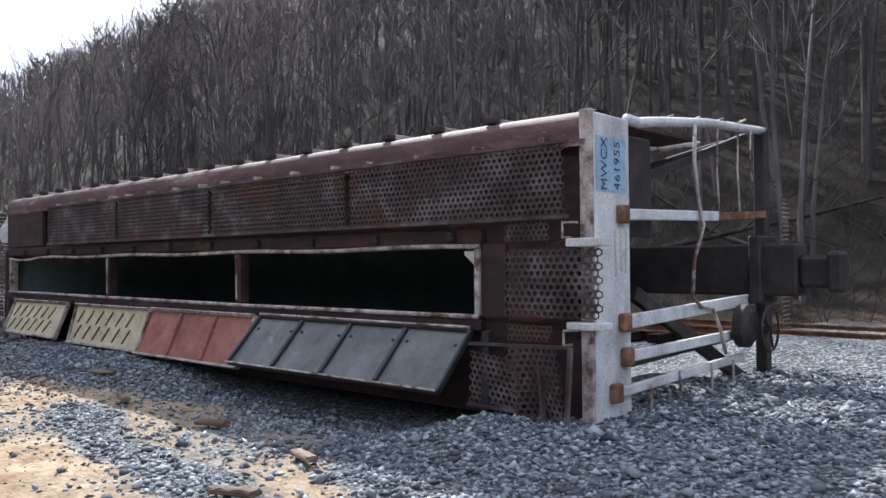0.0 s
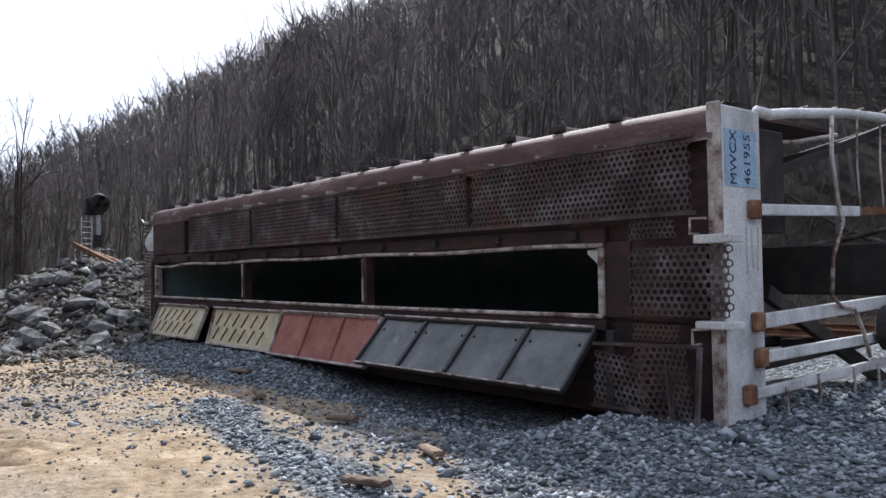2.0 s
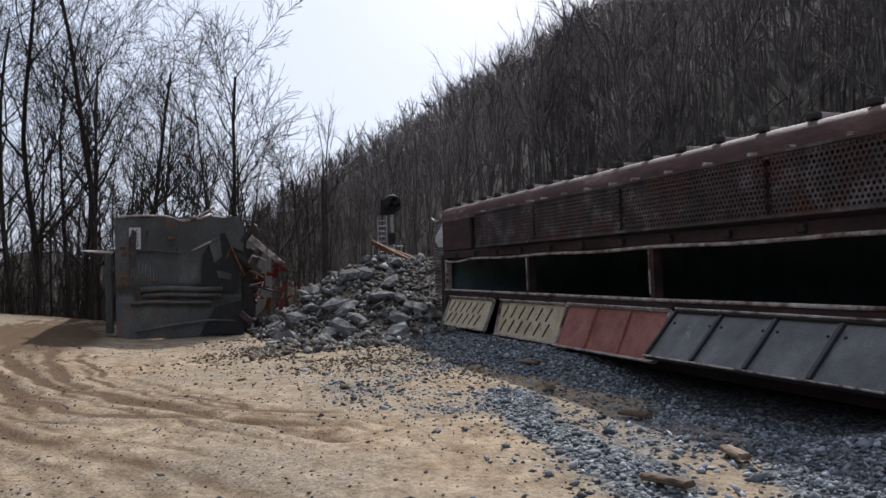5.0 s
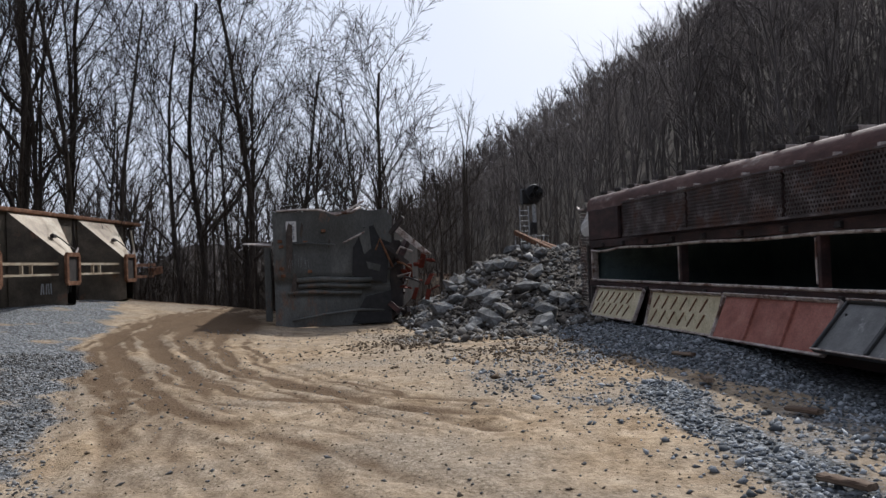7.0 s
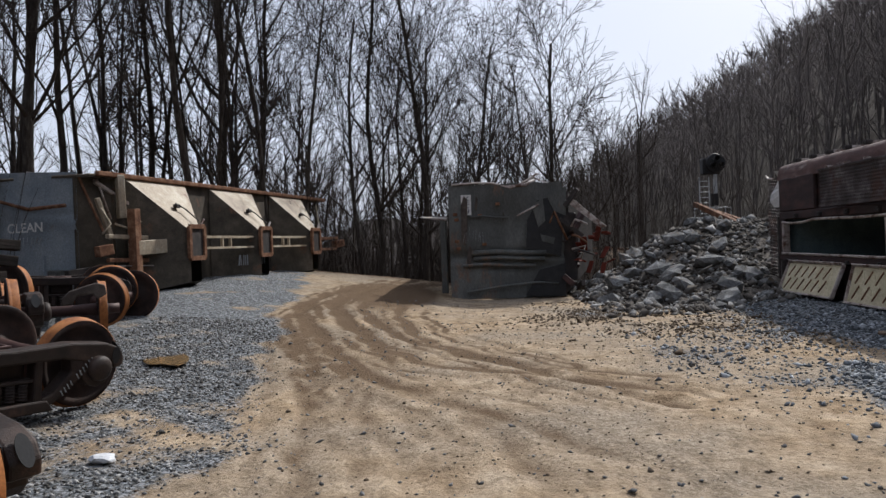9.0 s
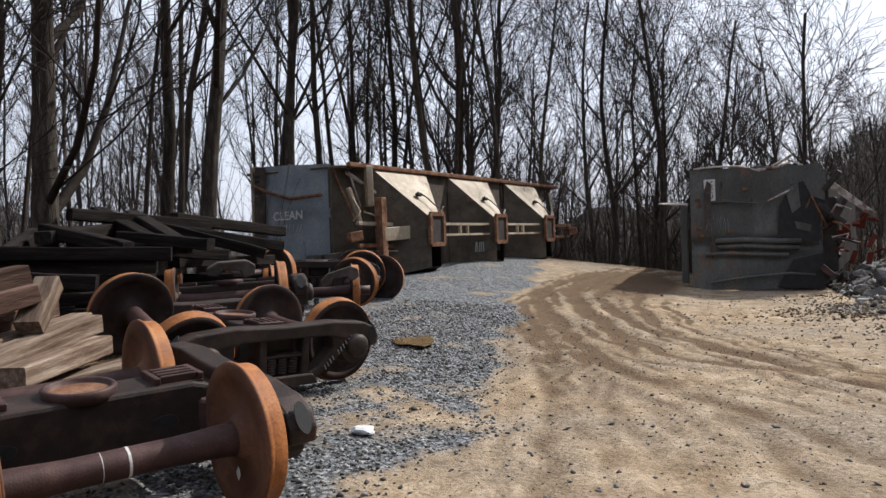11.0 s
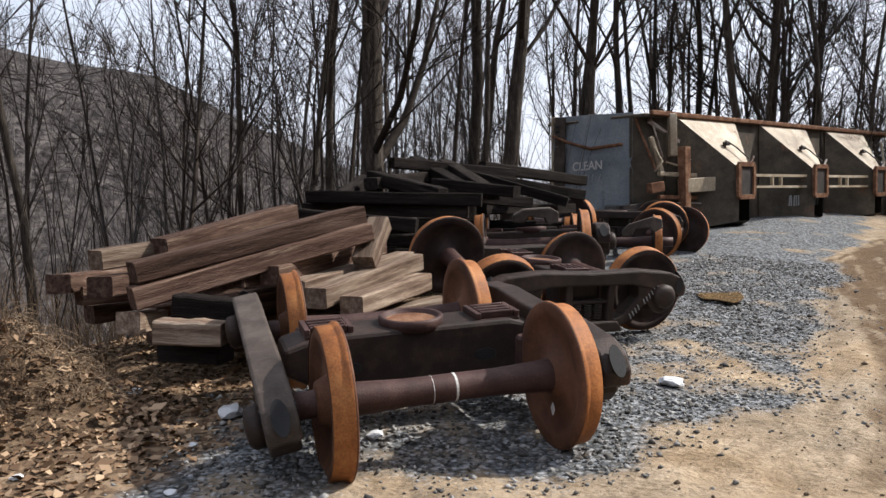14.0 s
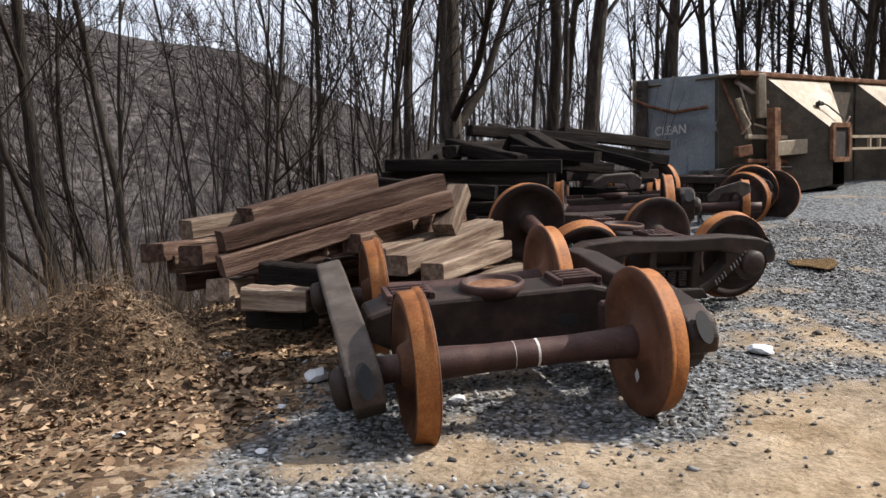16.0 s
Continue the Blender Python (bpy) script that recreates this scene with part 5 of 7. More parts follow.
# ---- tan hopper car showing its underside ----
def tan_hopper():
    d = Vector((-0.9825, 0.1865, 0)).normalized()
    n = Vector((0.1865, 0.9825, 0)).normalized()     # towards the yard
    o = Vector((-17.75, -9.27, 0.62))
    M = basis(o, d, n, (0, 0, 1))                    # x along the car, y towards the yard, z up
    t = thing("tan_hopper_car", "rust-streaked tan hopper car on its side, discharge bays facing the road", "railcar", M)
    H = 2.95
    P = lambda nm, s, mt, lb="", sm=False: part(nm, s, mt, t, lb, sm)
    s = Shape().box((0.0, -3.2, 0.02), (14.2, -0.5, 0.08)).box((0.0, -3.2, H - 0.05), (14.2, -0.02, H)).box((0.9, -0.12, 0.02), (12.9, -0.04, H - 0.05))
    P("body", s, OLIVE)
    # end sheet with the buckled stiffener
    s = Shape()
    ys, zs = np.linspace(-2.95, -0.4, 20), np.linspace(0.0, H + 0.10, 18)
    for z in zs:
        for y in ys:
            s.v.append((-0.03 * math.sin(y * 3) + 0.10 * math.exp(-((z - 2.12 + 0.22 * (y + 1.8)) / 0.10) ** 2) * -1, y, z + (0.10 * (-y - 1) * 0.4 if z > 2.5 else 0)))
    k = len(ys)
    s.f += [(j * k + i, j * k + i + 1, (j + 1) * k + i + 1, (j + 1) * k + i) for j in range(len(zs) - 1) for i in range(k - 1)]
    P("end_sheet", s, BLUEGREY, "faded blue-grey end sheet with a rusty stiffener", True)
    P("stiffener", Shape().tube([(-0.12, -2.9, 2.62), (-0.14, -2.4, 2.42), (-0.14, -1.6, 2.2), (-0.12, -0.6, 2.25)], 0.045, 6), RUSTY, "", True)
    P("corner_sheet", Shape().add([(-0.02, -0.42, 0.0), (0.95, -0.10, 0.0), (0.95, -0.10, H), (-0.02, -0.42, H), (0.0, -0.48, 0.0), (0.97, -0.16, 0.0), (0.97, -0.16, H), (0.0, -0.48, H)], [(0, 1, 2, 3), (4, 7, 6, 5), (0, 3, 7, 4), (1, 5, 6, 2), (3, 2, 6, 7), (0, 4, 5, 1)]), OLIVE)
    P("end_cap", Shape().box((-0.06, -3.04, 0.0), (0.12, -2.95, H + 0.18), c=0.02), TAN)
    P("end_border", Shape().add([(-0.07, -3.0, 0.0), (-0.07, -2.62, 0.0), (-0.07, -2.5, H + 0.12), (-0.07, -2.85, H + 0.16), (-0.03, -3.0, 0.0), (-0.03, -2.62, 0.0), (-0.03, -2.5, H + 0.12), (-0.03, -2.85, H + 0.16)], [(0, 3, 2, 1), (4, 5, 6, 7), (0, 1, 5, 4), (1, 2, 6, 5), (2, 3, 7, 6), (3, 0, 4, 7)]), DUSTYCAST, "rust-brown border of the end sheet")
    # Slots are raised black plates, their inner shade given as colour.
    for z in (1.35, 1.5, 2.55, 2.68, 2.81):
        P("border_slot_dark", Shape().box((-0.085, -2.86, z), (-0.068, -2.70, z + 0.07), c=0.006), BLACK)
    for yy in (-2.1, -1.3):
        P("stiffener", Shape().box((-0.10, yy - 0.03, 0.1), (-0.01, yy + 0.03, 1.1), c=0.01), BLUEGREY)
    P("top_chord", Shape().box((-0.05, -2.95, H + 0.03), (14.2, -2.85, H + 0.18), c=0.02), TAN)
    P("top_chord", Shape().box((0.2, -0.05, H - 0.02), (14.3, 0.08, H + 0.10), c=0.02), RUSTY)
    P("top_sheet", Shape().box((0.0, -3.2, H + 0.0), (14.2, 0.0, H + 0.02)), TAN)
    # lettering scrawled on the end
    for text, y, z, size in (("CLEAN", -1.62, 1.66, 0.31),):
        fc = bpy.data.curves.new("lettering", "FONT")
        fc.body, fc.size, fc.extrude, fc.align_x = text, size, 0.001, "CENTER"
        fc.materials.append(CHALK)
        fc.offset = 0.004
        lo = new("lettering", fc)
        lo.parent = t
        lo.matrix_basis = basis((-0.24, y, z), (0, 1, 0.04), (0, 0, 1), (-1, 0, 0))
    g = random.Random(4)
    for q in range(8):
        y = -2.05 + 0.11 * q
        s = Shape()
        bar(s, (-0.2, y, 1.36), (-0.2, y + g.uniform(0, 0.08), 1.54), 0.004, 0.03, up=(1, 0, 0))
        P("chalk_scrawl", s, FADED_CHALK)
    # three discharge bays
    for b, gx in enumerate((2.6, 6.6, 10.6)):
        x0, x1 = gx - 1.3, gx + 1.4
        a0, a1, ya, z0, z1 = gx - 0.25, gx + 0.25, 1.1, 1.0, 1.62
        zl = 0.30
        base = [(x0, 0, 0.02), (x1, 0, 0.02), (x1, 0, H - 0.02), (x0, 0, H - 0.02)]
        tip = [(a0, ya, zl), (a1, ya, zl), (a1, ya, z1), (a0, ya, z1)]
        v = base + tip
        # Sun and shade are in the colours: tan upper slope, dark olive others.
        P("bay_slope", Shape().add([v[3], v[2], v[6], v[7]], [(0, 3, 2, 1)]), TAN, "tan discharge slope with sunlight painted in")
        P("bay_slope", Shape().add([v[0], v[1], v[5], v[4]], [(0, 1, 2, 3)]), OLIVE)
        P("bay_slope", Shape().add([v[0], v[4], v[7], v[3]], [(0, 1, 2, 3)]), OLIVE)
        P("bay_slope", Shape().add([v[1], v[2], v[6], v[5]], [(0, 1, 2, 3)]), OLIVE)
        s = Shape()
        for p, q in (((a0 - .1, ya + .05, z0 - .1), (a1 + .1, ya + .05, z0 - .1)), ((a0 - .1, ya + .05, z1 + .1), (a1 + .1, ya + .05, z1 + .1)), ((a0 - .1, ya + .05, z0 - .1), (a0 - .1, ya + .05, z1 + .1)), ((a1 + .1, ya + .05, z0 - .1), (a1 + .1, ya + .05, z1 + .1))):
            bar(s, p, q, 0.12, 0.09, up=(0, 1, 0), c=0.01)
        gate = P("outlet_gate", s, RUSTY, "rusty outlet gate frame")
        part("gate_door", Shape().box((a0 - 0.05, ya + 0.01, z0 - 0.05), (a1 + 0.05, ya + 0.05, z1 + 0.05), c=0.01), DARK, gate)
        # latch gear on the slope
        P("latch", Shape().box((a0 + 0.05, 0.60, 2.22), (a0 + 0.25, 0.72, 2.32), c=0.02).tube([(a0 + .1, .66, 2.34), (a0 + .35, .78, 2.2), (a0 + .55, 1.05, 1.88)], 0.02, 6), DARK)
        P("latch", Shape().tube([(a1 + 0.05, 1.1, 1.76), (a1 + .2, 1.1, 1.92), (a1 + .32, 1.0, 1.74)], 0.03, 6), PALE_EDGE)
        if b < 2:
            sx0, sx1 = a1 + 0.2, a1 + 3.3
            s = Shape()
            bar(s, (sx0, 0.92, 1.46), (sx1, 0.92, 1.46), 0.10, 0.07)
            bar(s, (sx0, 0.92, 1.16), (sx1, 0.92, 1.16), 0.10, 0.06)
            for q in (0.4, 0.55):
                bar(s, (sx0 + (sx1 - sx0) * q, 0.93, 1.16), (sx0 + (sx1 - sx0) * q, 0.93, 1.46), 0.08, 0.06, up=(1, 0, 0))
            P("centre_sill", s, TAN)
    for q in range(10):
        x = 5.4 + 0.14 * q + (0.4 if q > 4 else 0)
        s = Shape()
        bar(s, (x, 0.84, 0.62), (x + g.uniform(-.05, .1), 0.84, 0.92), 0.004, 0.035, up=(0, 1, 0))
        P("chalk_scrawl", s, FADED_CHALK)
    # near-end platform: posts, draft gear, bent ladder and pipes
    for p, q, w, h, mt in (((0.42, 0.06, 1.62), (0.40, 0.05, 2.50), 0.20, 0.18, TAN), ((-0.35, 0.2, 1.25), (1.0, 0.35, 1.22), 0.12, 0.1, TAN), ((-0.35, 0.2, 0.78), (1.0, 0.35, 0.75), 0.12, 0.1, RUSTY),
                           ((-0.3, 0.22, 0.78), (-0.3, 0.22, 1.25), 0.1, 0.1, RUSTY), ((0.05, 0.25, 0.78), (0.05, 0.25, 1.25), 0.1, 0.1, TAN), ((0.45, 0.4, 0.4), (0.42, 0.4, 1.8), 0.22, 0.24, RUSTY), ((0.4, 0.35, 1.0), (1.7, 0.6, 1.05), 0.3, 0.35, TAN),
                           ((-0.2, -0.2, 2.35), (1.2, 0.1, 1.75), 0.1, 0.08, PALE_EDGE), ((-0.4, 0.0, 2.0), (-0.1, 0.15, 1.2), 0.12, 0.1, TAN), ((-0.5, -0.4, 2.45), (-0.2, 0.0, 1.35), 0.06, 0.06, RUSTY), ((-0.6, 0.1, 0.95), (-0.2, 0.2, 1.0), 0.2, 0.25, RUSTY), ((1.3, 0.5, 1.0), (2.3, 0.8, 1.05), 0.2, 0.15, DARK),
                           ((-0.2, 0.3, 0.66), (1.9, 0.5, 0.62), 0.03, 0.03, PALE_EDGE), ((-0.9, -0.5, 0.55), (-0.3, -0.3, 0.6), 0.18, 0.16, DARK), ((0.25, -0.5, 2.4), (0.95, 0.05, 1.9), 0.06, 0.05, OLIVE)):
        s = Shape()
        p, q = ((x + 0.6, y, z * 1.2) for x, y, z in (p, q))
        bar(s, p, q, w, h, c=0.015)
        P("platform_bar", s, mt)
    for pts in ([(0.1, 0.1, 1.5), (0.4, 0.3, 1.4), (0.75, 0.35, 1.55), (0.6, 0.3, 1.75)], [(-0.3, -2.0, 2.6), (0.1, -1.2, 2.5), (0.6, -0.5, 2.55), (0.2, -0.2, 2.45)], [(-0.15, -1.0, 2.5), (-0.3, -0.6, 2.3), (-0.1, -0.2, 2.4), (0.1, 0.0, 1.6)], [(-0.4, 0.1, 1.8), (-0.2, 0.2, 1.5), (-0.5, 0.2, 1.3)]):
        P("bent_pipe", Shape().tube([(x + 0.6, y, z * 1.2) for x, y, z in pts], 0.028, 6), g.choice([PALE_EDGE, TAN, RUSTY]), "", True)
    s = Shape().box((-0.16, -1.15, 0.35), (0.0, -0.75, 0.75), c=0.03).box((-0.24, -1.05, 0.42), (-0.14, -0.85, 0.66), c=0.03)
    P("bracket", s, GREYCAR)
    # far end
    for p, q, w, h, mt in (((12.9, 0.1, 0.1), (12.9, 0.1, 2.98), 0.12, 0.14, RUSTY), ((12.6, 0.4, 1.2), (14.6, 0.4, 1.22), 0.14, 0.12, RUSTY), ((12.6, 0.4, 0.85), (14.4, 0.4, 0.85), 0.14, 0.1, RUSTY), ((13.6, 0.4, 0.85), (13.6, 0.4, 1.25), 0.1, 0.1, RUSTY), ((13.0, 0.2, 2.3), (13.1, 0.3, 1.4), 0.06, 0.05, TAN), ((14.5, 0.3, 1.0), (15.2, 0.4, 1.05), 0.25, 0.28, RUSTY)):
        s = Shape()
        p, q = ((x, y, z * 1.18 if z < 2.4 else z) for x, y, z in (p, q))
        bar(s, p, q, w, h, c=0.012)
        P("platform_bar", s, mt)
    s = Shape().add([(12.6, 0.0, 0.05), (12.6, 0.0, H), (13.9, -0.6, H), (13.9, -0.6, 0.05)], [(0, 1, 2, 3)])
    P("end_slope", s, OLIVE)
    return t


tan_hopper()


# ---- trucks and wheelsets ----
def wheel_parts(parent, m, face=None):
    """One wheel, its flange side at z = 0 of m, the plate with its tread ring under it."""
    prof = [(0.0001, -0.02), (0.10, -0.02), (0.125, 0.0), (0.16, 0.045), (0.30, 0.05), (0.385, 0.012), (0.40, 0.0), (0.466, 0.0), (0.479, 0.006), (0.4815, 0.016), (0.456, 0.03), (0.456, 0.132), (0.40, 0.138), (0.38, 0.125), (0.30, 0.085), (0.17, 0.085), (0.13, 0.16), (0.09, 0.17), (0.0001, 0.17)]
    w = part("wheel", Shape().lathe(prof, 44, m), face or WHEELFACE, parent, "", True)
    tread = [(0.4818, 0.016), (0.4825, 0.026), (0.468, 0.042), (0.4625, 0.056), (0.4585, 0.134), (0.452, 0.139)]
    part("tread", Shape().lathe(tread, 44, m, False), BRIGHTRUST, w, "bright orange rusted tread", True)
    return w


def wheelset_parts(parent, x, z, face=None, band=False, lean=0.0):
    tip = pose(x, 0, z + 0.008 * lean, lean) @ pose(-x, 0, -z)
    up = tip @ pose(x, 0.68, z, -90)
    dn = tip @ pose(x, -0.68, z, 90)
    wheel_parts(parent, up, face)
    wheel_parts(parent, dn, face)
    s = Shape()
    m = tip @ pose(x, 0, z, 90)
    s.lathe([(0.085, -1.02), (0.085, -0.86), (0.115, -0.70), (0.105, -0.62), (0.088, -0.3), (0.088, 0.3), (0.105, 0.62), (0.115, 0.70), (0.085, 0.86), (0.085, 1.02)], 24, m)
    a = part("axle", s, AXLE, parent, "", True)
    if band:
        for k, w in ((0.02, 0.008), (-0.13, 0.002)):
            part("paint_band", Shape().lathe([(0.0895, k - w), (0.0895, k + w)], 24, m, False), CHALK, a)
    return a


def soften(ob, width):
    b = ob.modifiers.new("rounded", "BEVEL")
    b.width, b.segments, b.limit_method, b.angle_limit = width, 2, "ANGLE", radians(35)


def side_frame(parent, y, tilt=None, material=None):
    """A cast side frame: arched top chord, journal ends, columns and a dropped bottom chord."""
    s = Shape()
    sg = 1 if y > 0 else -1
    m = basis((0, y, 0), (1, 0, 0), (0, 0, 1), (0, -1, 0))
    if tilt:
        m = tilt @ m
    T = 0.10
    top = [(-1.20, 0.46), (-1.21, 0.56), (-1.15, 0.66), (-1.0, 0.72), (-0.6, 0.755), (0.0, 0.735), (0.6, 0.755), (1.0, 0.72), (1.15, 0.66), (1.21, 0.56), (1.20, 0.46), (1.1, 0.44), (1.04, 0.54), (0.74, 0.55), (0.5, 0.60), (-0.5, 0.60), (-0.74, 0.55), (-1.04, 0.54), (-1.1, 0.44)]
    s.prism(top, -T, T, m)
    for sx in (-1, 1):
        low = [(sx * 0.74, 0.56), (sx * 0.72, 0.40), (sx * 0.42, 0.17), (sx * 0.30, 0.12), (sx * 0.28, 0.24), (sx * 0.40, 0.28), (sx * 0.60, 0.46), (sx * 0.58, 0.60)]
        s.prism(low if sx < 0 else low[::-1], -T * 0.9, T * 0.9, m)
        col = [(sx * 0.30, 0.62), (sx * 0.30, 0.2), (sx * 0.20, 0.2), (sx * 0.22, 0.62)]
        s.prism(col if sx < 0 else col[::-1], -T * 0.8, T * 0.8, m)
        jb = [(sx * (0.89 + 0.19 * math.cos(a * 0.5236)), 0.47 + 0.20 * math.sin(a * 0.5236)) for a in range(12)]
        s.prism(jb if sx > 0 else jb[::-1], -T * 0.95, T * 0.95, m)
    s.prism([(-0.42, 0.10), (0.42, 0.10), (0.34, 0.22), (-0.34, 0.22)], -T, T, m)
    s.prism([(-0.25, 0.40), (0.25, 0.40), (0.25, 0.44), (-0.25, 0.44)], -T * 0.6, T * 0.6, m)
    f = part("side_frame", s, material or CASTING, parent)
    soften(f, 0.022)
    # No slots are cut: black inlays paint the dark of the frame's openings.
    for sx in (-1, 1):
        part("core_slot_dark", Shape().prism([(1.11 * sx + 0.05 * math.cos(a * 0.5236), 0.58 + 0.09 * math.sin(a * 0.5236)) for a in range(12)], -T - 0.003, T + 0.003, m), BLACK, f)
        part("end_slot_dark", Shape().lathe([(0.0001, 0.0), (1.0, 0.0), (1.0, 0.006), (0.0001, 0.006)], 18, m @ basis((sx * 1.192, 0.625, 0), (0, 0, 0.05), (sx * -0.06, 0.09, 0), (sx * 0.83, 0.55, 0))), BLACK, f)
    for sx in (-1, 1):
        part("bearing_cap", Shape().lathe([(0.13, -0.02), (0.13, 0.06), (0.10, 0.09), (0.05, 0.10), (0.0001, 0.10)], 20, m @ pose(sx * 0.89, 0.47, -sg * T, 0 if sg < 0 else 180)), CASTING, f, "", True)
    for k in (-0.13, 0.0, 0.13):
        s = Shape()
        for j in range(6):
            s.lathe([(0.055, 0), (0.062, 0.012), (0.055, 0.024)], 10, m @ basis((k, 0.23 + 0.028 * j, 0), (1, 0, 0), (0, 0, -1), (0, 1, 0)))
        part("spring", s, CASTING, f)
    return f


def bolster(parent):
    s = Shape()
    prof = [(-0.94, 0.44), (-0.94, 0.62), (-0.7, 0.69), (0.7, 0.69), (0.94, 0.62), (0.94, 0.44), (0.6, 0.26), (-0.6, 0.26)]
    s.prism(prof, -0.20, 0.20, basis((0, 0, 0), (0, 1, 0), (0, 0, 1), (1, 0, 0)))
    b = part("bolster", s, CASTING, parent)
    soften(b, 0.03)
    part("centre_bowl", Shape().lathe([(0.235, 0.66), (0.235, 0.735), (0.225, 0.745), (0.21, 0.745), (0.20, 0.735), (0.195, 0.70), (0.0001, 0.70)], 28), AXLE, b, "round rusty centre bowl", True)
    part("bowl_floor", Shape().lathe([(0.0001, 0.712), (0.188, 0.712), (0.188, 0.705), (0.0001, 0.705)], 24), RUSTY, b)
    for sy in (-1, 1):
        part("bearing_plate", Shape().box((-0.15, sy * 0.62 - 0.17, 0.672), (0.15, sy * 0.62 + 0.17, 0.692), c=0.004), AXLE, b, "red-brown side bearing plate")
        for k in range(4):
            part("bearing_bar", Shape().box((-0.13 + 0.075 * k, sy * 0.62 - 0.128, 0.694), (-0.10 + 0.075 * k, sy * 0.62 + 0.128, 0.745), c=0.006), AXLE, b)
        for k in (-0.15, 0.15):
            part("bearing_rail", Shape().box((-0.15, sy * 0.62 + k - 0.02, 0.694), (0.15, sy * 0.62 + k + 0.02, 0.74), c=0.006), AXLE, b)
        # Black discs on the solid bolster stand for shaded core holes.
        for sx in (-1, 1):
            part("core_hole_dark", Shape().lathe([(0.0001, 0.0), (0.055, 0.0), (0.06, 0.006), (0.0001, 0.006)], 14, basis((sx * 0.203, sy * 0.5, 0.45), (0, 1.5, 0), (0, 0, 0.8), (1, 0, 0))), BLACK, b)
    return b


def truck(m, label, tilt=None, band=False, face=None, sf=None, near=True, lean=0.0):
    t = thing("rail_truck", label, "railcar truck", m, "trucks piled by the ties")
    for x in (-0.89, 0.89):
        wheelset_parts(t, x, 0.48, face, band and x < 0, lean if x < 0 else 0.0)
    side_frame(t, 1.0, tilt, sf)
    if near:
        side_frame(t, -1.0)
    bolster(t)
    # brake beam and rigging
    for sx in (-1, 1):
        s = Shape()
        bar(s, (sx * 0.42, -0.7, 0.36), (sx * 0.42, 0.7, 0.36), 0.05, 0.07, c=0.01)
        part("brake_beam", s, CASTING, t)
        for sy in (-1, 1):
            s = Shape()
            s.box((sx * 0.40 - 0.05, sy * 0.72 - 0.06, 0.38), (sx * 0.40 + 0.05, sy * 0.72 + 0.06, 0.62), c=0.02)
            part("brake_head", s, AXLE, t)
    return t


T1 = truck(pose(-3.97, -4.56, 0.0, -1.7, -5.4, -122.2), "rusted freight truck with orange treads, front axle chalk-marked", pose(0.02, 0.0, 0.16, -9, -4, 0), True, WARMRUST, sf=DUSTYCAST)
part("chalk_diamond", Shape().prism([(0, -0.045), (0.03, 0), (0, 0.045), (-0.03, 0)], 0, 0.003, basis((-0.89 - 0.06, -0.678 + 0.0, 0.27), (1, 0, 0), (0, 0, 1), (0, 1, 0))), CHALK, T1, "white chalk diamond")
T2 = truck(pose(-7.51, -5.76, 0.14, 5, 1.6, 152.4), "dark oily freight truck with a stencilled side frame", lean=10.0)
g = random.Random(2)
for k in range(11):
    s = Shape()
    x = 0.50 + 0.042 * k * 0.8
    z = 0.24 + 0.030 * k
    bar(s, (x, -1.106, z), (x - 0.025, -1.106, z + 0.05), 0.004, 0.018, up=(0, 1, 0))
    if k != 4:
        part("stencil_mark", s, FADED_CHALK, T2)
truck(pose(-14.8, -8.55, 0.55, 0, 2, 121), "rusted freight truck beside the tan hopper car")
truck(pose(-10.15, -7.55, 0.38, 2, -3, 34), "rusted freight truck standing end-on among the scrap", near=False)


def wheelset(m, label, face=None):
    t = thing("loose_wheelset", label, "wheelset", m, "loose wheelsets")
    wheelset_parts(t, 0, 0.48, face)
    return t


wheelset(pose(-14.3, -7.1, 0.40, 0, 0, 92), "loose rusted wheelset standing on the gravel")
wheelset(pose(-12.3, -7.3, 0.30, 0, 4, 28), "loose rusted wheelset leaning among the trucks")
wheelset(pose(-12.75, -8.9, 0.62, 0, 0, 70), "loose dark wheelset behind the trucks")
# a short cast yoke lying over the trucks
yk = Shape()
yk.prism([(-0.32, 0.0), (-0.32, 0.10), (-0.18, 0.20), (0.22, 0.26), (0.34, 0.20), (0.34, 0.06), (0.20, 0.0), (0.14, 0.10), (-0.10, 0.10), (-0.16, 0.0)], -0.11, 0.11, basis((0, 0, 0), (1, 0, 0), (0, 0, 1), (0, -1, 0)))
for nm, ps in (("cast_yoke", pose(-11.9, -6.55, 0.95, 0, -8, 118)), ("cast_yoke", pose(-9.5, -7.1, 1.2, 4, 6, 130))):
    ob = solid(nm, yk, DUSTYCAST, "dusty grey cast steel yoke lying across the trucks", "casting", "cast yokes")
    ob.matrix_world = ps
    soften(ob, 0.02)

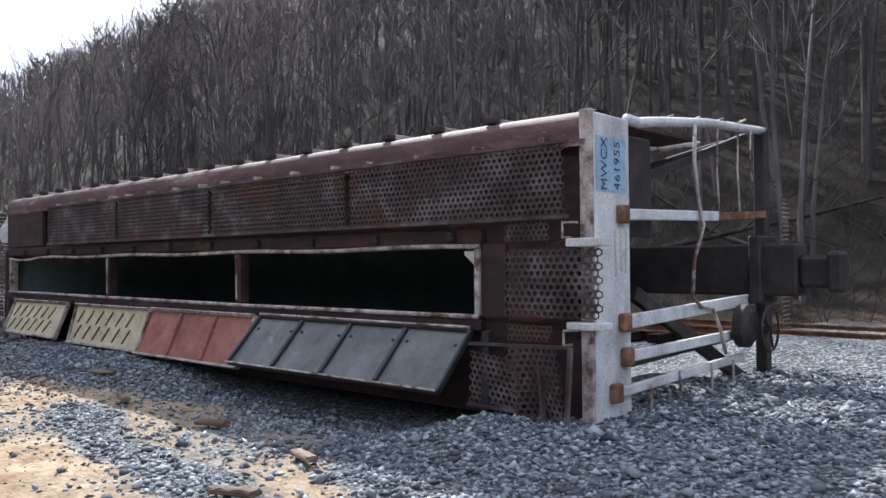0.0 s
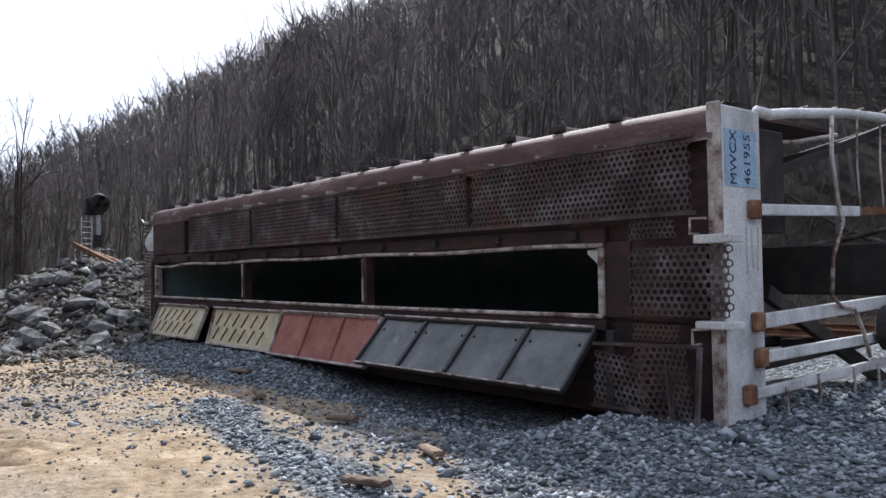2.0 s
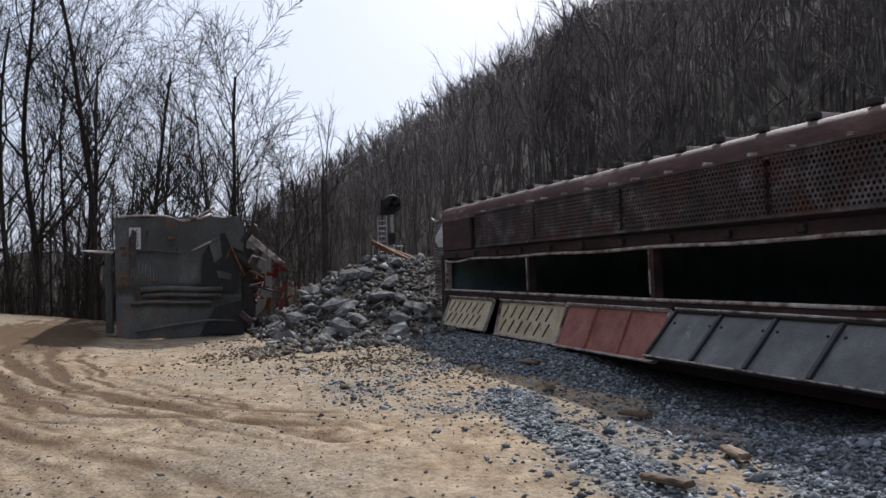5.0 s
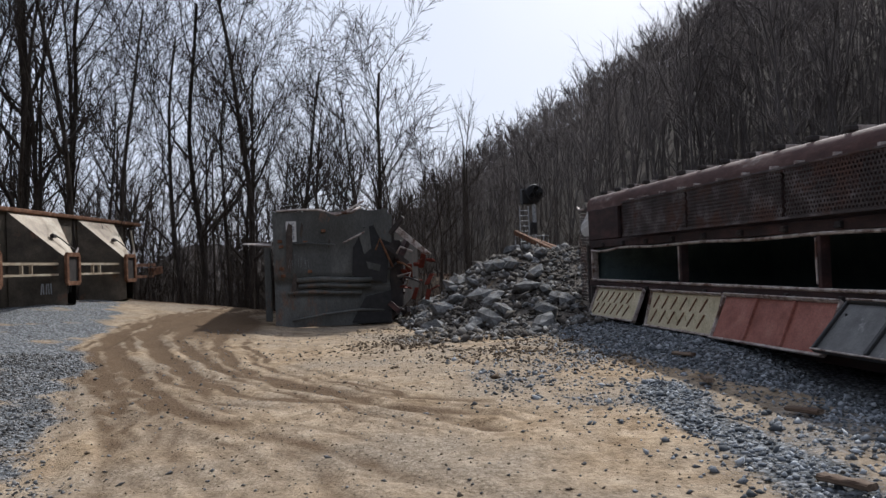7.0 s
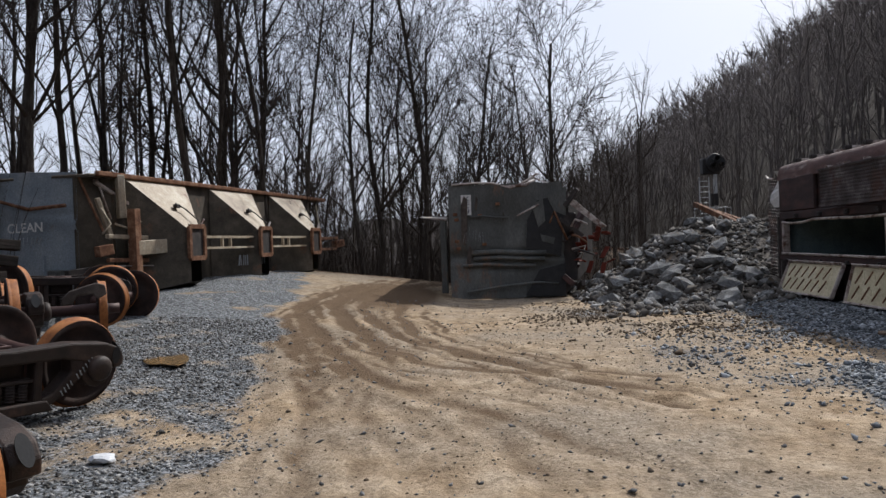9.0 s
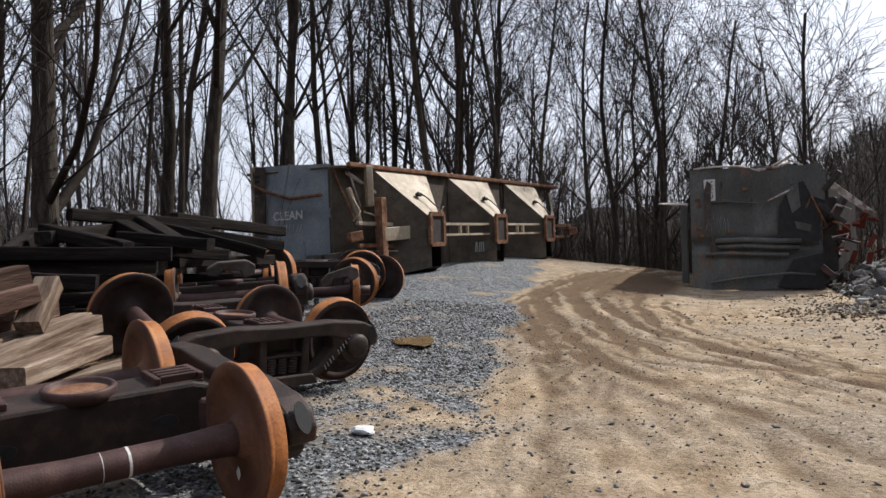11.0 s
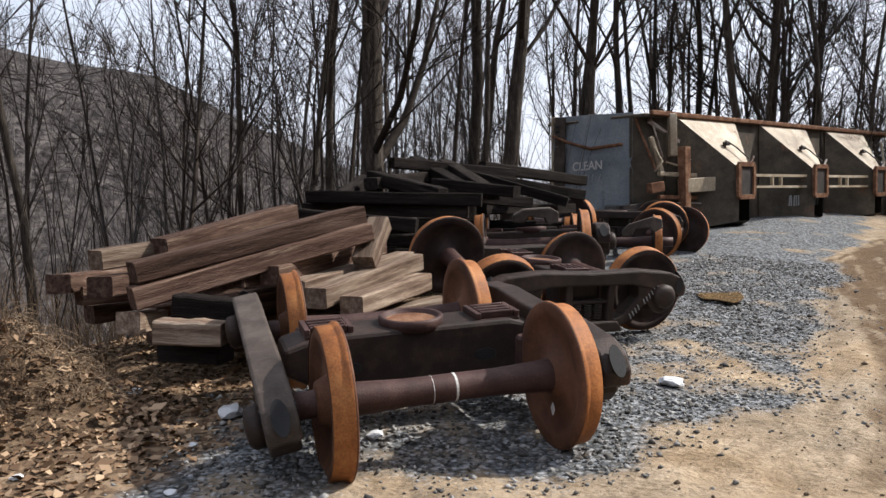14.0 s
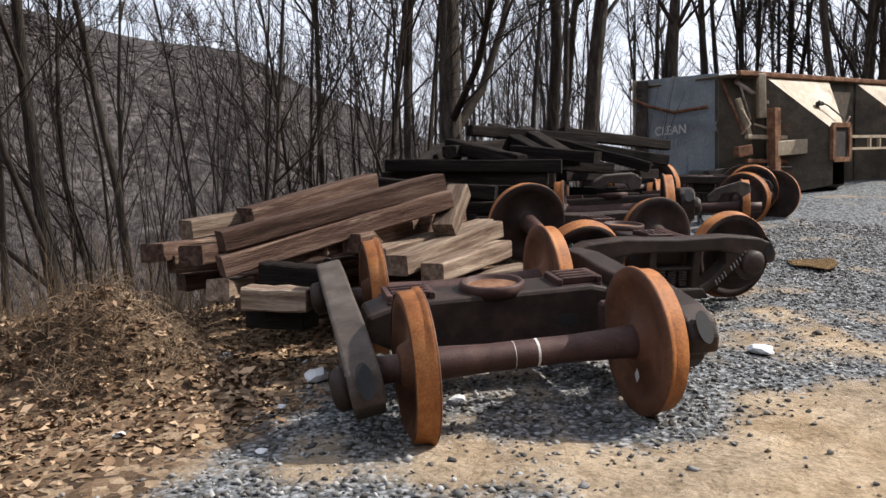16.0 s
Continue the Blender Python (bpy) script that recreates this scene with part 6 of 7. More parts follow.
# ---- timbers ----
def timber(p, q, w, h, material, label, category="railway tie", group="stacked ties", seed=0):
    """A worn square timber from p to q: uneven faces, split ends."""
    p, q = Vector(p), Vector(q)
    e = (q - p).normalized()
    sd = e.cross(Vector((0, 0, 1))).normalized()
    L = (q - p).length
    gg = random.Random(seed)
    s = Shape()
    n = 9
    for i in range(n):
        x = L * i / (n - 1)
        a, b = w / 2 * gg.uniform(0.94, 1.03), h / 2 * gg.uniform(0.94, 1.03)
        c = 0.014
        off = gg.uniform(-0.006, 0.006)
        s.v += [(x, a - c, b + off), (x, a, b - c), (x, a, -b + c), (x, a - c, -b), (x, -a + c, -b), (x, -a, -b + c), (x, -a, b - c), (x, -a + c, b + off)]
    for i in range(n - 1):
        s.f += [(8 * i + k, 8 * i + (k + 1) % 8, 8 * i + 8 + (k + 1) % 8, 8 * i + 8 + k) for k in range(8)]
    s.f += [tuple(range(7, -1, -1)), tuple(range(8 * n - 8, 8 * n))]
    s.f = [f[::-1] for f in s.f]
    ob = solid("railway_tie", s, material, label, category, group)
    ob.matrix_world = basis(p, e, sd, sd.cross(e))
    return ob


TIES = [
    ((-3.23, -7.14, 0.98), (-5.49, -6.62, 1.43), WOOD), ((-3.19, -7.09, 0.76), (-5.46, -6.49, 1.26), WOOD), ((-3.37, -8.06, 1.05), (-5.6, -8.2, 1.22), PALEWOOD), ((-3.95, -7.9, 1.14), (-5.98, -8.33, 1.45), WOOD),
    ((-4.33, -6.66, 0.89), (-6.3, -7.17, 1.04), WOOD), ((-3.28, -7.82, 0.81), (-4.9, -9.2, 0.74), WOOD), ((-3.21, -8.5, 0.81), (-4.6, -9.8, 0.72), WOOD), ((-5.78, -6.62, 1.33), (-5.33, -6.42, 0.94), PALEWOOD),
    ((-4.42, -6.12, 0.70), (-6.3, -6.6, 0.88), PALEWOOD), ((-4.65, -5.90, 0.62), (-6.2, -6.4, 0.68), PALEWOOD), ((-4.5, -6.5, 0.74), (-6.5, -6.92, 0.88), PALEWOOD), ((-3.09, -6.51, 0.55), (-3.41, -6.06, 0.53), PALEWOOD),
    ((-3.42, -6.75, 0.71), (-3.72, -6.28, 0.66), DARKWOOD), ((-3.13, -7.06, 0.56), (-3.6, -7.32, 0.52), PALEWOOD), ((-3.48, -8.65, 0.66), (-5.4, -8.5, 0.66), WOOD), ((-4.06, -6.86, 0.87), (-5.7, -7.6, 0.92), WOOD),
    ((-4.0, -8.3, 0.42), (-6.2, -7.9, 0.46), WOOD), ((-3.6, -6.85, 0.33), (-6.0, -6.5, 0.38), WOOD), ((-3.6, -7.5, 0.36), (-6.1, -7.2, 0.44), WOOD), ((-4.4, -6.3, 0.36), (-6.2, -6.1, 0.44), PALEWOOD), ((-3.7, -8.9, 0.42), (-6.2, -8.8, 0.5), WOOD),
    ((-3.5, -7.3, 0.56), (-5.8, -7.0, 0.66), WOOD), ((-4.2, -7.9, 0.62), (-6.0, -7.4, 0.70), WOOD), ((-4.4, -7.4, 0.18), (-6.3, -7.1, 0.24), WOOD), ((-3.3, -6.75, 0.35), (-3.5, -6.2, 0.35), DARKWOOD), ((-3.9, -7.7, 0.92), (-6.1, -7.6, 1.0), WOOD),
]
for i, (p, q, mt) in enumerate(TIES):
    timber(p, q, 0.24, 0.19, mt, "bleached cut tie block in the stack" if mt is PALEWOOD else "weathered brown railway tie in a loose stack", seed=i)
DARKS = [
    ((-9.33, -9.77, 2.2), (-11.49, -8.84, 2.01)), ((-10.2, -9.5, 2.06), (-12.48, -7.99, 1.61)), ((-7.1, -9.3, 1.65), (-8.44, -7.25, 1.56)), ((-7.2, -9.5, 1.47), (-8.38, -7.45, 1.4)), ((-8.2, -9.15, 1.83), (-10.25, -9.63, 2.0)),
    ((-8.48, -9.4, 1.95), (-8.47, -7.97, 1.65)), ((-10.4, -10.2, 2.28), (-9.58, -8.55, 1.78)), ((-10.5, -9.6, 2.2), (-9.6, -7.9, 1.64)), ((-9.4, -8.9, 1.83), (-9.6, -7.46, 1.67)), ((-10.97, -9.14, 2.14), (-13.21, -8.4, 1.89)),
    ((-10.5, -9.2, 2.02), (-11.3, -7.6, 1.5)), ((-6.5, -9.1, 1.42), (-7.45, -7.57, 1.24)), ((-7.55, -9.29, 1.52), (-8.89, -9.93, 1.92)), ((-8.5, -9.0, 1.73), (-10.6, -7.9, 1.5)), ((-9.0, -9.9, 1.86), (-11.0, -9.2, 1.84)),
]
for i, (p, q) in enumerate(DARKS):
    timber(p, q, 0.24, 0.18, DARKWOOD, "blackened creosote tie in a tangled pile", group="blackened ties", seed=50 + i)
for j in range(26):
    t0 = g.random()
    x, y = -6.8 - 5.0 * t0 + g.uniform(-0.4, 0.4), -8.95 + 0.1 * t0 + g.uniform(-0.4, 0.4)
    z = lz(x, y) + 0.1 + 0.19 * (j % 7) * (0.9 if t0 > 0.15 else 0.6)
    a = g.gauss(2.6, 0.3)
    u = Vector((math.cos(a), math.sin(a), g.uniform(-0.04, 0.04))) * 1.2
    timber(Vector((x, y, z)) - u, Vector((x, y, z)) + u, 0.24, 0.18, DARKWOOD, "blackened creosote tie in a tangled pile", group="blackened ties", seed=90 + j)


# ---- rubble heap, stones and litter ----
def stone_shape(seed, flat=0.7):
    gg = random.Random(seed)
    bm = bmesh.new()
    bmesh.ops.create_icosphere(bm, subdivisions=1, radius=1.0)
    for v in bm.verts:
        v.co *= gg.uniform(0.68, 1.15)
        v.co.z *= flat
    for _ in range(3):
        n = Vector((gg.gauss(0, 1), gg.gauss(0, 1), gg.gauss(0, 1))).normalized()
        for v in bm.verts:
            d = v.co.dot(n) - 0.62
            if d > 0:
                v.co -= n * d
    me = bpy.data.meshes.new("rock")
    bm.to_mesh(me)
    bm.free()
    me.materials.append(ROCK)
    return me


def heap(x, y):
    """Height of the rubble heap over the yard."""
    a = 2.0 * math.exp(-(((x + 22.6) / 3.0) ** 2 + ((y - 7.6) / 2.6) ** 2))
    b = 1.15 * math.exp(-(((x + 22.4) / 3.2) ** 2 + ((y - 4.8) / 1.7) ** 2))
    c = 0.34 * math.exp(-(((x + 18.8) / 1.8) ** 2 + ((y - 4.9) / 1.7) ** 2))
    return a + b + c - 0.12


hs = Shape()
hx, hy = np.linspace(-29, -15.5, 60), np.linspace(0.5, 12, 52)
for yy in hy:
    for xx in hx:
        h = heap(xx, yy)
        hs.v.append((xx, yy, lz(xx, yy) - 0.12 + h + 0.09 * float(wobble(xx, yy, 4.0, 2)) + 0.05 * float(wobble(xx, yy, 9.0, 3))))
hs.f += [(j * 60 + i, j * 60 + i + 1, j * 60 + 61 + i, j * 60 + 60 + i) for j in range(51) for i in range(59)]
CLOD = mat("brown_clods", [(0.06, 0.042, 0.028), (0.12, 0.09, 0.062), (0.21, 0.17, 0.13)], 3, 0.95, 0, 0.3, 40)
RUBBLE = mat("dusty_rubble_fines", [(0.06, 0.052, 0.044), (0.115, 0.10, 0.085), (0.20, 0.185, 0.165)], 5, 0.95, 0, 1.0, 22, (0.20, 0.15, 0.10), 0.62, 1.5, bump_dist=0.05)
solid("rubble_mound", hs, RUBBLE, "heap of grey dirt and broken limestone between cars", "rubble", smooth=True)
rocks = [stone_shape(s, 0.55 + 0.05 * (s % 6)) for s in range(8)]
g = random.Random(21)
k = 0
while k < 290:
    x, y = g.uniform(-25.5, -16.6), g.uniform(2.5, 9.8)
    h = heap(x, y)
    if h < 0.02 and g.random() > 0.15 or (x > -18.8 and y > 6.2):
        continue
    big = (y < 6.4 and g.random() < 0.42)
    r = g.uniform(0.22, 0.46) if big else g.uniform(0.06, 0.2)
    ob = tagged(new("rock", rocks[k % 8]), "angular pale grey limestone block on the rubble" if big else "broken grey stone on the rubble", "rock", "rocks of the heap")
    ob.matrix_world = pose(x, y, lz(x, y) - 0.12 + max(h, 0) + r * 0.25, g.uniform(-30, 30), g.uniform(-30, 30), g.uniform(0, 360)) @ Matrix.Diagonal((r, r * g.uniform(0.6, 1), r * g.uniform(0.6, 1), 1))
    k += 1
ob = tagged(new("rock", rocks[3]), "dark lone stone on the dirt road", "rock", "rocks of the heap")
ob.matrix_world = pose(-9.29, 2.15, 0.09, 0, 0, 40) @ Matrix.Diagonal((0.06, 0.05, 0.06, 1))


def scatter(name, label, category, pts, sizes, material, seed, flat=0.6):
    """Many small angular stones in one mesh."""
    gg = np.random.default_rng(seed)
    base = np.array([(1, 0, 0), (-1, 0, 0), (0, 1, 0), (0, -1, 0), (0, 0, 1), (0, 0, -1)], float)
    tri = np.array([(0, 2, 4), (2, 1, 4), (1, 3, 4), (3, 0, 4), (2, 0, 5), (1, 2, 5), (3, 1, 5), (0, 3, 5)])
    n = len(pts)
    v = base[None] * gg.uniform(0.55, 1.2, (n, 6, 1)) + gg.normal(0, 0.18, (n, 6, 3))
    v *= np.array(sizes)[:, None, None] * np.array([1, 1, flat])
    a = gg.uniform(0, 6.28, n)
    ca, sa = np.cos(a)[:, None], np.sin(a)[:, None]
    til = gg.normal(0, 0.35, n)[:, None]
    w = np.stack([v[..., 0] * ca - v[..., 1] * sa, v[..., 0] * sa + v[..., 1] * ca, v[..., 2] + til * v[..., 0]], -1) + np.array(pts)[:, None, :]
    f = tri[None] + (np.arange(n) * 6)[:, None, None]
    return tagged(new(name, quick_mesh(name, w.reshape(-1, 3), f.reshape(-1, 3), material, False)), label, category, kind="stuff")


# island-wise shade for the ballast
for sm, lo_, mid_, hi_ in ((STONE, (0.06, 0.066, 0.072, 1), (0.15, 0.163, 0.178, 1), (0.38, 0.40, 0.42, 1)), (STONE2, (0.05, 0.046, 0.042, 1), (0.145, 0.14, 0.132, 1), (0.36, 0.355, 0.345, 1))):
    sn, sl = sm.node_tree.nodes, sm.node_tree.links
    geo = sn.new("ShaderNodeNewGeometry")
    rmp = sn.new("ShaderNodeValToRGB")
    rmp.color_ramp.elements[0].color, rmp.color_ramp.elements[1].color = lo_, hi_
    rmp.color_ramp.elements.new(0.55).color = mid_
    sl.new(geo.outputs["Random Per Island"], rmp.inputs[0])
    sl.new(rmp.outputs[0], sn["Principled BSDF"].inputs["Base Color"])


def sow(seed, count, box, keep, size, sink=0.25):
    gg = np.random.default_rng(seed)
    x, y = gg.uniform(box[0], box[1], count), gg.uniform(box[2], box[3], count)
    ok = gg.random(count) < keep(x, y)
    x, y = x[ok], y[ok]
    s = gg.gamma(4, size / 4, len(x)) + size * 0.25
    ix, iy = np.clip(np.searchsorted(GX, x) - 1, 0, len(GX) - 2), np.clip(np.searchsorted(GY, y) - 1, 0, len(GY) - 2)
    fx, fy = (x - GX[ix]) / (GX[ix + 1] - GX[ix]), (y - GY[iy]) / (GY[iy + 1] - GY[iy])
    z = (ZZ[iy, ix] * (1 - fx) + ZZ[iy, ix + 1] * fx) * (1 - fy) + (ZZ[iy + 1, ix] * (1 - fx) + ZZ[iy + 1, ix + 1] * fx) * fy
    return np.stack([x, y, z + s * sink], 1), s


def at_grid(arr):
    def look_up(x, y):
        return arr[np.clip(np.searchsorted(GY, y), 0, len(GY) - 1), np.clip(np.searchsorted(GX, x), 0, len(GX) - 1)]
    return look_up


gv, lv = at_grid(gravel), at_grid(leafy)
p, s = sow(1, 38000, (-14, 1.0, 2.0, 11.5), lambda x, y: gv(x, y) ** 1.5 * np.where((x > -4) | (y < 6.4), 1, 0), 0.022)
scatter("ballast_gravel", "loose blue-grey ballast along the overturned car", "gravel", p, s, STONE, 31)
p, s = sow(2, 50000, (-15, -0.5, -6.6, -1.2), lambda x, y: gv(x, y) ** 1.5 * (1 - lv(x, y)), 0.0135)
scatter("ballast_gravel", "loose grey gravel beside the trucks", "gravel", p, s, STONE2, 32)
p, s = sow(3, 21000, (-20, 1, -3.0, 5.5), lambda x, y: 0.10 + 0.3 * step(0.1, 0.9, wobble(x, y, 0.7, 33)) + 0.6 * gv(x, y), 0.0135)
scatter("road_pebbles", "pebbles scattered over the dirt road", "gravel", p, s, ROCK, 33)
p, s = sow(4, 900, (-6, 2, 3.4, 11), lambda x, y: gv(x, y) * np.where((x > -4) | (y < 6.4), 1, 0), 0.034)
scatter("coarse_ballast", "larger ballast stones heaped at the car's foot", "gravel", p, s, STONE, 34)
p, s = sow(6, 4500, (-17, -3, 4.2, 6.5), lambda x, y: 0.9 * gv(x, y), 0.022)
scatter("coarse_ballast", "shaded stones under the hatch covers", "gravel", p, s, STONE, 35)

# rubble over the heap
BROKEN = mat("mixed_broken_stone", [(0.05, 0.046, 0.042), (0.2, 0.19, 0.18)], 9, 0.9, 0, 0.3, 60)
bn, bl = BROKEN.node_tree.nodes, BROKEN.node_tree.links
bg, br = bn.new("ShaderNodeNewGeometry"), bn.new("ShaderNodeValToRGB")
br.color_ramp.elements[0].color, br.color_ramp.elements[1].color = (0.035, 0.030, 0.026, 1), (0.30, 0.295, 0.285, 1)
br.color_ramp.elements.new(0.6).color = (0.105, 0.094, 0.082, 1)
bl.new(bg.outputs["Random Per Island"], br.inputs[0])
bl.new(br.outputs[0], bn["Principled BSDF"].inputs["Base Color"])
gg = np.random.default_rng(41)
hp, hsz = [], []
while len(hp) < 8000:
    x, y = gg.uniform(-25, -15.8), gg.uniform(2.2, 9.8)
    h = heap(x, y)
    if h < -0.02 and gg.random() > 0.35 or (x > -18.8 and y > 6.3):
        continue
    r = gg.gamma(2.0, 0.022) + 0.018
    hp.append((x, y, lz(x, y) - 0.12 + max(h, 0.12) + 0.07 * float(wobble(x, y, 4.0, 2)) + r * 0.2))
    hsz.append(r)
scatter("rubble", "small broken stone over the rubble heap", "rubble", hp, hsz, BROKEN, 42, 0.7)

p, s = sow(8, 15000, (-22.5, -9.0, -1.2, 5.0), lambda x, y: step(0.0, 1.1, wobble(x, y, 0.8, 4) + 0.5) * step(-9.5, -15.0, x) * step(-22.5, -19.5, x) * step(-0.9 , 2.6, y + 0.9 * wobble(x, y, 0.55, 21)) ** 1.6, 0.024)
scatter("soil_clods", "brown clods and stones spilled in front of the rubble", "rubble", p, s, CLOD, 43, 0.6)
p, s = sow(10, 2600, (-14, 1.5, -3.2, 4.8), lambda x, y: 0.8 + 0 * x, 0.009)
scatter("soil_clods", "dark dirt crumbs on the road", "dirt", p, s, CLOD, 44, 0.7)

# dead leaves on the bank: small curled flakes
gg = np.random.default_rng(9)
p, s = sow(7, 24000, (-7.5, 3.0, -11.5, -5.0), lambda x, y: lv(x, y), 0.024, 0.1)
n = len(p)
a = gg.uniform(0, 6.28, n)
u = np.stack([np.cos(a), np.sin(a), gg.normal(0, 0.35, n)], 1) * s[:, None]
w = np.stack([-np.sin(a), np.cos(a), gg.normal(0, 0.35, n)], 1) * s[:, None] * 0.6
q = np.stack([p - u, p + w + [0, 0, 0.01], p + u, p - w + [0, 0, 0.012]], 1).reshape(-1, 3)
ln, ll = LEAF.node_tree.nodes, LEAF.node_tree.links
lg, lr = ln.new("ShaderNodeNewGeometry"), ln.new("ShaderNodeValToRGB")
lr.color_ramp.elements[0].color, lr.color_ramp.elements[1].color = (0.06, 0.036, 0.022, 1), (0.42, 0.30, 0.195, 1)
lr.color_ramp.elements.new(0.55).color = (0.18, 0.115, 0.07, 1)
ll.new(lg.outputs["Random Per Island"], lr.inputs[0])
ll.new(lr.outputs[0], ln["Principled BSDF"].inputs["Base Color"])
tagged(new("leaf_litter", quick_mesh("leaf_litter", q, np.arange(4 * n).reshape(-1, 4), LEAF, False)), "brown dead leaves strewn over the bank", "leaves", kind="stuff")


def brush(name, label, count, box, height, material, seed, zfun=None, droop=0.3, thick=0.004):
    """Thin dry stems standing or sprawling over an area, as one mesh."""
    gg = random.Random(seed)
    segs = []
    for _ in range(count):
        x, y = gg.uniform(box[0], box[1]), gg.uniform(box[2], box[3])
        z = zfun(x, y) if zfun else lz(x, y)
        if z is None:
            continue
        h = height * gg.uniform(0.4, 1.2)
        d = Vector((gg.gauss(0, droop), gg.gauss(0, droop), 1)).normalized()
        pp, r = Vector((x, y, z - 0.03)), thick * gg.uniform(0.6, 1.5)
        for i in range(4):
            d = (d + Vector((gg.gauss(0, droop * 0.6), gg.gauss(0, droop * 0.6), -droop * 0.35 * i))).normalized()
            qq = pp + d * h / 4
            segs.append((pp, r, qq, r * 0.75, 0))
            pp, r = qq, r * 0.75
    v, f = tubes(segs, 3)
    return tagged(new(name, quick_mesh(name, v, f, material)), label, "brush", kind="stuff")


# mound of roots and straw beside the ties
def mound(x, y):
    return lz(x, y) + 0.66 * math.exp(-(((x + 2.15) / 0.55) ** 2 + ((y + 7.0) / 0.55) ** 2)) + 0.45 * math.exp(-(((x + 1.3) / 1.4) ** 2 + ((y + 7.9) / 0.7) ** 2))


ms = Shape()
mx, my = np.linspace(-4.2, 2.6, 50), np.linspace(-9.6, -5.6, 36)
for yy in my:
    for xx in mx:
        ms.v.append((xx, yy, mound(xx, yy) - 0.05 + 0.025 * float(wobble(xx, yy, 6, 1))))
ms.f += [(j * 50 + i, j * 50 + i + 1, j * 50 + 51 + i, j * 50 + 50 + i) for j in range(35) for i in range(49)]
SOIL = mat("root_matted_soil", [(0.05, 0.033, 0.022), (0.11, 0.075, 0.048), (0.2, 0.145, 0.095)], 6, 0.95, 0, 1.0, 30, bump_dist=0.03)
solid("earth_mound", ms, SOIL, "low mound of soil matted with dry roots", "mound", smooth=True)
brush("dry_brush", "tangle of dry roots and straw on the mound", 900, (-2.75, -1.5, -7.6, -6.4), 0.32, ROOTS, 3, mound, 0.9, 0.005)
gg = np.random.default_rng(77)
n = 2600
xy = np.stack([gg.uniform(-3.2, -0.6, n), gg.uniform(-8.2, -5.9, n)], 1)
p = np.array([(x, y, max(float(mound(x, y)), lz(x, y)) + 0.01) for x, y in xy])
s = gg.gamma(4, 0.006, n) + 0.006
a = gg.uniform(0, 6.28, n)
u = np.stack([np.cos(a), np.sin(a), gg.normal(0, 0.4, n)], 1) * s[:, None]
w = np.stack([-np.sin(a), np.cos(a), gg.normal(0, 0.4, n)], 1) * s[:, None] * 0.6
q = np.stack([p - u, p + w + [0, 0, 0.01], p + u, p - w + [0, 0, 0.012]], 1).reshape(-1, 3)
tagged(new("leaf_litter", quick_mesh("leaf_litter", q, np.arange(4 * n).reshape(-1, 4), LEAF, False)), "brown dead leaves caught on the root mound", "leaves", kind="stuff")
brush("dry_brush", "flattened straw along the bank", 1300, (-3.6, 2.6, -9.2, -7.0), 0.4, STRAW, 4, mound, 0.7, 0.004)
brush("weeds", "tall pale dead weeds along the brink", 2200, (-5, 4.5, -11.5, -8.8), 1.0, STRAW, 5, None, 0.16, 0.004)
brush("saplings", "thin bare saplings on the bank", 800, (-16, 6, -19, -9.8), 3.6, TWIG, 6, None, 0.14, 0.011)
gg = random.Random(5)
p5 = []
for _ in range(700):
    t0 = gg.random()
    x, y = gg.uniform(-48, -27), gg.uniform(-16, 12)
    p5.append((x, y))
segs = []
for x, y in p5:
    if -28.5 < x and -6.5 < y < 4:
        continue
    h = gg.uniform(2.5, 6)
    d = Vector((gg.gauss(0, .1), gg.gauss(0, .1), 1)).normalized()
    pp, r = Vector((x, y, lz(x, y) - 0.2)), gg.uniform(0.012, 0.03)
    for i in range(4):
        d = (d + Vector((gg.gauss(0, .12), gg.gauss(0, .12), 0))).normalized()
        qq = pp + d * h / 4
        segs.append((pp, r, qq, r * 0.7, 0))
        for _ in range(3):
            e = (d + Vector((gg.gauss(0, .6), gg.gauss(0, .6), 0.2))).normalized()
            segs.append((qq, r * 0.5, qq + e * h * 0.22, r * 0.25, 0))
        pp, r = qq, r * 0.7
tagged(new("saplings", quick_mesh("saplings", *tubes(segs, 3), TWIG)), "thicket of thin bare saplings behind the road's end", "brush", kind="stuff")

# puddle and litter
s = Shape()
n = 26
pts = [(0.75 * (1 + 0.18 * math.sin(3 * a) + 0.1 * math.sin(7 * a)) * math.cos(a), 0.36 * (1 + 0.15 * math.cos(2 * a)) * math.sin(a)) for a in [6.2832 * i / n for i in range(n)]]
s.prism(pts, 0, 0.012)
pud = solid("puddle", s, WATER, "shallow ochre mud puddle on the gravel", "puddle")
pud.matrix_world = pose(-10.9, -4.88, lz(-10.9, -4.88) + 0.016, 0, 0, 25)


def crumpled(name, label, x, y, size, seed, material=PLASTIC, dz=0.0):
    gg = random.Random(seed)
    bm = bmesh.new()
    bmesh.ops.create_icosphere(bm, subdivisions=2, radius=1.0)
    for v in bm.verts:
        v.co *= gg.uniform(0.7, 1.15)
        v.co.z *= 0.45
    me = bpy.data.meshes.new(name)
    bm.to_mesh(me)
    bm.free()
    me.materials.append(material)
    ob = tagged(new(name, me), label, "litter", "litter")
    ob.matrix_world = pose(x, y, lz(x, y) + size * 0.35 + dz, 0, 0, seed * 50) @ Matrix.Diagonal((size * 1.3, size, size, 1))
    return ob


crumpled("crumpled_bag", "crumpled white plastic sheet on the ground", -3.15, -5.65, 0.11, 1)
crumpled("crumpled_bag", "torn white plastic scrap beside the gravel", -6.0, -3.45, 0.09, 2)
crumpled("crumpled_bag", "clear plastic scrap by the mound", -3.05, -6.95, 0.08, 3)
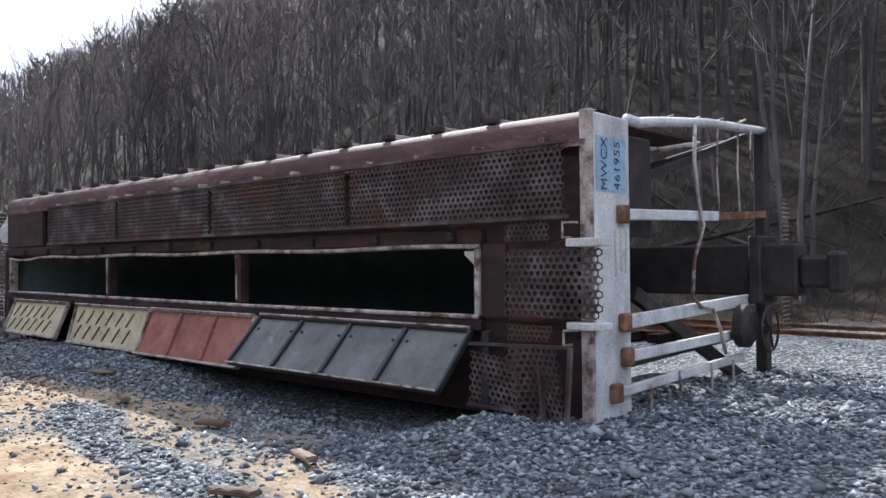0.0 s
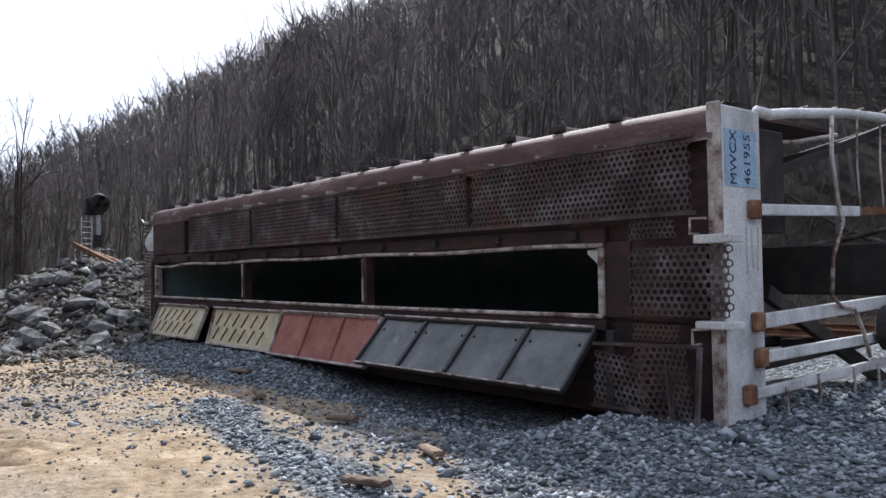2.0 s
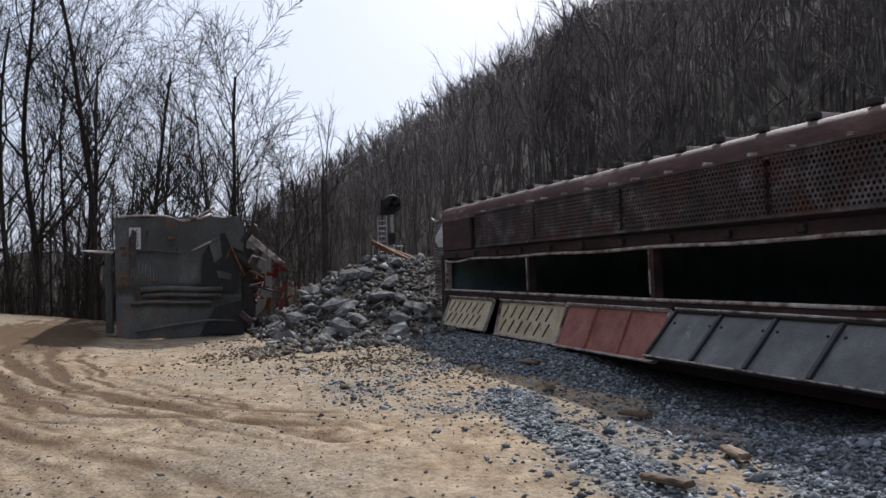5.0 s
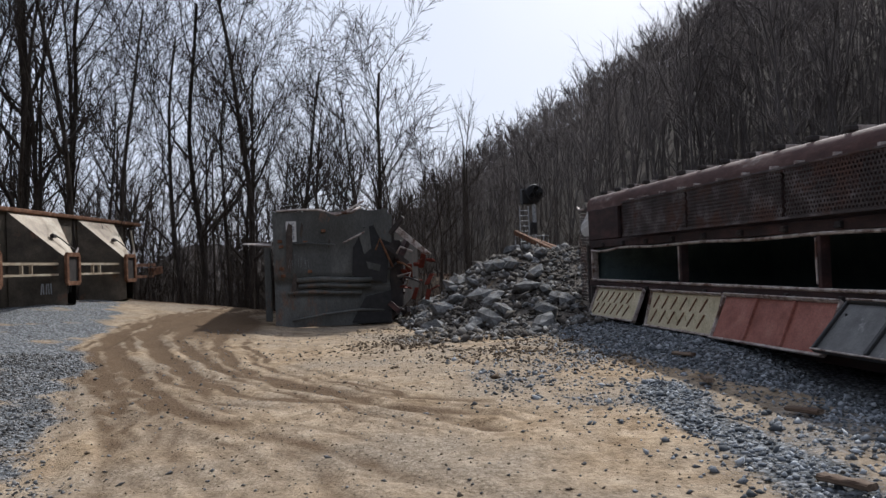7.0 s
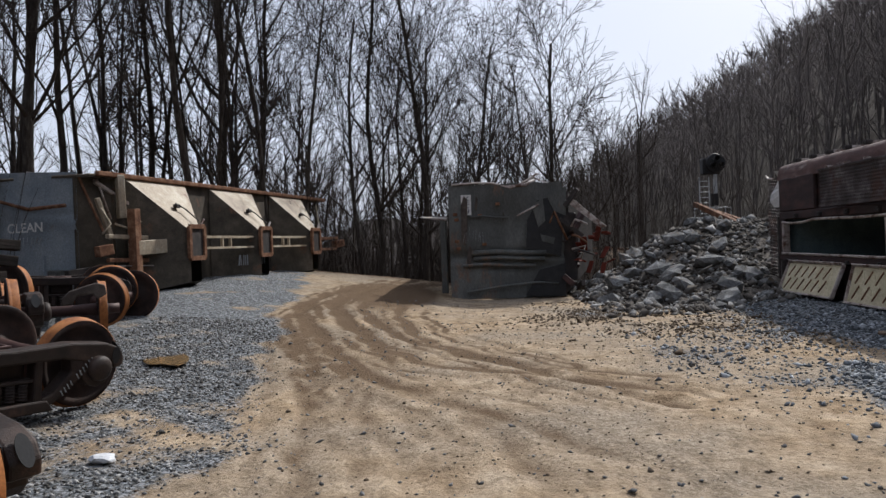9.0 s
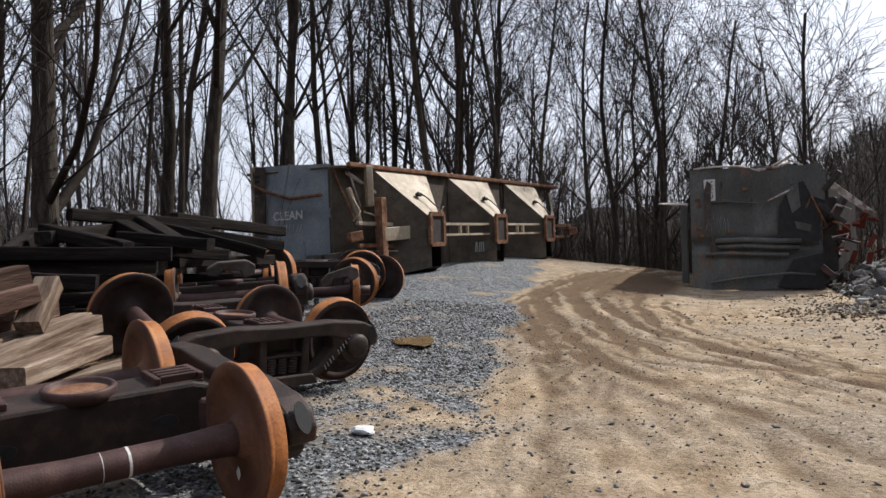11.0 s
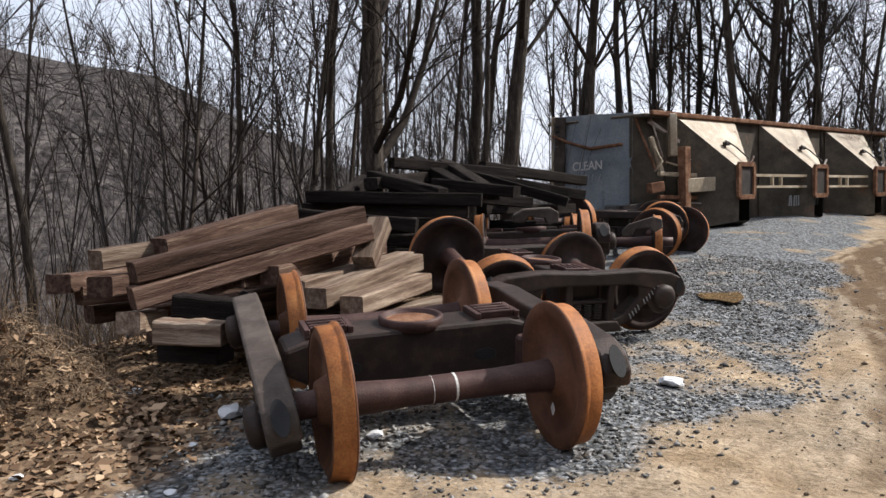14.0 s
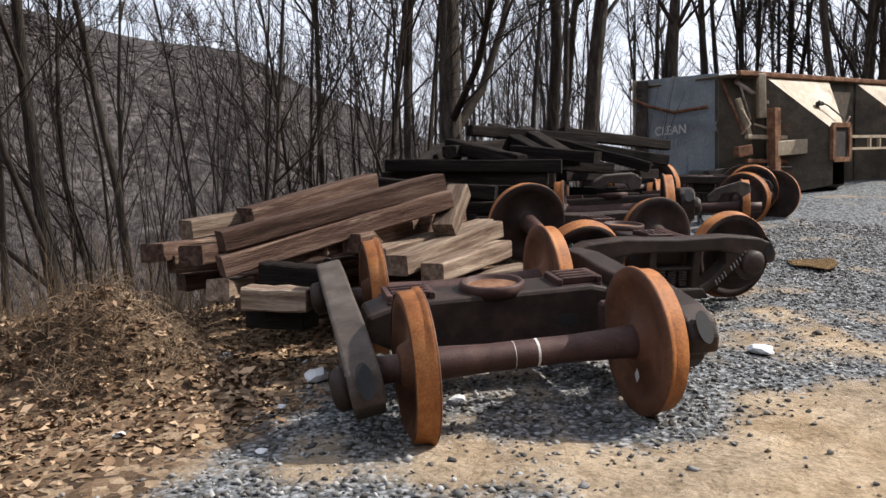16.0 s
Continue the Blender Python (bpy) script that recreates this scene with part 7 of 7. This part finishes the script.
crumpled("crumpled_bag", "grey plastic scrap under the axle", -3.45, -4.45, 0.06, 4)
for i, (x, y) in enumerate(((-2.3, -6.3), (-1.6, -5.6), (-2.6, -5.3), (-3.1, -4.6), (-1.2, -6.6), (-2.0, -4.6))):
    crumpled("paper_scrap", "small pale paper scrap among the leaves", x, y, 0.035, 10 + i)
for i, (x, y) in enumerate(((-7.4, 4.75), (-5.4, 4.55), (-4.9, 3.4), (-9.5, 4.9), (-11.2, 5.3))):
    ob = timber((x, y, lz(x, y) + 0.06), (x + 0.38, y + 0.12 * (-1) ** i, lz(x, y) + 0.07), 0.12, 0.05, PALEWOOD, "splintered board scrap lying on the dirt", "board", "board scraps", 300 + i)
    ob.name = "board_scrap"

# ---- track, signal, pole ----
t = thing("railway_track", "railway track on ballast behind the overturned car", "track", pose(-20, 14.4, 0.3), kind="structure")
for y in (13.7, 15.13):
    s = Shape()
    for prof in ([(-0.07, 0), (0.07, 0), (0.07, 0.02), (0.01, 0.04), (0.01, 0.12), (0.036, 0.13), (0.036, 0.16), (-0.036, 0.16), (-0.036, 0.13), (-0.01, 0.12), (-0.01, 0.04), (-0.07, 0.02)],):
        s.prism(prof, -110, 40, basis((0, y, 0.38), (0, 1, 0), (0, 0, 1), (1, 0, 0)))
    wpart("rail", s, RUSTY, t)
tie = None
for i in range(90):
    x = 8 - 0.6 * i
    ob = new("tie", tie or Shape().box((-0.11, -1.3, -0.08), (0.11, 1.3, 0.08), c=0.01).mesh("tie", DARKWOOD))
    tie = ob.data
    ob.parent = t
    ob.matrix_basis = t.matrix_world.inverted() @ pose(x, 14.4, 0.31)


def signal_mast():
    x, y = -37.0, 10.5
    z = lz(x, y)
    t = thing("railway_signal", "aluminium railway signal mast with a black head and ladder", "signal", pose(x, y, z))
    P = lambda nm, s, mt, lb="": part(nm, s, mt, t, lb)
    base = 1.9 - z
    P("cabinet_base", Shape().box((-0.7, -1.3, -0.3), (0.7, 0.9, base), c=0.04), SILVER)
    P("mast", Shape().tube([(0, 0.12, base), (0, 0.12, base + 2.7)], 0.09, 12), SILVER)
    head = P("signal_head", Shape().lathe([(0.42, -0.06), (0.45, 0.0), (0.42, 0.1), (0.0001, 0.12)], 28, basis((0.2, 0.1, base + 3.0), (0, 1, 0), (0, 0, 1), (1, 0, 0))), BLACK, "round black signal backboard")
    part("housing", Shape().box((-0.45, -0.45, base + 2.5), (0.12, 0.35, base + 3.25), c=0.06), BLACK, head)
    for k in range(3):
        part("visor", Shape().lathe([(0.11, 0), (0.13, 0.25), (0.12, 0.25), (0.10, 0)], 14, basis((0.32, 0.1 + 0.2 * math.cos(2.09 * k + 1.57), base + 3.0 + 0.2 * math.sin(2.09 * k + 1.57)), (0, 1, 0), (0, 0, 1), (1, 0, 0))), BLACK, head)
    s = Shape()
    for yy in (-0.62, -0.18):
        s.tube([(0.05, yy, base), (0.05, yy, base + 2.4)], 0.03, 6)
    P("ladder", s, SILVER)
    for k in range(9):
        P("rung", Shape().tube([(0.05, -0.62, base + 0.25 * k + 0.2), (0.05, -0.18, base + 0.25 * k + 0.2)], 0.018, 6), SILVER)
    s = Shape()
    for yy in (-0.95, -0.3, 0.45, 0.7):
        s.tube([(0.3, yy, base), (0.3, yy, base + 0.95)], 0.03, 6)
    for zz in (0.5, 0.95):
        s.tube([(0.3, -0.95, base + zz), (0.3, 0.7, base + zz)], 0.028, 6)
    P("handrail", s, SILVER)
    P("marker_plate", Shape().box((0.34, 0.0, base + 0.45), (0.37, 0.62, base + 0.68)), BLACK)
    for k in range(4):
        part("plate_bar", Shape().box((0.371, 0.07 + 0.14 * k, base + 0.50), (0.376, 0.15 + 0.14 * k, base + 0.63)), CHALK, t)
    P("relay_box", Shape().box((0.1, -0.15, base + 1.05), (0.35, 0.15, base + 1.6), c=0.02), BLACK)


signal_mast()
pole = thing("dead_snag", "tall broken dead tree trunk with a splintered top", "tree", pose(-59.8, 11.7, lz(-59.8, 11.7)))
part("trunk", Shape().tube([(0, 0, -1), (0, 0, 4), (0.1, 0.05, 8.8 - lz(-59.8, 11.7)), (0.1, 0.1, 9.0 - lz(-59.8, 11.7)), (0.0, 0.02, 11.6 - lz(-59.8, 11.7))], [0.26, 0.2, 0.15, 0.06, 0.02], 10), BARK, pole)
for i, (p, q) in enumerate((((-30.2, 7.0, 1.2), (-26.5, 10.5, 3.0)), ((-31, 8.0, 1.4), (-27, 11, 2.6)))):
    s = Shape()
    bar(s, (-33.0, 8.6 + 0.8 * i, 2.9 - 0.35 * i), (-27.5, 9.0 + 0.9 * i, 1.75 - 0.2 * i), 0.16, 0.2, c=0.02)
    solid("scrap_beam", s, RUSTY, "rusty steel beam lying on the rubble", "beam", "scrap beams")

# ---- trees ----
LAB = "tall leafless hardwood with grey-brown bark"
NEAR = [
    # x, y, trunk radius, height, seed, lean, fork, limbs
    (-9.2, -10.4, 0.23, 17, 1, (0.01, 0.02), 0.2, 12), (-14.15, -11.95, 0.165, 18, 2, (-0.03, 0), 0.5, 12), (-16.1, -12.85, 0.10, 16, 3, (0, 0), 0.5, 8),
    (-21.4, -13.45, 0.19, 19, 5, (0.02, 0), 0.4, 12), (-20.6, -12.4, 0.19, 19, 6, (0, 0), 0.4, 12), (-24.4, -13.35, 0.15, 18, 7, (0.05, 0), 0.4, 12), (-7.6, -10.2, 0.07, 8, 8, (-0.1, 0), 0.2, 8),
    (-5.12, -13.5, 0.10, 12, 10, (0.05, 0), 0.3, 10), (-5.3, -14.8, 0.075, 11, 11, (0, 0), 0.3, 10), (-12.6, -18.8, 0.08, 12, 12, (0, 0), 0.3, 10),
    (-31.8, -10.7, 0.26, 19, 13, (0, 0), 0.2, 12), (-35.7, -10.2, 0.17, 20, 14, (0.02, 0), 0.4, 12), (-37, -5.2, 0.19, 18, 15, (-0.04, 0.02), 0.3, 12), (-38.7, -3.1, 0.22, 20, 16, (0.02, 0), 0.4, 14),
    (-42.5, -2.4, 0.15, 19, 17, (0, 0), 0.4, 12), (-40.2, -0.7, 0.17, 18, 18, (0, 0), 0.3, 12), (-44.6, 3.3, 0.22, 20, 19, (0, 0), 0.35, 14), (-31.1, -7.2, 0.12, 13, 20, (0, 0.06), 0.2, 10),
    (-58.8, 9.5, 0.17, 15, 21, (0, 0), 0.3, 12), (-26.8, -7.6, 0.11, 17, 22, (0, 0), 0.4, 10), (-26.4, -9.7, 0.16, 19, 23, (0, 0), 0.4, 12), (-28.6, -9.6, 0.11, 16, 24, (0, 0), 0.4, 10),
    (-34, -5.3, 0.14, 15, 25, (0.03, 0), 0.3, 10), (-18.2, -14.6, 0.14, 17, 26, (0.03, 0), 0.4, 10), (-12.2, -14.5, 0.12, 16, 27, (0, 0), 0.4, 10), (-10.5, -15.5, 0.10, 14, 28, (0, 0), 0.4, 10), (-29.5, -13, 0.16, 18, 29, (0, 0), 0.4, 12), (-1.2, -14.0, 0.10, 13, 31, (-0.1, 0), 0.3, 10),
]
for x, y, r, h, sd, ln_, fk, lb in NEAR:
    tree(sd, LAB, h, r, fine=max(0.006, 0.00024 * math.hypot(x, y)), m=pose(x, y, lz(x, y), 0, 0, sd * 47), lean=ln_, fork=fk * 0.45, limbs=lb, levels=3, twigs=2.6, reach=0.36)
tree(9, "forked leafless hardwood leaning over the bank", 12, 0.13, pose(-3.54, -12.3, lz(-3.54, -12.3), 0, 0, 30), lean=(0.02, 0.02), fork=0.05, limbs=8, reach=0.6)
tree(4, "gnarled leafless oak with heavy spreading limbs", 16, 0.24, pose(-15.85, -11.9, lz(-15.85, -11.9), 0, 0, 200), fork=0.25, limbs=12, reach=0.55)

g2 = np.random.default_rng(12)
spots = []
while len(spots) < 330:
    x, y = g2.uniform(-90, 30), g2.uniform(-75, 4)
    if len(spots) % 4 == 0:
        x, y = g2.uniform(-30, 7), g2.uniform(-36, -17)
    if x > -46 and y > -14.2:
        continue
    if y > -10 and x > -48:
        continue
    spots.append((x, y))
woods("valley_woods", "leafless grey woods below the bank", spots, range(60, 68), (8, 15), 0.085, HILLTWIG, 0.010)
spots = [(g2.uniform(-160, -70), g2.uniform(4, 17)) for _ in range(60)] + [(g2.uniform(-75, -40), g2.uniform(-17, 6)) for _ in range(240)] + [(g2.uniform(-38, -28), g2.uniform(-20, -9)) for _ in range(26)]
woods("roadside_woods", "leafless trees closing the far end of the yard", spots, range(70, 76), (9, 16), 0.13, TWIG, 0.016)
spots = [(g2.uniform(-33, -5), g2.uniform(-25, -13.2)) for _ in range(40)] + [(g2.uniform(-5, 7), g2.uniform(-26, -12.5)) for _ in range(10)]
woods("bank_woods", "slender leafless trees along the brink of the bank", spots, range(90, 98), (9, 15), 0.075, TWIG, 0.008)
spots = []
while len(spots) < 1000:
    a, r = g2.uniform(0.55, 1.55), g2.uniform(110, 310)
    spots.append((-r * math.cos(a), -r * math.sin(a)))
woods("far_hill_woods", "leafless woods on the far hill in haze-paled grey", spots, range(80, 83), (9, 15), 0.16, FARTWIG, 0.045, twigs=2)
